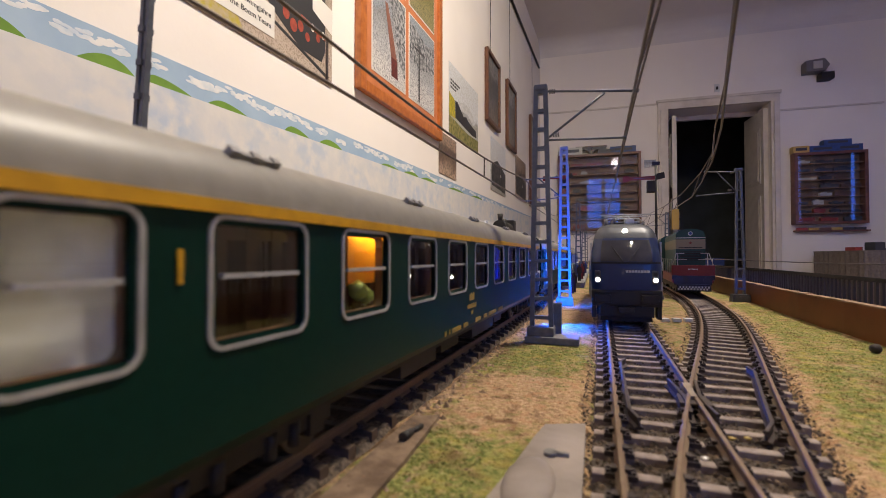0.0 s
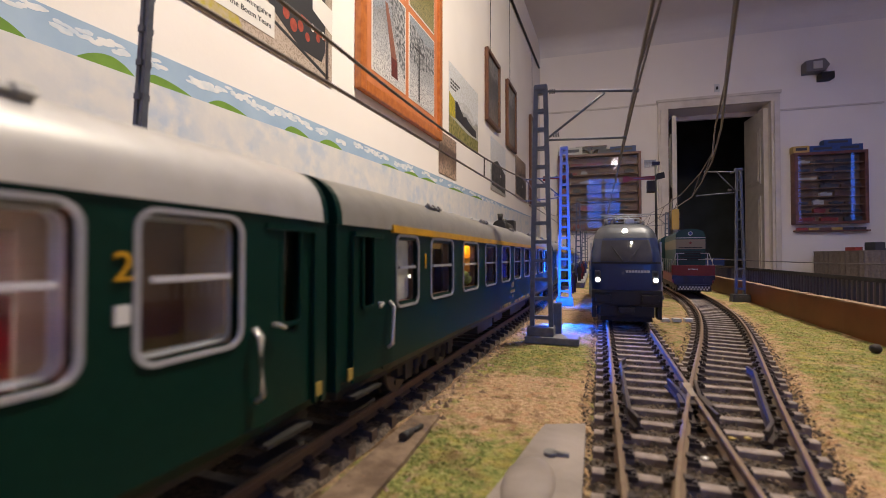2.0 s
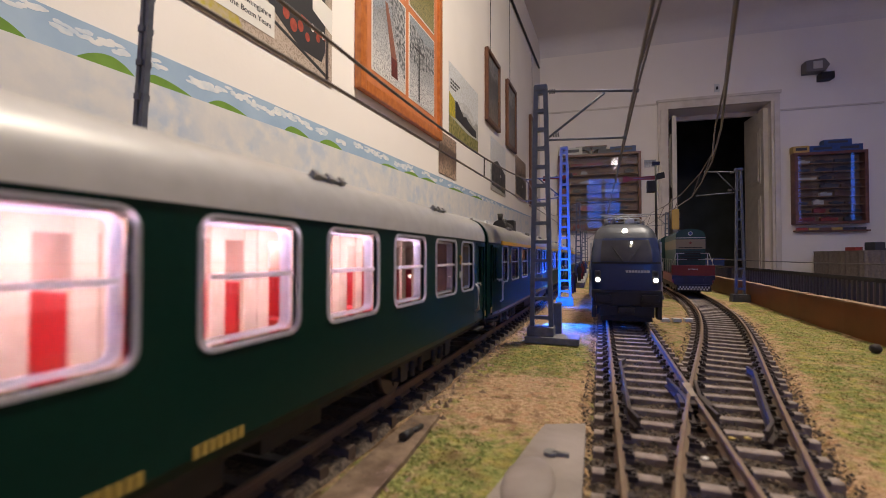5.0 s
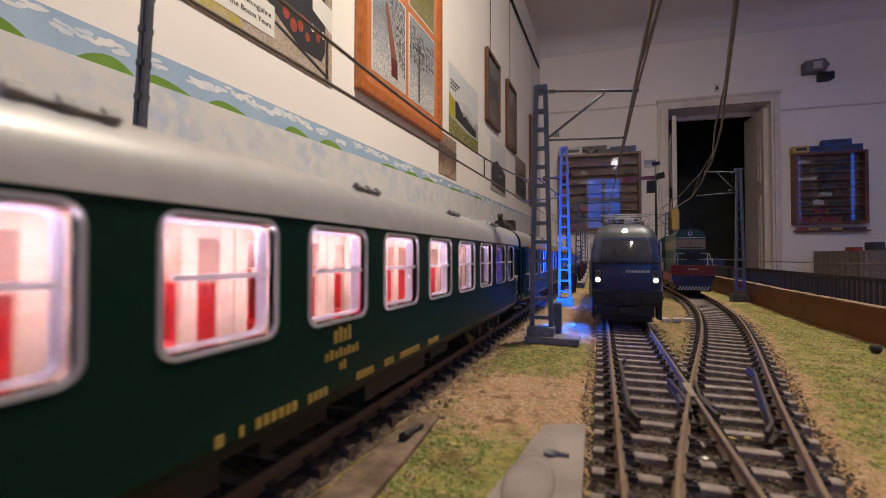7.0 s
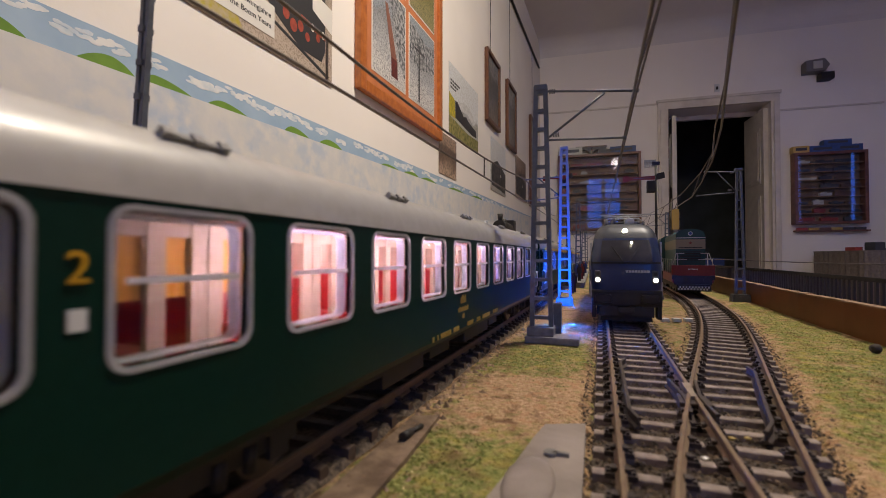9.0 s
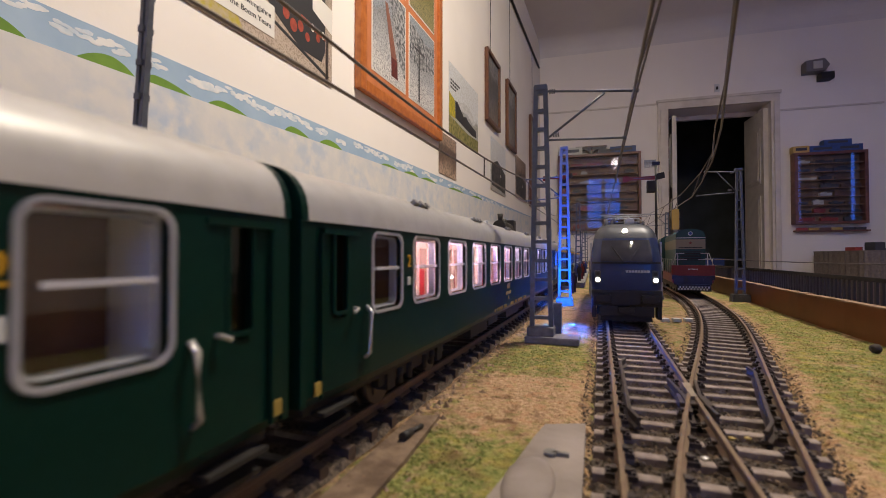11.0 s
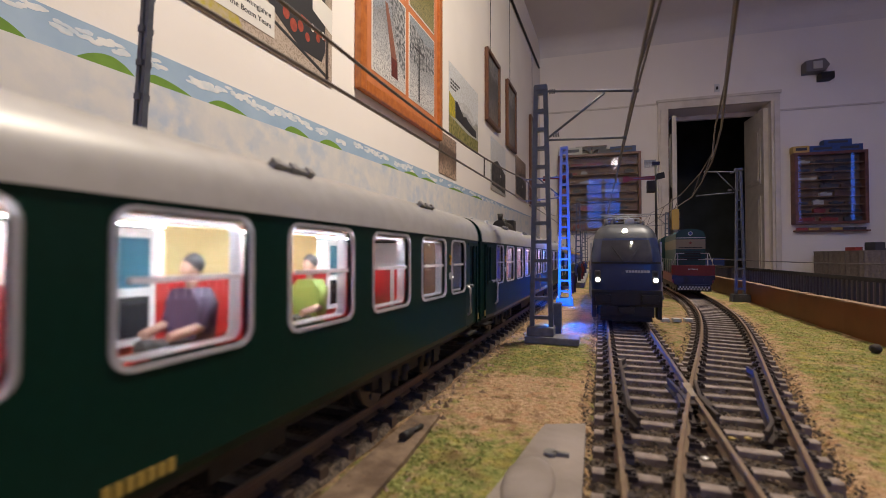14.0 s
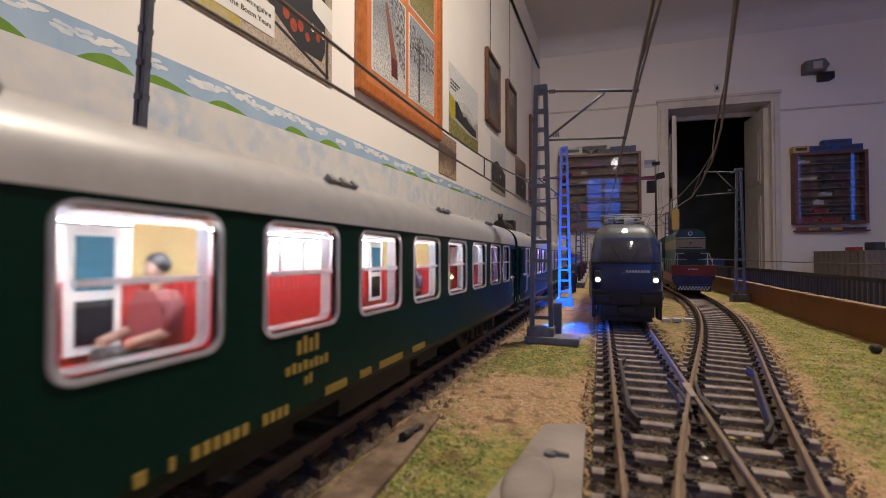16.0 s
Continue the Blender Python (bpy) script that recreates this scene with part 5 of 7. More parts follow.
    tagged(part("hanging_rail", bm, M_BLACK), "dark metal picture rail high on the wall", "rail").matrix_world = ROOM @ pose(WALL_X + 0.012, 2.52, 2.02)
    for y, z in ((2.70, 1.335), (3.25, 1.343), (4.2, 1.365)):
        bm = B()
        rod(bm, (0, 0, 0), (0, 0, 2.02 - z), 0.0018, 6)
        tagged(part("hanging_wire", bm, M_BLACK), "thin dark wire holding a picture frame", "wire", "picture wires").matrix_world = ROOM @ pose(WALL_X + 0.012, y, z)


build_backdrop()
build_pictures()


# ================= end wall furniture =================
M_SHELF = mat("brown shelf wood", (0.30, 0.17, 0.09), 0.5, col2=(0.22, 0.12, 0.06), scale=25)
M_CABBACK = mat("brown cabinet back", (0.24, 0.15, 0.09), 0.7, col2=(0.18, 0.11, 0.065), scale=12)
M_CAR = [mat(n, c, 0.45, island=0.25) for n, c in (("dark model paint", (0.04, 0.04, 0.045)), ("brown model paint", (0.12, 0.06, 0.03)), ("red model paint", (0.25, 0.03, 0.02)),
                                                   ("pale model paint", (0.45, 0.44, 0.40)), ("blue model paint", (0.03, 0.06, 0.22)), ("ochre model paint", (0.40, 0.26, 0.06)))]
M_BLUEBOX = mat("dark blue cardboard", (0.02, 0.05, 0.16), 0.5, col2=(0.03, 0.07, 0.2), scale=40)
M_CABGLASS = glass_mat("cabinet pane", (0.95, 0.96, 0.97), 0.9)
M_CLOTH = mat("striped grey tablecloth", (0.20, 0.165, 0.14), 0.85, col2=(0.15, 0.125, 0.11), scale=60, bump=0.0005)


def build_cabinet(u0, u1, z0, z1, rows, label, seed, wood):
    rng = random.Random(seed)
    c = thing("display_cabinet", END @ pose((u0 + u1) / 2, 0, z0), label, "display cabinet", "display cabinets")
    w, h, dp = (u1 - u0) / 2, z1 - z0, 0.085
    part("back_panel", box(B(), -w, w, -0.008, -0.001, 0, h), M_CABBACK, c)
    for a, b in ((-w, -w + 0.025), (w - 0.025, w)):
        part("side_panel", box(B(), a, b, -dp, -0.008, 0, h, bevel=0.003), wood, c)
    for a, b in ((0, 0.025), (h - 0.025, h)):
        part("rail_panel", box(B(), -w + 0.025, w - 0.025, -dp, -0.008, a, b, bevel=0.003), wood, c)
    for k in range(rows):
        z = 0.025 + (h - 0.05) * k / rows
        sh = part("shelf", box(B(), -w + 0.025, w - 0.025, -dp + 0.012, -0.008, z - 0.006, z), M_SHELF, c)
        u = -w + 0.035
        while u < w - 0.10:
            L = rng.uniform(0.06, 0.17)
            if u + L > w - 0.03:
                break
            hh = rng.uniform(0.022, 0.042)
            mm = M_CAR[rng.choice((0, 0, 1, 0, 1, 3, 2))]
            bm = B()
            box(bm, u, u + L, -0.055, -0.025, z + 0.008, z + hh, bevel=0.003)
            if rng.random() < 0.5:
                box(bm, u + 0.25 * L, u + 0.6 * L, -0.053, -0.027, z + hh, z + hh + 0.010, bevel=0.002)
            q = u + 0.010
            while q < u + L - 0.005:
                rod(bm, (q, -0.056, z + 0.006), (q, -0.024, z + 0.006), 0.006, 8)
                q += 0.022
            part("model_vehicle", bm, mm, c)
            u += L + rng.uniform(0.008, 0.05)
    bm = B()
    bm.faces.new([bm.verts.new(p) for p in ((-w + 0.02, -dp + 0.006, 0.02), (w - 0.02, -dp + 0.006, 0.02), (w - 0.02, -dp + 0.006, h - 0.02), (-w + 0.02, -dp + 0.006, h - 0.02))])
    part("pane", bm, M_CABGLASS, c).visible_shadow = False
    return c


def carton(name, u0, u1, z0, z1, m, label, d0=-0.085, d1=-0.012):
    b = thing(name, END @ pose((u0 + u1) / 2, 0, z0), label, "box", "boxes on the cabinets")
    w, h = (u1 - u0) / 2, z1 - z0
    part("carton", box(B(), -w, w, d0, d1, 0, h, bevel=0.002), m, b)
    part("carton_window", box(B(), -0.7 * w, 0.7 * w, d0 - 0.0015, d0, 0.3 * h, 0.72 * h), M_CAR[0], b)


def build_end_wall():
    build_cabinet(0.187, 0.988, 0.30, 1.09, 8, "brown wooden display cabinet full of model trains", 3, M_DARKWOOD)
    build_cabinet(2.285, 2.838, 0.33, 0.985, 8, "dark reddish glazed display cabinet full of model trains", 5, M_DARKWOOD)
    carton("model_box", 0.20, 0.43, 1.09, 1.165, M_CAR[3], "pale model box standing on a cabinet")
    carton("model_box", 0.70, 0.94, 1.09, 1.15, M_BLUEBOX, "flat dark blue model box on a cabinet")
    carton("model_box", 0.58, 0.74, 1.15 - 0.06, 1.13, M_CAR[0], "small dark model box on a cabinet")
    b = thing("model_bridge", END @ pose(0.52, -0.04, 1.09), "dark model bridge with two arches on a cabinet", "model bridge")
    bm = B()
    for s in (-1, 1):
        for k in range(10):
            a0, a1 = math.pi * k / 10, math.pi * (k + 1) / 10
            box(bm, s * 0.075 + 0.066 * math.cos(a1), s * 0.075 + 0.066 * math.cos(a0), -0.02, 0.02, 0.052 * min(math.sin(a0), math.sin(a1)), 0.075)
    part("arch", bm, M_CAR[0], b)
    part("deck", box(B(), -0.15, 0.15, -0.022, 0.022, 0.075, 0.085), M_CAR[1], b)
    carton("model_box", 2.275, 2.40, 0.985, 1.045, M_CAR[5], "yellow and red model box on a cabinet")
    carton("model_box", 2.40, 2.60, 0.985, 1.04, M_BLUEBOX, "long dark blue model box on a cabinet")
    carton("model_box", 2.60, 2.80, 0.985, 1.04, M_BLUEBOX, "long dark blue model box on a cabinet")
    carton("model_box", 2.51, 2.72, 1.04, 1.09, M_BLUEBOX, "dark blue model box lying on other boxes")
    # shelf with a model train under the right cabinet
    s = thing("wall_shelf", END @ pose(2.58, 0, 0.262), "narrow dark wall shelf carrying a model train", "shelf")
    part("shelf_board", box(B(), -0.28, 0.28, -0.06, 0, 0, 0.014, bevel=0.002), M_DARKWOOD, s)
    for k in range(6):
        part("model_vehicle", box(B(), -0.265 + 0.088 * k, -0.183 + 0.088 * k, -0.045, -0.020, 0.014, 0.038, bevel=0.003), M_CAR[(2, 5, 1, 5, 0, 0)[k]], s)
    # emergency lamp, switch, small picture
    l = thing("emergency_lamp", END @ pose(2.47, 0, 1.72), "grey wall floodlight with a dark box below", "wall lamp")
    part("housing", prism(B(), [(-0.09, 0.0), (0.06, 0.0), (0.09, 0.05), (0.05, 0.11), (-0.09, 0.10)], -0.10, 0, "y"), M_CONC, l)
    part("lamp_front", box(B(), -0.04, 0.03, -0.108, -0.10, 0.02, 0.085), M_FRAMEW, l)
    part("battery_box", box(B(), 0.03, 0.13, -0.09, 0, -0.075, -0.012, bevel=0.004), M_BLACK, l)
    w = thing("light_switch", END @ pose(1.685, 0, 1.64), "small white wall switch over the door", "switch")
    part("switch_plate", box(B(), -0.022, 0.022, -0.010, 0, 0, 0.075, bevel=0.003), M_WHITEP, w)
    part("rocker", box(B(), -0.008, 0.008, -0.015, -0.010, 0.02, 0.05), M_BLACK, w)
    w = thing("small_picture", END @ pose(1.085, 0, 0.935), "small framed picture beside the door frame", "picture")
    part("picture", box(B(), -0.058, 0.05, -0.012, 0, 0, 0.075, bevel=0.002), P_WINTER, w)
    # exhibition table with striped cloth
    t = thing("exhibition_table", END @ pose(2.83, -0.42, FLOOR_Z), "table under a long striped grey cloth", "table")
    bm = B()
    top = 0.70 + 0.082
    pts = []
    for k in range(73):
        u = -0.40 + 0.90 * k / 72
        pts.append((u, -0.34 + 0.012 * math.sin(k * 2.1) + 0.006 * math.sin(k * 5.3)))
    lowv = [bm.verts.new((u, d, 0.03)) for u, d in pts]
    upv = [bm.verts.new((u, -0.335 + 0.2 * (d + 0.34), top)) for u, d in pts]
    for a in range(72):
        bm.faces.new((lowv[a], lowv[a + 1], upv[a + 1], upv[a]))
    sl = [bm.verts.new((-0.40 + 0.008 * math.sin(k * 1.9), -0.34 + 0.7 * k / 30, z)) for z in (0.03, top) for k in range(31)]
    for a in range(30):
        bm.faces.new((sl[a], sl[a + 1], sl[a + 32], sl[a + 31]))
    box(bm, -0.40, 0.50, -0.335, 0.36, top - 0.012, top)
    part("tablecloth", bm, M_CLOTH, t)
    part("table_body", box(B(), -0.37, 0.47, -0.30, 0.34, 0.0, top - 0.013), M_DARKWOOD, t)
    rng = random.Random(11)
    for k, (u, w_, h, m) in enumerate(((-0.30, 0.05, 0.03, M_CAR[2]), (-0.23, 0.04, 0.032, M_CAR[1]), (-0.15, 0.07, 0.07, M_CAR[0]), (-0.02, 0.16, 0.022, M_CAR[0]), (0.10, 0.12, 0.035, M_CAR[3]), (0.22, 0.14, 0.05, M_CAR[0]), (0.35, 0.10, 0.03, M_CAR[2]))):
        o = tagged(part("exhibit", box(B(), -w_ / 2, w_ / 2, -0.06, 0.06, 0, h, bevel=0.006), m), "small exhibit lying on the covered table", "exhibit", "exhibits on the table")
        o.matrix_world = END @ pose(2.83 + u, -0.42 + rng.uniform(-0.12, 0.1), FLOOR_Z + top, 0, 0, rng.uniform(-20, 20))
    tn = thing("model_tunnel", END @ pose(2.97, -0.36, FLOOR_Z + top), "grey model tunnel portal with a rocky hill", "model tunnel")
    bm = B()
    for k in range(12):
        a0, a1 = math.pi * k / 12, math.pi * (k + 1) / 12
        for ra, rb in ((0.05, 0.10),):
            v = [bm.verts.new((r * math.cos(a), y, 1.15 * r * math.sin(a))) for y in (-0.05, 0.06) for r, a in ((ra, a0), (rb, a0), (rb, a1), (ra, a1))]
            for q in ((0, 1, 2, 3), (4, 7, 6, 5), (0, 4, 5, 1), (1, 5, 6, 2), (2, 6, 7, 3), (3, 7, 4, 0)):
                bm.faces.new([v[i] for i in q])
    part("portal", bm, M_CONC, tn)
    # things in the dark room behind the doorway
    c = thing("storage_bin", END @ pose(1.80, 0.75, FLOOR_Z), "blue plastic bin in the dark room", "bin")
    part("bin_body", prism(B(), [(-0.11, 0), (0.11, 0), (0.13, 0.72), (-0.13, 0.72)], -0.12, 0.12, "y"), M_CAR[4], c)
    c = thing("framed_notice", END @ pose(1.70, 2.1, 0.30), "dark framed notice on the far room's wall", "notice")
    part("notice_board", box(B(), -0.17, 0.17, -0.02, 0, 0, 0.40, bevel=0.004), M_CAR[0], c)
    for i in range(2):
        for j in range(3):
            part("sheet", box(B(), -0.14 + 0.15 * i, -0.02 + 0.15 * i, -0.023, -0.02, 0.03 + 0.125 * j, 0.125 + 0.125 * j), M_CONC, c)
    c = thing("wall_sign", END @ pose(1.262, -0.01, 0.30), "yellow sign on the door frame", "sign")
    part("sign_plate", box(B(), -0.0, 0.065, -0.062, -0.052, 0, 0.20, bevel=0.002), M_CAR[5], c)


build_end_wall()


def build_window():
    w = tagged(thing("window_1", ROOM @ pose(2.55, 3.4, 0.2), "tall window with dark evening blue outside", "window"), kind="structure")
    for a, b, z0, z1 in ((-0.65, -0.58, 0, 1.55), (0.83, 0.90, 0, 1.55), (-0.03, 0.03, 0, 1.55), (-0.58, 0.83, 0, 0.06), (-0.58, 0.83, 1.49, 1.55)):
        part("window_frame", box(B(), 0.03, 0.08, a, b, z0, z1), M_TRIM, w)
    # unseen strips added here; their gap cuts the sky to a thin reflection
    for a, b in ((-0.645, 0.505), (0.575, 0.895)):
        bm = B()
        k = a
        while k < b - 0.001:
            e = min(k + 0.06, b)
            box(bm, 0.088 + 0.006 * (int(k * 50) % 2), 0.098 + 0.006 * (int(k * 50) % 2), k, e, 0.005, 1.545)
            k = e
        part("curtain", bm, M_DARK, w, "added dark mask leaving a narrow gap of sky")


build_window()


def build_back_window():
    w = tagged(thing("window_2", ROOM @ pose(1.275, -2.6, 0.45), "tall window behind the layout with blue evening outside", "window"), kind="structure")
    for a, b, z0, z1 in ((-0.475, -0.41, 0, 1.7), (0.41, 0.475, 0, 1.7), (-0.04, 0.04, 0, 1.7), (-0.41, 0.41, 0, 0.06), (-0.41, 0.41, 1.64, 1.7), (-0.41, 0.41, 1.05, 1.13), (-0.41, 0.41, 0.52, 0.56)):
        part("window_frame", box(B(), a, b, -0.09, -0.04, z0, z1), M_TRIM, w)
    bm = box(B(), -0.6, 0.6, -0.30, -0.29, -0.1, 1.8)
    ob = part("evening_sky", bm, mat("blue evening sky", (0.02, 0.04, 0.2), 0.9, emit=(0.04, 0.20, 1.0), power=5.0))
    tagged(ob, "deep blue evening sky outside the window", "backdrop", kind="structure").matrix_world = ROOM @ pose(1.275, -2.6, 0.45)


build_back_window()
ob = tagged(part("evening_sky", box(B(), 0.30, 0.31, -1.0, 1.2, -0.1, 1.8), bpy.data.materials["blue evening sky"]), "deep blue evening sky outside the side window", "backdrop", kind="structure")
ob.matrix_world = ROOM @ pose(2.55, 3.4, 0.2)


def build_globe():
    g = thing("globe_lamp", pose(1.12, -0.72, 2.10), "white glass globe lamp hanging from the ceiling", "ceiling lamp")
    part("globe", ball(B(), (0, 0, 0), 0.085, sub=3), mat("lit opal glass", (1, 1, 1), 0.4, emit=(1.0, 0.93, 0.86), power=16), g)
    part("stem", rod(B(), (0, 0, 0.083), (0, 0, CEIL_Z - 2.10), 0.010), M_CHROME, g)


build_globe()


# ================= masts and wires =================
# paler, bluer copy of the mast paint; part of the blue glow is coloured in
M_MASTL = mat("lit grey mast paint", (0.22, 0.27, 0.34), 0.5, col2=(0.18, 0.22, 0.28), scale=500, bump=0.00003)


def build_mast(x, y, top, arms, label, paint=None, base="plate", slim=1.0, lean=0.0):
    """Tapered lattice mast of two channels with rungs; arms: (side, reach_up, z_up, reach_low, z_low)."""
    paint = paint or M_MAST
    m = thing("catenary_mast", pose(x, y, -0.003, 0, lean, 0), label, "catenary mast", "catenary masts")
    H_ = top + 0.003
    half = lambda z: (0.0040 - 0.0021 * z / H_) * slim
    for s in (-1, 1):
        bm = B()
        v = []
        for z in (0.004, H_):
            hw = half(z)
            for dx, dy in ((-0.0009 * slim ** 0.5, -0.0016), (0.0009 * slim ** 0.5, -0.0016), (0.0009 * slim ** 0.5, 0.0016), (-0.0009 * slim ** 0.5, 0.0016)):
                v.append(bm.verts.new((s * hw + dx, dy * (1 if z < 0.05 else 0.75) * (1 if slim > 0.5 else 0.5), z)))
        for q in ((0, 1, 5, 4), (1, 2, 6, 5), (2, 3, 7, 6), (3, 0, 4, 7), (0, 3, 2, 1), (4, 5, 6, 7)):
            bm.faces.new([v[i] for i in q])
        part("channel", bm, paint, m)
    z = 0.010
    while z < H_ - 0.002:
        hw = half(z)
        part("rung", box(B(), -hw, hw, -0.0013, 0.0013, z - 0.0007, z + 0.0007), paint, m)
        z += 0.0078
    part("mast_cap", box(B(), -0.0026, 0.0026, -0.0017, 0.0017, H_ - 0.0016, H_ + 0.0006, bevel=0.0003), paint, m)
    if base == "plate":
        part("foot", box(B(), -0.0056, 0.0052, -0.0045, 0.0045, 0.0026, 0.0064, bevel=0.0006), M_CONC, m)
        part("base_plate", box(B(), -0.0062, 0.0150, -0.0062, 0.0050, 0.0, 0.0028, bevel=0.0006), M_CONC, m)
    else:
        part("foot", prism(B(), [(-0.0062, 0), (0.0062, 0), (0.0056, 0.0056), (-0.0056, 0.0056)], -0.005, 0.005, "y"), paint, m)
    for s, ru, zu, rl, zl in arms:
        zu, zl = zu + 0.003, zl + 0.003
        a = B()
        rod(a, (s * 0.002, 0, H_ - 0.002 if abs(H_ - zu) < 0.01 else zu + 0.001), (s * ru, 0, zu), 0.00050, 8)
        part("cantilever_tube", a, M_MAST, m)
        a = B()
        rod(a, (s * half(zl), 0, zl + 0.0015), (s * rl, 0, zl), 0.00045, 8)
        part("steady_arm", a, M_MAST, m)
        a = B()
        rod(a, (s * half(zl), 0, zl + 0.002), (s * ru * 0.68, 0, zu + 0.0006), 0.00050, 8)
        part("strut", a, M_MAST, m)
        a = B()
        for px, pz in ((0.0035, H_ - 0.0024 if abs(H_ - zu) < 0.01 else zu + 0.001), (0.005, zl + 0.0035)):
            for k in range(3):
                rod(a, (s * (px + k * 0.0009), 0, pz), (s * (px + 0.0005 + k * 0.0009), 0, pz), 0.0010, 8)
        part("insulator", a, M_CONC, m)
        a = B()
        ball(a, (s * ru, 0, zu), 0.0010)
        ball(a, (s * rl, 0, zl), 0.0010)
        part("clamp", a, M_MAST, m)
    return m


def build_masts():
    build_mast(-0.0204, 0.1854, 0.103, [(1, 0.0369, 0.097, 0.0323, 0.079)], "grey lattice catenary mast on a concrete plate beside the track")
    build_mast(-0.0198, 0.331, 0.112, [(-1, 0.0275, 0.090, 0.0275, 0.074)], "grey lattice catenary mast glowing in blue lamp light", M_MASTL, "block")
    build_mast(0.1090, 0.4020, 0.1015, [(-1, 0.0235, 0.1005, 0.0290, 0.0815)], "dark lattice catenary mast on a block beside the curve", base="block", slim=0.72)
    build_mast(-0.1045, 0.0732, 0.120, [], "dark lattice mast behind the passing coaches", base="block", slim=0.34, lean=4.0)
    for yy in (0.62, 0.95, 1.35):
        build_mast(-0.0190, yy, 0.105, [(1, 0.040, 0.101, 0.036, 0.083), (-1, 0.0247, 0.096, 0.0247, 0.078)], "distant grey lattice catenary mast between the tracks", base="block")
    for yy in (0.78, 1.15):
        build_mast(0.112, yy, 0.103, [(-1, 0.026, 0.100, 0.028, 0.082)], "distant lattice catenary mast by the board", base="block")


def catenary(name_label, upper, lower, drop_every):
    """Messenger and contact wire with droppers; upper and lower are lists of places with equal length."""
    c = thing("catenary_wire", Matrix.Identity(4), name_label, "overhead wire", "overhead wires")
    part("messenger_wire", wire_line(B(), upper, 0.00042), M_WIRE, c)
    part("contact_wire", wire_line(B(), lower, 0.00042), M_WIRE, c)
    for i in range(drop_every[0], len(upper) - 1, drop_every[1]):
        part("dropper", rod(B(), upper[i], lower[i], 0.00034, 6), M_WIRE, c)


def build_wires():
    def sag(y, knots, z, dip):
        for a, b in zip(knots, knots[1:]):
            if a <= y <= b:
                s = (y - a) / (b - a)
                return z - 4 * dip * s * (1 - s)
        return z
    ys = [-0.10 + 0.0275 * i for i in range(52)]
    kn = [-0.115, 0.1854, 0.62, 0.95, 1.35, 1.8]
    catenary("overhead wires above the blue locomotive's track", [(0.0165 + 0.006 * (y - 0.185), y, sag(y, kn, 0.0975, 0.003)) for y in ys], [(0.0119 + 0.012 * (y - 0.185), y, 0.079 + 0.004 * y) for y in ys], (3, 5))
    ys = [-0.10 + 0.0259 * i for i in range(56)]
    kn = [-0.085, 0.331, 0.62, 0.95, 1.36]
    catenary("overhead wires above the passing coaches", [(train_x(y), y, sag(y, kn, 0.0905, 0.0115)) for y in ys], [(train_x(y), y, 0.0690 + 0.012 * max(0, y)) for y in ys], (7, 5))
    pts = [(-0.05, 0.019), (0.06, 0.0205), (0.12, 0.0330), (0.20, 0.0500), (0.27, 0.0625), (0.34, 0.0720), (0.424, 0.0820), (0.52, 0.0835), (0.64, 0.0840), (0.78, 0.0845), (0.96, 0.086), (1.15, 0.087)]
    catenary("overhead wires curving above the red locomotive's track", [(x + (0.005 if y > 0.3 else 0.0), y, (0.1035 if y > 0.40 else 0.0985 + 0.012 * y) - (0.005 if y in (0.52, 0.64, 0.96) else 0)) for y, x in pts],
             [(x - 0.0015, y, 0.0835) for y, x in pts], (3, 1))


# ================= locomotives =================
def shell_row(hw, yf, z, rc, back, n=7):
    """Plan outline at one height: from the back left round the nose to the back right."""
    pts = [(-hw, back)]
    for k in range(n + 1):
        a = radians(90 * k / n)
        pts.append((-hw + rc * (1 - math.cos(a)), yf + rc * 0.75 * (1 - math.sin(a))))
    for k in range(n, -1, -1):
        a = radians(90 * k / n)
        pts.append((hw - rc * (1 - math.cos(a)), yf + rc * 0.75 * (1 - math.sin(a))))
    pts.append((hw, back))
    return [(x, y - 0.0016 * (1 - (x / hw) ** 2), z) if y < back - 0.001 else (x, y, z) for x, y in pts]


def loft(bm, rows, close_top=True, smooth=True):
    vr = [[bm.verts.new(p) for p in r] for r in rows]
    for a, b in zip(vr, vr[1:]):
        for i in range(len(a) - 1):
            f = bm.faces.new((a[i], a[i + 1], b[i + 1], b[i]))
            f.smooth = smooth
    if close_top:
        bm.faces.new(vr[-1])
    return bm


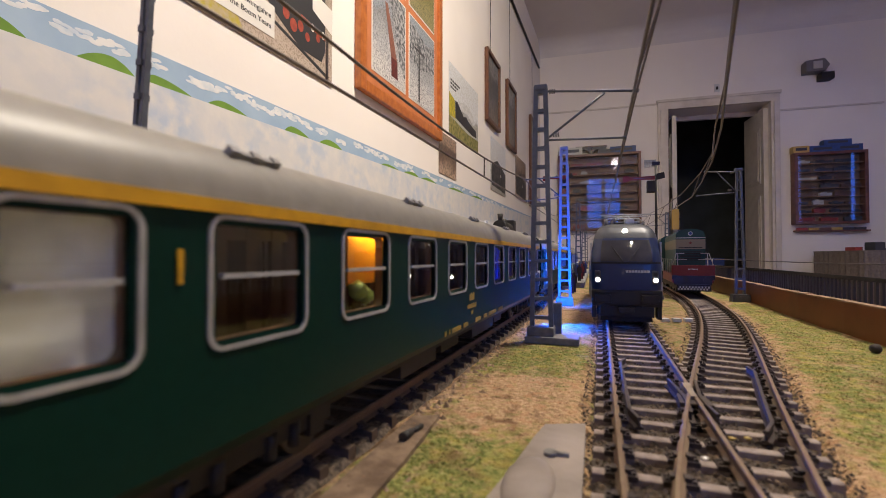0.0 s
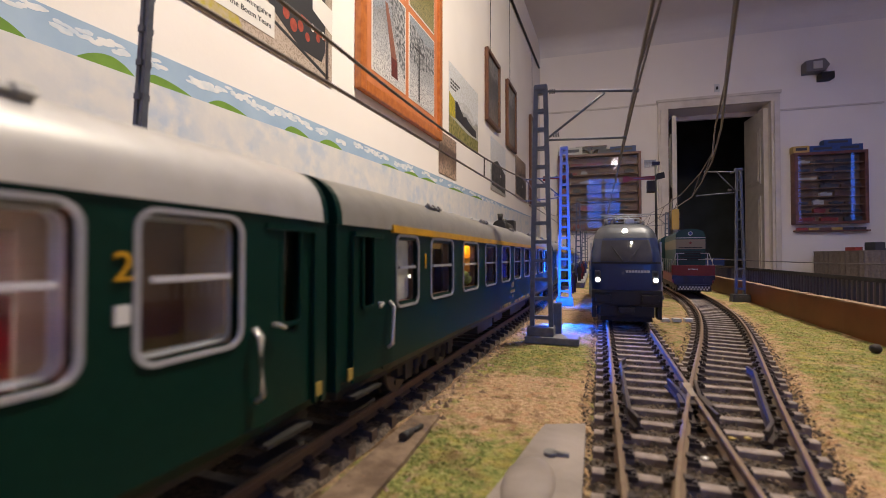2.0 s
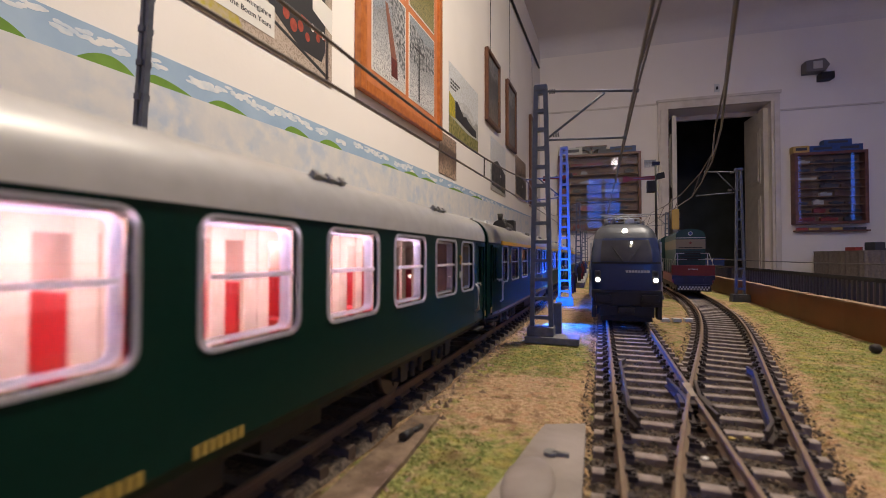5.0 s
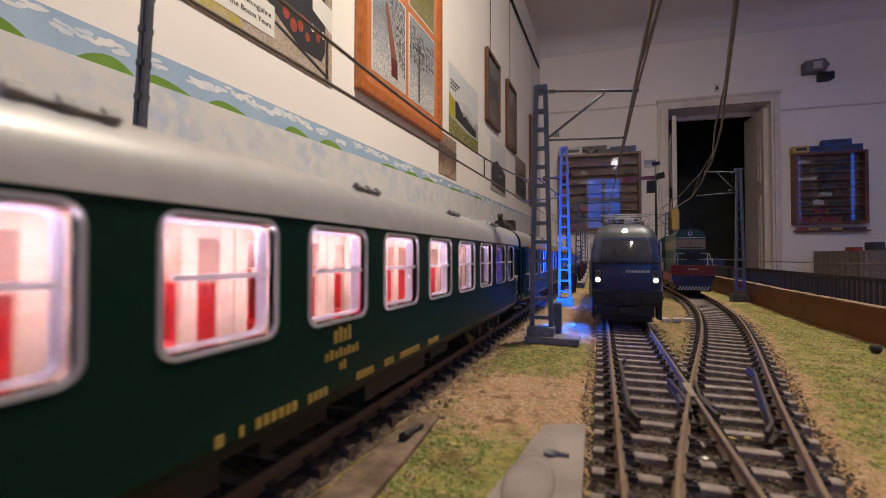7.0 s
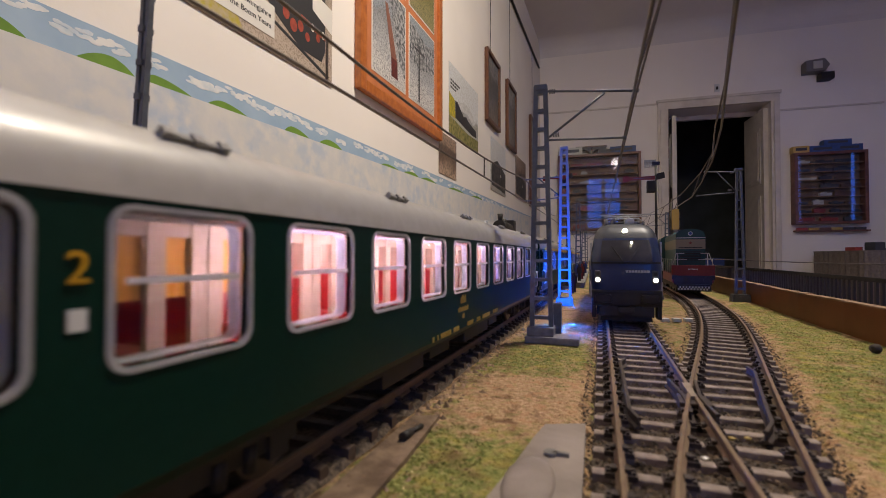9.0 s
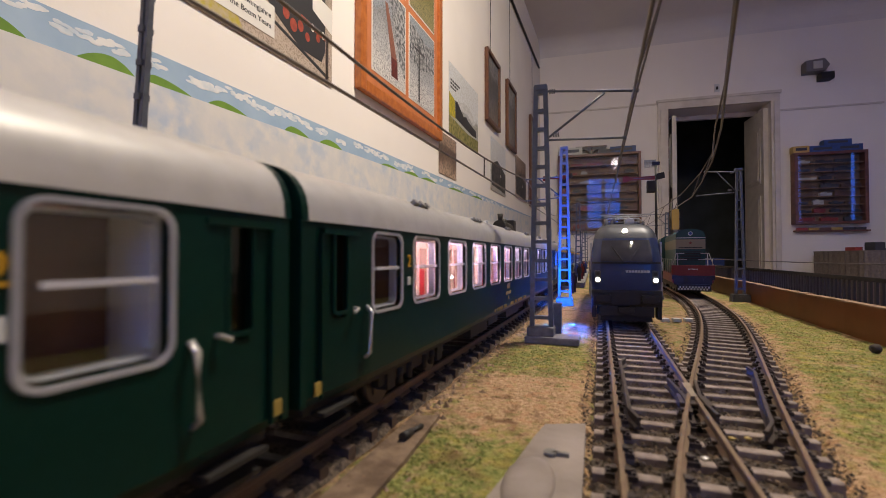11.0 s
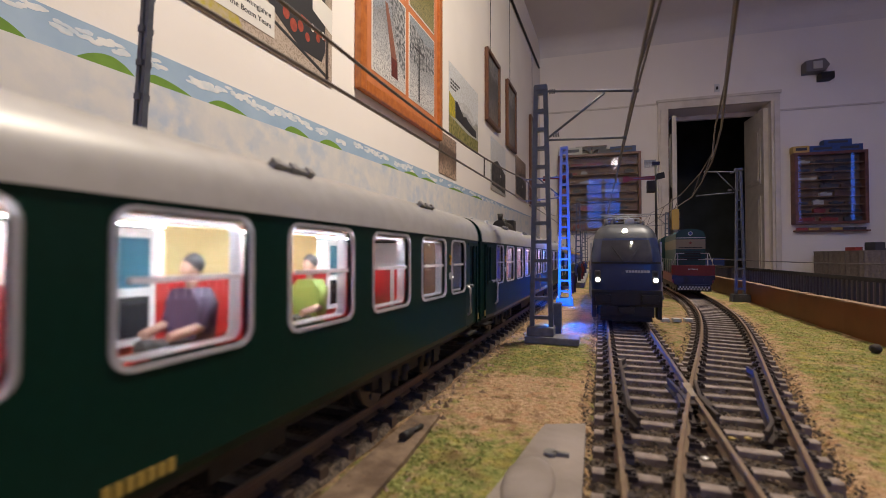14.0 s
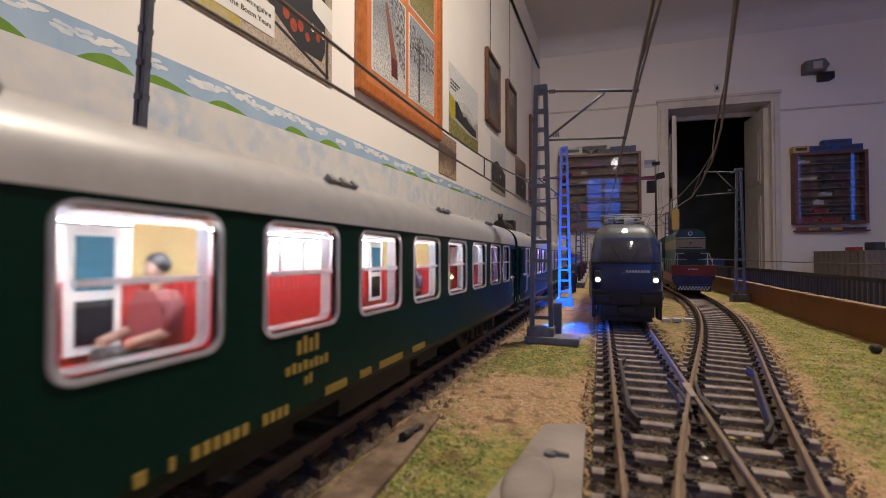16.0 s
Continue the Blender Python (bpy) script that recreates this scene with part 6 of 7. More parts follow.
def build_blue_loco():
    y0 = 0.2215
    L = thing("electric_locomotive", pose(straight_x(y0) - 0.0006, y0, 0, 0, 0, -0.9), "royal blue electric locomotive with lit headlamps and silver roof", "locomotive")
    back = 0.222
    lev = [(0.0165, 0.0153, 0.0003), (0.0200, 0.0155, 0.0), (0.0270, 0.0156, 0.0002), (0.0300, 0.0155, 0.0010), (0.0340, 0.0153, 0.0028), (0.0380, 0.0149, 0.0050), (0.0410, 0.0144, 0.0068)]
    row = lambda z, hw, yf: shell_row(hw, yf, z, 0.0055, back)
    part("body", loft(B(), [row(*q) for q in lev], False), M_BLUE, L)
    top = [(0.0410, 0.0144, 0.0068), (0.0432, 0.0138, 0.0082), (0.0455, 0.0127, 0.0104), (0.0474, 0.0110, 0.0138), (0.0487, 0.0080, 0.0190), (0.0492, 0.0040, 0.0260)]
    part("roof", loft(B(), [row(z + 0.00003, hw, yf) for z, hw, yf in top]), M_SILVER, L, "silver grey domed roof")
    # windscreen: the same curve, a little proud
    def pane_rows(zs, k):
        rows = []
        for z in zs:
            for (za, ha, ya), (zb, hb, yb) in zip(lev, lev[1:]):
                if za <= z <= zb:
                    s = (z - za) / (zb - za)
                    hw, yf = ha + s * (hb - ha), ya + s * (yb - ya)
                    break
            rows.append([(x * 1.0, y - 0.00035, z + 0.0002) for x, y, _ in shell_row(hw, yf, z, 0.0055, back)[7:-7]])
        return rows
    part("windscreen", loft(B(), pane_rows([0.0296, 0.0312, 0.0340, 0.0365, 0.0385, 0.0398], 1), False), M_SCREEN, L, "dark grey wraparound windscreen")
    part("blue_band", loft(B(), [[(x, y - 0.0004, z) for x, y, _ in shell_row(0.0156, 0.0004, z, 0.0055, back)[3:-3]] for z in (0.0288, 0.0296)], False), M_BLACK, L)
    for s in (-1, 1):
        bm = B()
        rod(bm, (s * 0.0015, -0.0012, 0.0302), (s * 0.0060, 0.0022, 0.0368), 0.00022, 6)
        part("wiper", bm, M_BLACK, L)
        h = part("lamp_housing", box(B(), s * 0.0124 - 0.0014, s * 0.0124 + 0.0014, -0.0010, 0.0020, 0.0196, 0.0256, bevel=0.0005), M_SILVER, L)
        part("headlamp", rod(B(), (s * 0.0124, -0.0010, 0.0213), (s * 0.0124, -0.0014, 0.0213), 0.0010, 14), M_LAMP, h, "lit round headlamp")
        part("tail_lamp", rod(B(), (s * 0.0124, -0.0010, 0.0240), (s * 0.0124, -0.0013, 0.0240), 0.0008, 12), M_BLACK, h)
        bm = B()
        wire_line(bm, [(s * 0.0158, 0.010, 0.0120), (s * 0.0163, 0.010, 0.0140), (s * 0.0163, 0.010, 0.0290), (s * 0.0155, 0.010, 0.0310)], 0.0005, 6)
        part("handrail", bm, M_FRAMEW, L)
        sm = box(B(), s * 0.0155 - 0.0004, s * 0.0155 + 0.0004, 0.0065, 0.0100, 0.0130, 0.0390, bevel=0.0002)
        part("corner_strip", sm, M_FRAMEW, L)
        bm = B()
        rod(bm, (s * 0.0100, 0.002, 0.0118), (s * 0.0100, -0.0022, 0.0118), 0.0013, 10)
        box(bm, s * 0.0100 - 0.0036, s * 0.0100 + 0.0036, -0.0031, -0.0022, 0.0106, 0.0146, bevel=0.0008)
        part("buffer", bm, M_BLACK, L)
        bm = box(B(), s * 0.0143 - 0.0010, s * 0.0143 + 0.0010, 0.0020, 0.0110, 0.0030, 0.0120, bevel=0.0004)
        part("step_guard", bm, M_BLACK, L)
        mm = B()
        box(mm, s * 0.0158 - 0.0006, s * 0.0158 + 0.0008, 0.0085, 0.0105, 0.0200, 0.0255, bevel=0.0004)
        part("side_mirror", mm, M_BLACK, L)
    part("top_lamp", rod(B(), (0, 0.0085, 0.0446), (0, 0.0076, 0.0446), 0.0012, 14), M_LAMP, L, "lit top headlamp")
    part("cab_lamp", ball(B(), (0.0026, 0.0024, 0.0388), 0.00065), M_LAMP, L)
    bm = B()
    for k in range(8):
        box(bm, -0.0002 + 0.0013 * k, 0.0008 + 0.0013 * k, -0.0024, -0.0014, 0.0247, 0.0258)
    part("lettering", bm, M_WHITEP, L)
    part("number_bar", box(B(), 0.006, 0.0095, 0.0105, 0.0112, 0.0422, 0.0430), M_WHITEP, L)
    bm = box(B(), -0.0153, 0.0153, -0.0006, 0.012, 0.0088, 0.0166, bevel=0.0010)
    for s in (-1, 1):
        box(bm, s * 0.0092 - 0.0030, s * 0.0092 + 0.0030, -0.0012, 0.0, 0.0112, 0.0146, bevel=0.0004)
    box(bm, -0.0120, 0.0120, 0.0002, 0.020, 0.0040, 0.0092, bevel=0.0006)
    box(bm, -0.0035, 0.0035, -0.0030, 0.002, 0.0060, 0.0088, bevel=0.0005)
    part("apron", bm, M_BLACK, L, "black apron below the nose")
    bm = B()
    prism(bm, [(-0.0115, 0.0018), (0.0115, 0.0018), (0.0105, 0.0062), (-0.0105, 0.0062)], 0.0025, 0.0035, "y")
    part("rail_guard", bm, M_BLACK, L)
    part("underframe", box(B(), -0.0130, 0.0130, 0.012, back - 0.004, 0.0035, 0.0120), M_BLACK, L)
    for k in (0.035, 0.065, 0.155, 0.185):
        bm = B()
        for s in (-1, 1):
            rod(bm, (s * 0.0070, k, 0.0064), (s * 0.0096, k, 0.0064), 0.0064, 20)
        part("wheelset", bm, M_WHEEL, L)
    # folded pantographs on the roof
    for py in (0.028, 0.150):
        p = part("pantograph", box(B(), -0.0080, 0.0080, py, py + 0.020, 0.0500, 0.0508), M_FRAMEW, L, "folded silver pantograph")
        for a, b in (((-0.011, py - 0.006, 0.0536), (0.013, py - 0.006, 0.0536)), ((-0.0095, py - 0.002, 0.0530), (0.0115, py - 0.002, 0.0530)), ((-0.007, py + 0.020, 0.0510), (0.0, py - 0.004, 0.0532)), ((0.007, py + 0.020, 0.0510), (0.002, py - 0.004, 0.0532))):
            part("pantograph_bar", rod(B(), a, b, 0.00042, 6), M_FRAMEW, p)
        for sx in (-0.0065, 0.0065):
            for sy in (0.002, 0.018):
                part("insulator", rod(B(), (sx, py + sy, 0.0484), (sx, py + sy, 0.0502), 0.0011, 10), M_FRAMEW, p)
    for k, (px, pz) in enumerate(((-0.0085, 0.0496), (-0.0045, 0.0505), (0.0078, 0.0500), (0.0100, 0.0490))):
        part("roof_insulator", rod(B(), (px, 0.0235 + 0.003 * k, pz - 0.0025), (px, 0.0235 + 0.003 * k, pz + 0.0018), 0.0009, 10), M_CONC, L)
    part("roof_conductor", wire_line(B(), [(-0.0085, 0.0235, 0.0515), (-0.0045, 0.0265, 0.0524), (0.0078, 0.0295, 0.0520), (0.0100, 0.0325, 0.0508)], 0.0004), M_FRAMEW, L)
    part("roof_horn", box(B(), 0.0005, 0.0050, 0.020, 0.030, 0.0488, 0.0515, bevel=0.0006), M_WHITEP, L)


def build_red_loco():
    y0 = 0.415
    L = thing("diesel_locomotive", pose(div_x(y0) - 0.001, y0, 0, 0, 0, -3.0), "red and teal diesel locomotive with hood and front railings", "locomotive")
    part("frame", box(B(), -0.0152, 0.0152, 0, 0.190, 0.0100, 0.0175, bevel=0.0006), M_LRED, L, "red main frame")
    part("buffer_beam", box(B(), -0.0160, 0.0160, -0.0012, 0.0, 0.0162, 0.0250, bevel=0.0004), M_LRED, L)
    part("lower_beam", box(B(), -0.0140, 0.0140, -0.0004, 0.003, 0.0085, 0.0162), M_BLACK, L)
    bm = B()
    for k in range(8):
        box(bm, -0.0035 + 0.0009 * k, -0.0030 + 0.0009 * k, -0.0018, -0.0012, 0.0212, 0.0222)
    part("number_bars", bm, M_WHITEP, L)
    for s in (-1, 1):
        bm = B()
        rod(bm, (s * 0.0100, -0.001, 0.0128), (s * 0.0100, -0.005, 0.0128), 0.0012, 10)
        rod(bm, (s * 0.0100, -0.005, 0.0128), (s * 0.0100, -0.0058, 0.0128), 0.0032, 16)
        part("buffer", bm, M_BLACK, L)
        part("lamp_box", box(B(), s * 0.0135 - 0.0022, s * 0.0135 + 0.0022, -0.0028, -0.0012, 0.0130, 0.0165, bevel=0.0004), M_BLACK, L)
        bm = B()
        wire_line(bm, [(s * 0.0150, 0, 0.0250), (s * 0.0120, 0.001, 0.0350), (s * 0.0060, 0.001, 0.0350)], 0.00032, 6)
        rod(bm, (s * 0.0110, 0.001, 0.0250), (s * 0.0110, 0.001, 0.0350), 0.00028, 6)
        rod(bm, (s * 0.0138, 0.0, 0.0300), (s * 0.0040, 0.001, 0.0300), 0.00028, 6)
        part("railing", bm, M_FRAMEW, L, "thin pale front railing")
        bm = B()
        for k in range(8):
            rod(bm, (s * 0.0150, 0.004 + 0.02 * k, 0.0175), (s * 0.0150, 0.004 + 0.02 * k, 0.0300), 0.00028, 6)
        rod(bm, (s * 0.0150, 0.002, 0.0300), (s * 0.0150, 0.150, 0.0300), 0.00028, 6)
        part("side_railing", bm, M_FRAMEW, L)
    # plough and chequered step plate
    part("plough", prism(B(), [(-0.0130, 0.0035), (0.0130, 0.0035), (0.0120, 0.0092), (-0.0120, 0.0092)], -0.0030, 0.004, "y"), M_BLACK, L)
    st = part("step_plate", box(B(), -0.0118, 0.0118, -0.0052, -0.0040, 0.0044, 0.0078), M_CAR[0], L)
    for k in range(10):
        for j in range(2):
            part("chequer", box(B(), -0.0116 + 0.0023 * k + 0.0011 * j, -0.0106 + 0.0023 * k + 0.0011 * j, -0.0055, -0.0052, 0.0046 + 0.0016 * j, 0.0060 + 0.0016 * j), M_WHITEP, st)
    # hood with rounded top
    def hood(z0, z1, hw, ya, yb, m, name, cap=False, lab=""):
        pr = [(-hw, z0), (hw, z0), (hw, z1)]
        if cap:
            pr += [(hw * math.cos(radians(a)), z1 + 0.0056 * math.sin(radians(a))) for a in range(15, 180, 15)]
        pr += [(-hw, z1)]
        return part(name, prism(B(), pr, ya, yb, "y"), m, L, lab)
    hood(0.0175, 0.0388, 0.0112, 0.012, 0.110, M_TEAL, "hood", lab="teal engine hood")
    hood(0.0388, 0.0472, 0.0113, 0.0118, 0.1102, M_BEIGE, "hood_band", lab="beige band round the hood")
    hood(0.0472, 0.0508, 0.0112, 0.012, 0.110, M_TEAL, "hood_top", True)
    part("white_line", box(B(), -0.0114, 0.0114, 0.0115, 0.0118, 0.0482, 0.0488), M_WHITEP, L)
    part("dark_line", box(B(), -0.0090, 0.0090, 0.0114, 0.0117, 0.0398, 0.0404), M_BLACK, L)
    hood(0.0175, 0.0500, 0.0155, 0.110, 0.150, M_TEAL, "cab", True)
    hood(0.0175, 0.0470, 0.0093, 0.150, 0.186, M_TEAL, "rear_hood", True)
    part("top_lamp", rod(B(), (0, 0.0119, 0.0522), (0, 0.0108, 0.0522), 0.0018, 16), M_FRAMEW, L)
    part("lamp_glass", rod(B(), (0, 0.0108, 0.0522), (0, 0.0106, 0.0522), 0.0012, 16), M_CAR[4], L)
    star = [((0.0016 if k % 2 == 0 else 0.0007) * math.sin(k * math.pi / 5), 0.0440 + (0.0016 if k % 2 == 0 else 0.0007) * math.cos(k * math.pi / 5)) for k in range(10)]
    part("star", prism(B(), star, 0.0113, 0.0117, "y"), M_LRED, L)
    bm = B()
    for k in range(6):
        box(bm, -0.0080, 0.0080, 0.0112, 0.0120, 0.0290 + 0.0014 * k, 0.0297 + 0.0014 * k)
    part("grille", bm, M_BLACK, L)
    for k in (0.030, 0.050, 0.070, 0.120, 0.140, 0.160):
        bm = B()
        for s in (-1, 1):
            rod(bm, (s * 0.0070, k, 0.0058), (s * 0.0098, k, 0.0058), 0.0058, 18)
        part("wheelset", bm, M_WHEEL, L)
    part("underframe", box(B(), -0.0105, 0.0105, 0.004, 0.186, 0.0040, 0.0100), M_BLACK, L)


# ================= semaphores, edging and small things =================
M_SIGNAL = mat("signal red enamel", (0.20, 0.018, 0.012), 0.45)


def build_semaphore(x, y, top, side, label):
    s = thing("semaphore_signal", pose(x, y, -0.003), label, "signal", "semaphore signals")
    t = top + 0.003
    part("post", rod(B(), (0, 0, 0), (0, 0, t), 0.0011, 10, 0.0009), M_BLACK, s)
    part("foot", box(B(), -0.005, 0.005, -0.004, 0.004, 0, 0.003, bevel=0.0005), M_CONC, s)
    part("finial", box(B(), -0.0030, 0.0030, -0.001, 0.001, t - 0.001, t + 0.002, bevel=0.0005), M_BLACK, s)
    bm = prism(B(), [(side * 0.001, t - 0.0132), (side * 0.0200, t - 0.0126), (side * 0.0215, t - 0.0142), (side * 0.0255, t - 0.0142), (side * 0.0255, t - 0.0090), (side * 0.0215, t - 0.0090), (side * 0.0200, t - 0.0104), (side * 0.001, t - 0.0098)], -0.0022, -0.0016, "y")
    arm = part("signal_arm", bm, M_SIGNAL, s, "red signal arm with white stripe")
    part("arm_stripe", box(B(), *sorted((side * 0.004, side * 0.018)), -0.0025, -0.0022, t - 0.0117, t - 0.0113), M_CONC, arm)
    bm = prism(B(), [(-0.0005, t - 0.0085), (-side * 0.0060, t - 0.0070), (-side * 0.0066, t - 0.0120), (-0.0005, t - 0.0135)], -0.0020, -0.0012, "y")
    part("spectacle", bm, M_BLACK, s)
    bm = box(B(), side * 0.0035 - 0.0035, side * 0.0035 + 0.0035, -0.002, 0.003, t - 0.0235, t - 0.0135, bevel=0.0008)
    part("lamp_case", bm, M_BLACK, s)


M_BALLB = mat("dark grit", (0.05, 0.04, 0.035), 0.9)
M_EARTHY = mat("earth-stained card", (0.21, 0.142, 0.088), 0.9, col2=(0.10, 0.062, 0.036), scale=260, detail=7, bump=0.0005, bscale=700)
M_SLAB = mat("stained grey card", (0.29, 0.24, 0.205), 0.6, col2=(0.19, 0.155, 0.128), scale=70, detail=6, bump=0.0002, bscale=500)


def build_edging():
    ys = [-0.10 + 0.05 * i for i in range(36)]
    bm = B()
    a = [[bm.verts.new((board_x(y) + dx, y, z)) for dx, z in ((0, -0.012), (0, 0.0112), (0.004, 0.0112), (0.004, -0.012))] for y in ys]
    for p, q in zip(a, a[1:]):
        for i in range(4):
            bm.faces.new((p[i], p[(i + 1) % 4], q[(i + 1) % 4], q[i]))
    bm.faces.new(a[0]), bm.faces.new(a[-1])
    e = thing("edging_board", Matrix.Identity(4), "orange brown painted board edging the layout", "edging board")
    part("board", bm, M_BOARD, e)
    bm = B()
    rng = random.Random(2)
    for p, q in zip(ys, ys[1:]):
        n = 5
        for k in range(n):
            y0, y1 = p + (q - p) * k / n, p + (q - p) * (k + 1) / n
            box(bm, board_x(y0) - rng.uniform(0.0, 0.0003), board_x(y0) + 0.004, y0, y1, 0.0112, 0.0117 + rng.uniform(0, 0.0005))
    part("worn_edge", bm, M_RAWTOP, e, "pale worn upper edge")
    # black model railing behind the board
    r = thing("bridge_railing", Matrix.Identity(4), "black model railing with upright bars behind the board", "railing")
    off = 0.0120
    for z0, z1 in ((0.0005, 0.0060), (0.0205, 0.0225)):
        bm = B()
        a = [[bm.verts.new((board_x(y) + off + dx, y, z)) for dx, z in ((0, z0), (0, z1), (0.0012, z1), (0.0012, z0))] for y in ys]
        for p, q in zip(a, a[1:]):
            for i in range(4):
                bm.faces.new((p[i], p[(i + 1) % 4], q[(i + 1) % 4], q[i]))
        part("rail_beam", bm, M_BLACK, r)
    me = mesh_of("bar", box(B(), 0, 0.0011, -0.0007, 0.0007, 0.006, 0.0206), mat("dark bar", (0.05, 0.045, 0.04), 0.5))
    y = 0.15
    while y < 1.35:
        same("bar", me, r, (board_x(y) + off, y, 0))
        y += 0.0046
    w = thing("guard_wire", Matrix.Identity(4), "thin dark guard wire stretched along the railing", "wire")
    part("wire_strand", wire_line(B(), [(board_x(y) + 0.03, y, 0.030 - 0.002 * math.sin(4 * y)) for y in ys], 0.0004), M_WIRE, w)


def build_small():
    # small relay cabinet behind the first mast
    rc = thing("relay_cabinet", pose(-0.0150, 0.1945, -0.0034), "small grey relay cabinet standing behind a mast", "relay cabinet")
    part("cabinet_body", box(B(), -0.0020, 0.0020, -0.0020, 0.0020, 0, 0.0150, bevel=0.0003), M_MAST, rc)
    part("cabinet_lid", box(B(), -0.0023, 0.0023, -0.0023, 0.0023, 0.0150, 0.0157, bevel=0.0002), M_MAST, rc)
    # card slabs lying between the tracks
    sl = thing("card_slab", pose(0, 0, 0), "curved grey card slab lying beside the turnout", "card slab")
    part("slab", prism(B(), [(-0.0018, 0.040), (-0.0016, 0.0925), (-0.0092, 0.0895), (-0.0105, 0.083), (-0.0122, 0.071), (-0.0150, 0.055), (-0.0175, 0.040)], -0.0040, -0.0012, "z"), M_SLAB, sl)
    part("moulded_dome", ball(B(), (-0.0092, 0.0655, -0.0014), 0.0034, 1.15, 2.6, 0.42, 3), M_SLAB, sl, "rounded grey cover on the slab")
    part("peg", rod(B(), (-0.0070, 0.0760, -0.0012), (-0.0070, 0.0760, -0.0006), 0.0011, 12), M_CONC, sl)
    part("lever", box(B(), -0.0066, -0.0040, 0.0757, 0.0764, -0.0012, -0.0006), M_CONC, sl)
    sl = thing("card_strip", pose(0, 0, 0), "earth-stained brown card strip along the coaches' track", "card strip")
    part("strip", prism(B(), [(-0.0372, 0.040), (-0.0300, 0.048), (-0.0305, 0.0700), (-0.0318, 0.0905), (-0.0372, 0.088)], -0.0040, -0.0023, "z"), M_EARTHY, sl)
    p = thing("track_plug", pose(-0.0338, 0.0752, -0.0023), "small black plug lying on the card strip", "plug")
    part("plug_body", rod(B(), (0, 0, 0.0007), (0.0004, 0.0032, 0.0007), 0.0009, 10, 0.0007), M_BLACK, p)
    part("plug_tip", rod(B(), (0.0004, 0.0032, 0.0006), (0.0012, 0.0068, 0.0006), 0.0005, 10), M_BLACK, p)
    # white marker blocks between the tracks
    for k in range(3):
        o = tagged(part("marker_block", box(B(), -0.0020, 0.0020, -0.0022, 0.0022, 0, 0.0018, bevel=0.0003), M_WHITEP), "small pale marker block lying between the tracks", "marker block", "marker blocks")
        o.matrix_world = pose(0.0365 + 0.0058 * k, 0.263 + 0.002 * k, -0.0029, 0, 0, 8)
    o = tagged(part("small_stone", ball(B(), (0, 0, 0), 0.0019, 1, 1, 0.95, 2), M_BALLB), "dark round ball lying on the grass", "ball")
    for v in o.data.vertices:
        v.co *= 1 + 0.12 * noise.noise(v.co * 900)
    o.location = (0.0972, 0.2028, -0.0014)
    # turnout motor blocks and bright pins on the near sleepers
    for x, y, m in ((0.0178, 0.0858, M_CHROME), (0.0246, 0.0969, M_LETTER), (0.0275, 0.0979, M_LETTER), (0.0215, 0.0816, M_LETTER)):
        o = tagged(part("track_pin", ball(B(), (0, 0, 0), 0.0007, 1, 1, 0.5, 2), m), "bright metal pin in a sleeper", "pin", "track pins")
        o.location = (x, y, -0.0024)
    # platform with tiny standing figures
    pl = thing("platform", pose(-0.022, 0.62, -0.003), "low grey station platform with pale edge", "platform")
    part("platform_slab", box(B(), -0.003, 0.012, -0.10, 0.45, 0, 0.006, bevel=0.0006), M_CONC, pl)
    part("platform_edge", box(B(), 0.012, 0.013, -0.10, 0.45, 0.003, 0.0064), M_CONC, pl)
    rng = random.Random(5)
    spots = [(-0.0195, 0.440, -0.003, M_FIGA), (-0.018, 0.452, -0.003, M_BALLB)] + [(-0.022 + rng.uniform(-0.001, 0.010), 0.56 + 0.045 * k, 0.003, rng.choice((M_WHITEP, M_FIGA, M_BALLB, M_CAR[4], M_CAR[2]))) for k in range(9)]
    for x, y, z, m in spots:
        bm = B()
        ball(bm, (0, 0, 0.0190), 0.0013, 1, 1, 1.2, 1)
        for s in (-1, 1):
            rod(bm, (s * 0.0009, 0, 0), (s * 0.0009, 0, 0.0095), 0.0009, 6)
            rod(bm, (s * 0.0024, 0, 0.0095), (s * 0.0020, 0, 0.0160), 0.0007, 6)
        prism(bm, [(-0.0019, 0.009), (0.0019, 0.009), (0.0022, 0.0160), (0.0008, 0.0178), (-0.0008, 0.0178), (-0.0022, 0.0160)], -0.0010, 0.0010, "y")
        tagged(part("figurine", bm, m), "tiny painted plastic figurine standing by the tracks", "figurine", "figurines on the platform").location = (x, y, z)
    # buildings and wagons seen over the coach roofs, far along the wall
    for k in range(8):
        w = thing("goods_van", pose(-0.25, 0.80 + 0.135 * k, 0.070), "pale model goods van on a raised siding", "model wagon", "wagons on the raised siding")
        part("van_body", box(B(), -0.015, 0.015, -0.058, 0.058, 0.006, 0.040 + 0.004 * (k % 3), bevel=0.002), M_WHITEP if k % 3 else M_CAR[3], w)
        part("van_door", box(B(), 0.015, 0.0158, -0.012, 0.012, 0.008, 0.036), M_CAR[k % 3], w)
        part("van_frame", box(B(), -0.012, 0.012, -0.055, 0.055, 0.0, 0.006), M_BLACK, w)
    s = thing("steam_locomotive", pose(-0.212, 1.08, 0.070), "black model steam locomotive on a raised siding", "locomotive")
    part("boiler", rod(B(), (0, -0.05, 0.034), (0, 0.06, 0.034), 0.016, 20), M_BLACK, s)
    part("chimney", rod(B(), (0, -0.035, 0.048), (0, -0.035, 0.066), 0.005, 12, 0.007), M_BLACK, s)
    part("dome", ball(B(), (0, 0.005, 0.050), 0.009, 1, 1, 0.8, 2), M_BLACK, s)
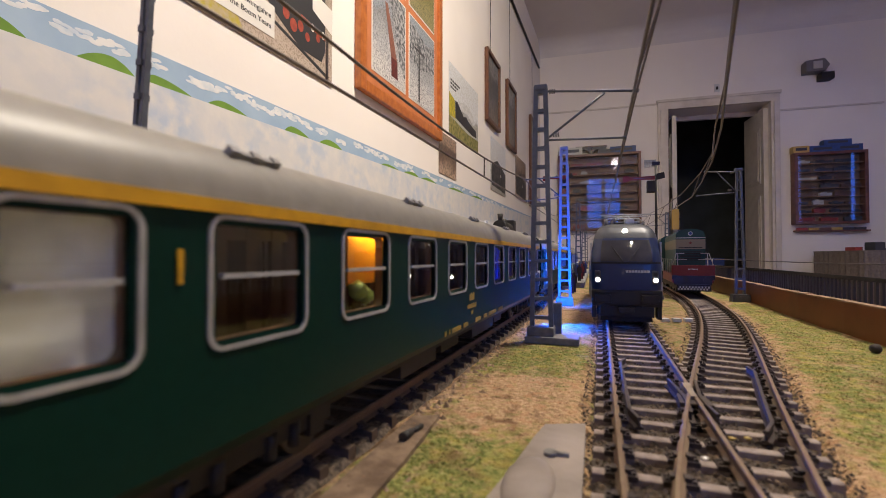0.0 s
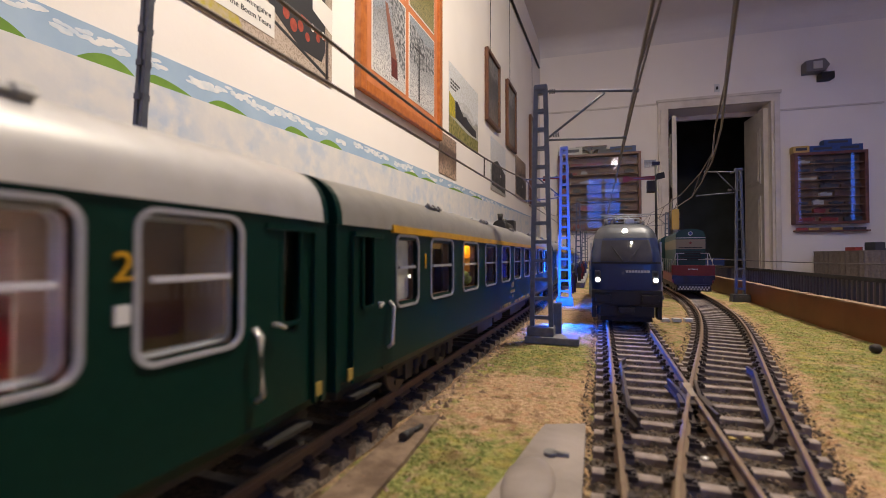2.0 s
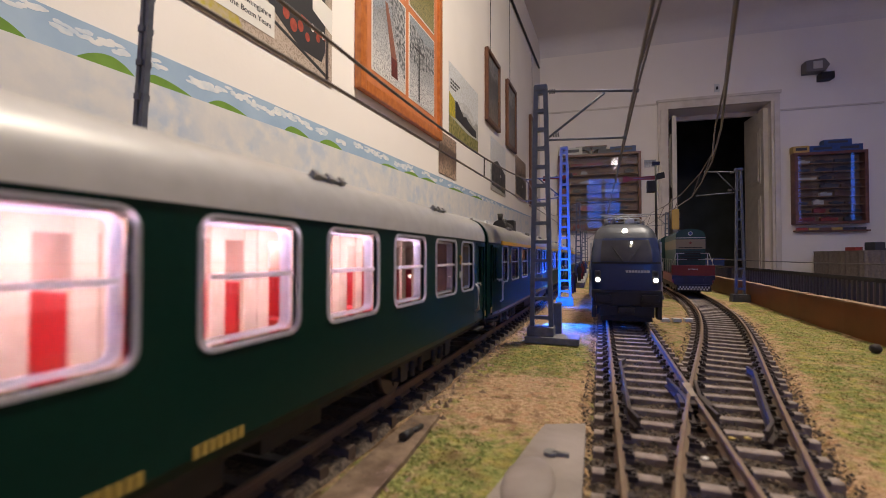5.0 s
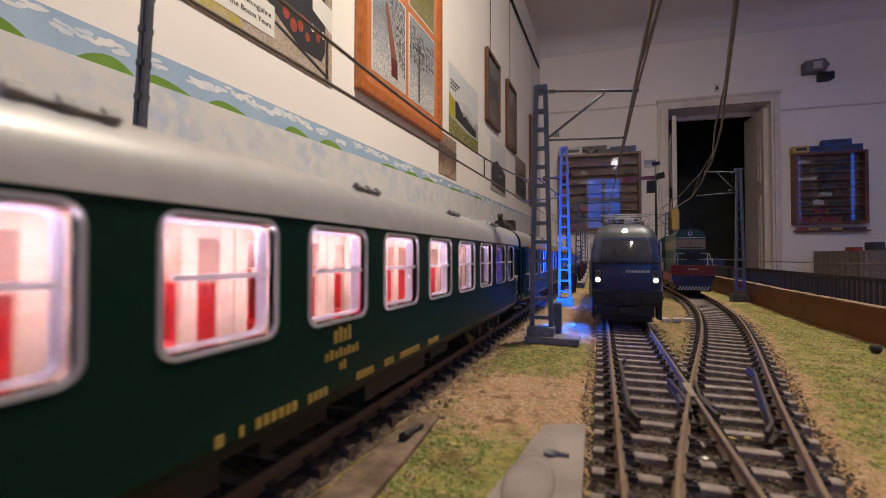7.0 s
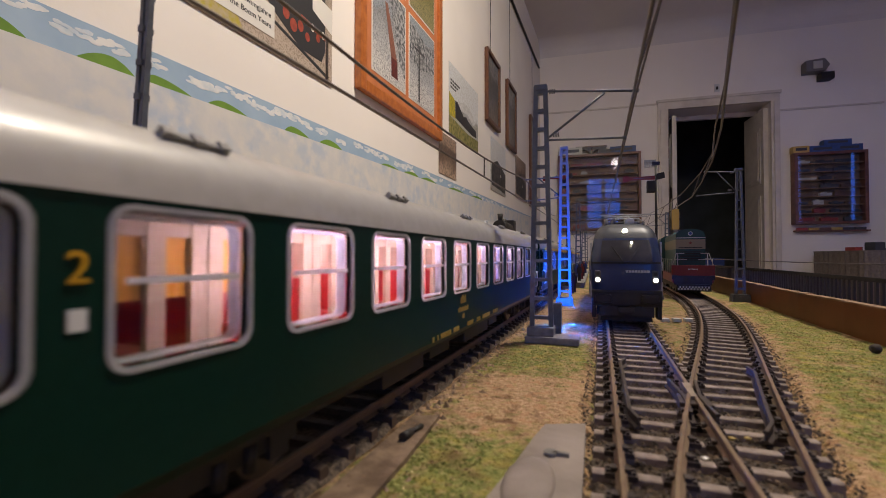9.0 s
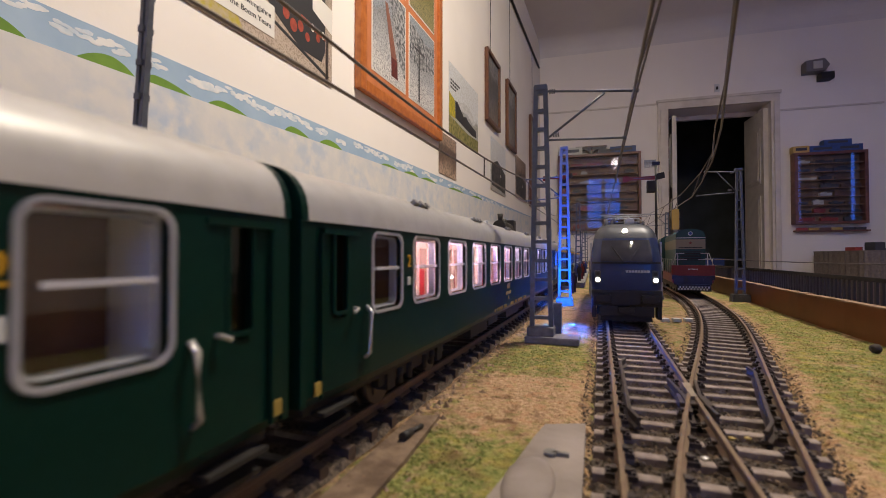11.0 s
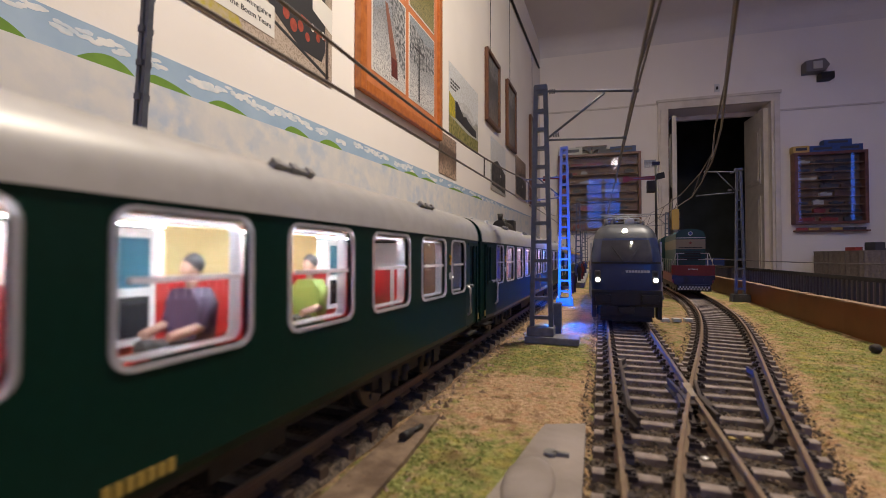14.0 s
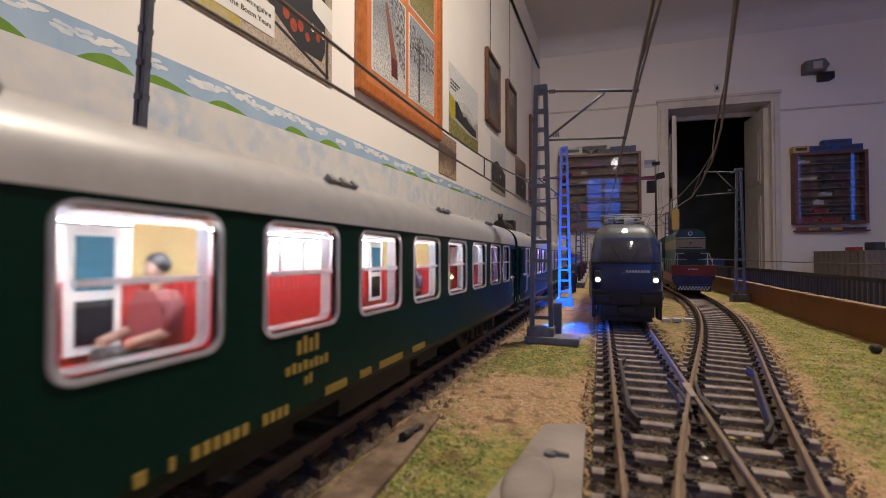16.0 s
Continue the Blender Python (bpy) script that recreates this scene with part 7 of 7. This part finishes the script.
    part("cab", box(B(), -0.016, 0.016, 0.06, 0.095, 0.006, 0.058, bevel=0.002), M_BLACK, s)
    part("running_gear", box(B(), -0.014, 0.014, -0.06, 0.095, 0.0, 0.020), M_BLACK, s)
    v = thing("viaduct", pose(-0.235, 0, -0.003), "low pale viaduct carrying the raised siding", "viaduct")
    part("viaduct_deck", box(B(), -0.045, 0.045, 0.55, 2.4, 0.065, 0.073), M_CONC, v)
    for k in range(8):
        part("pier", box(B(), -0.03, 0.03, 0.60 + 0.24 * k, 0.65 + 0.24 * k, 0.0, 0.065), M_CONC, v)


def build_dirt():
    """Brown clods and grit along the edges of the tracks."""
    rng = np.random.default_rng(9)
    V, Fc = [], []
    base = [(1, 0, 0), (0.3, 0.95, 0), (-0.8, 0.6, 0), (-0.8, -0.6, 0), (0.3, -0.95, 0), (0.1, 0.1, 0.8)]
    spots = []
    for k in range(520):
        y = float(0.055 + 0.30 * rng.random() ** 1.4)
        kind = k % 4
        if kind < 2:
            x = -0.0375 + float(abs(rng.normal(0, 0.0035)))
        elif kind == 2:
            x = straight_x(y) - 0.0140 - float(abs(rng.normal(0, 0.0015)))
        else:
            x = div_x(y) + 0.0142 + float(abs(rng.normal(0, 0.0020)))
        spots.append((x, y, float(rng.uniform(0.0003, 0.0011) * (1.2 if kind < 2 else 0.7))))
    for x, y, r in spots:
        b, a = len(V), float(rng.uniform(0, 6.28))
        z = ground_height(x, y) - 0.1 * r
        for px, py, pz in base:
            q = r * float(rng.uniform(0.7, 1.25))
            V.append((x + q * (px * math.cos(a) - py * math.sin(a)), y + q * (px * math.sin(a) + py * math.cos(a)), z + q * pz))
        Fc += [(b + i, b + (i + 1) % 5, b + 5) for i in range(5)]
    me = bpy.data.meshes.new("dirt_clods")
    me.from_pydata(V, [], Fc)
    me.materials.append(mat("brown earth clods", (0.17, 0.105, 0.06), 0.9, col2=(0.28, 0.19, 0.12), scale=500, island=0.45))
    tagged(new("dirt_clods", me), "brown earth clods and grit along the sleepers", "dirt", kind="stuff")


build_dirt()
build_masts()
build_wires()
build_blue_loco()
build_red_loco()
build_semaphore(0.0495, 0.40, 0.109, -1, "black semaphore signal with a red arm")
build_semaphore(-0.0272, 0.50, 0.131, -1, "black semaphore signal with a red arm behind a mast")
build_edging()
build_small()


# ================= what moves =================
def motions():
    for coach, wheelsets, place in TRAIN:
        y = MIDDLE + place * PITCH
        walk(coach, [(0.5 * k, on_track(y + SPEED * 0.5 * k)) for k in range(33)])
        if place in (-1, 0, 1):
            for ws in wheelsets:
                x, yy, z = ws.location
                walk(ws, [(k * 0.2, pose(x, yy, z, -math.degrees(SPEED * 0.2 * k / 0.0052))) for k in range(81)])


motions()
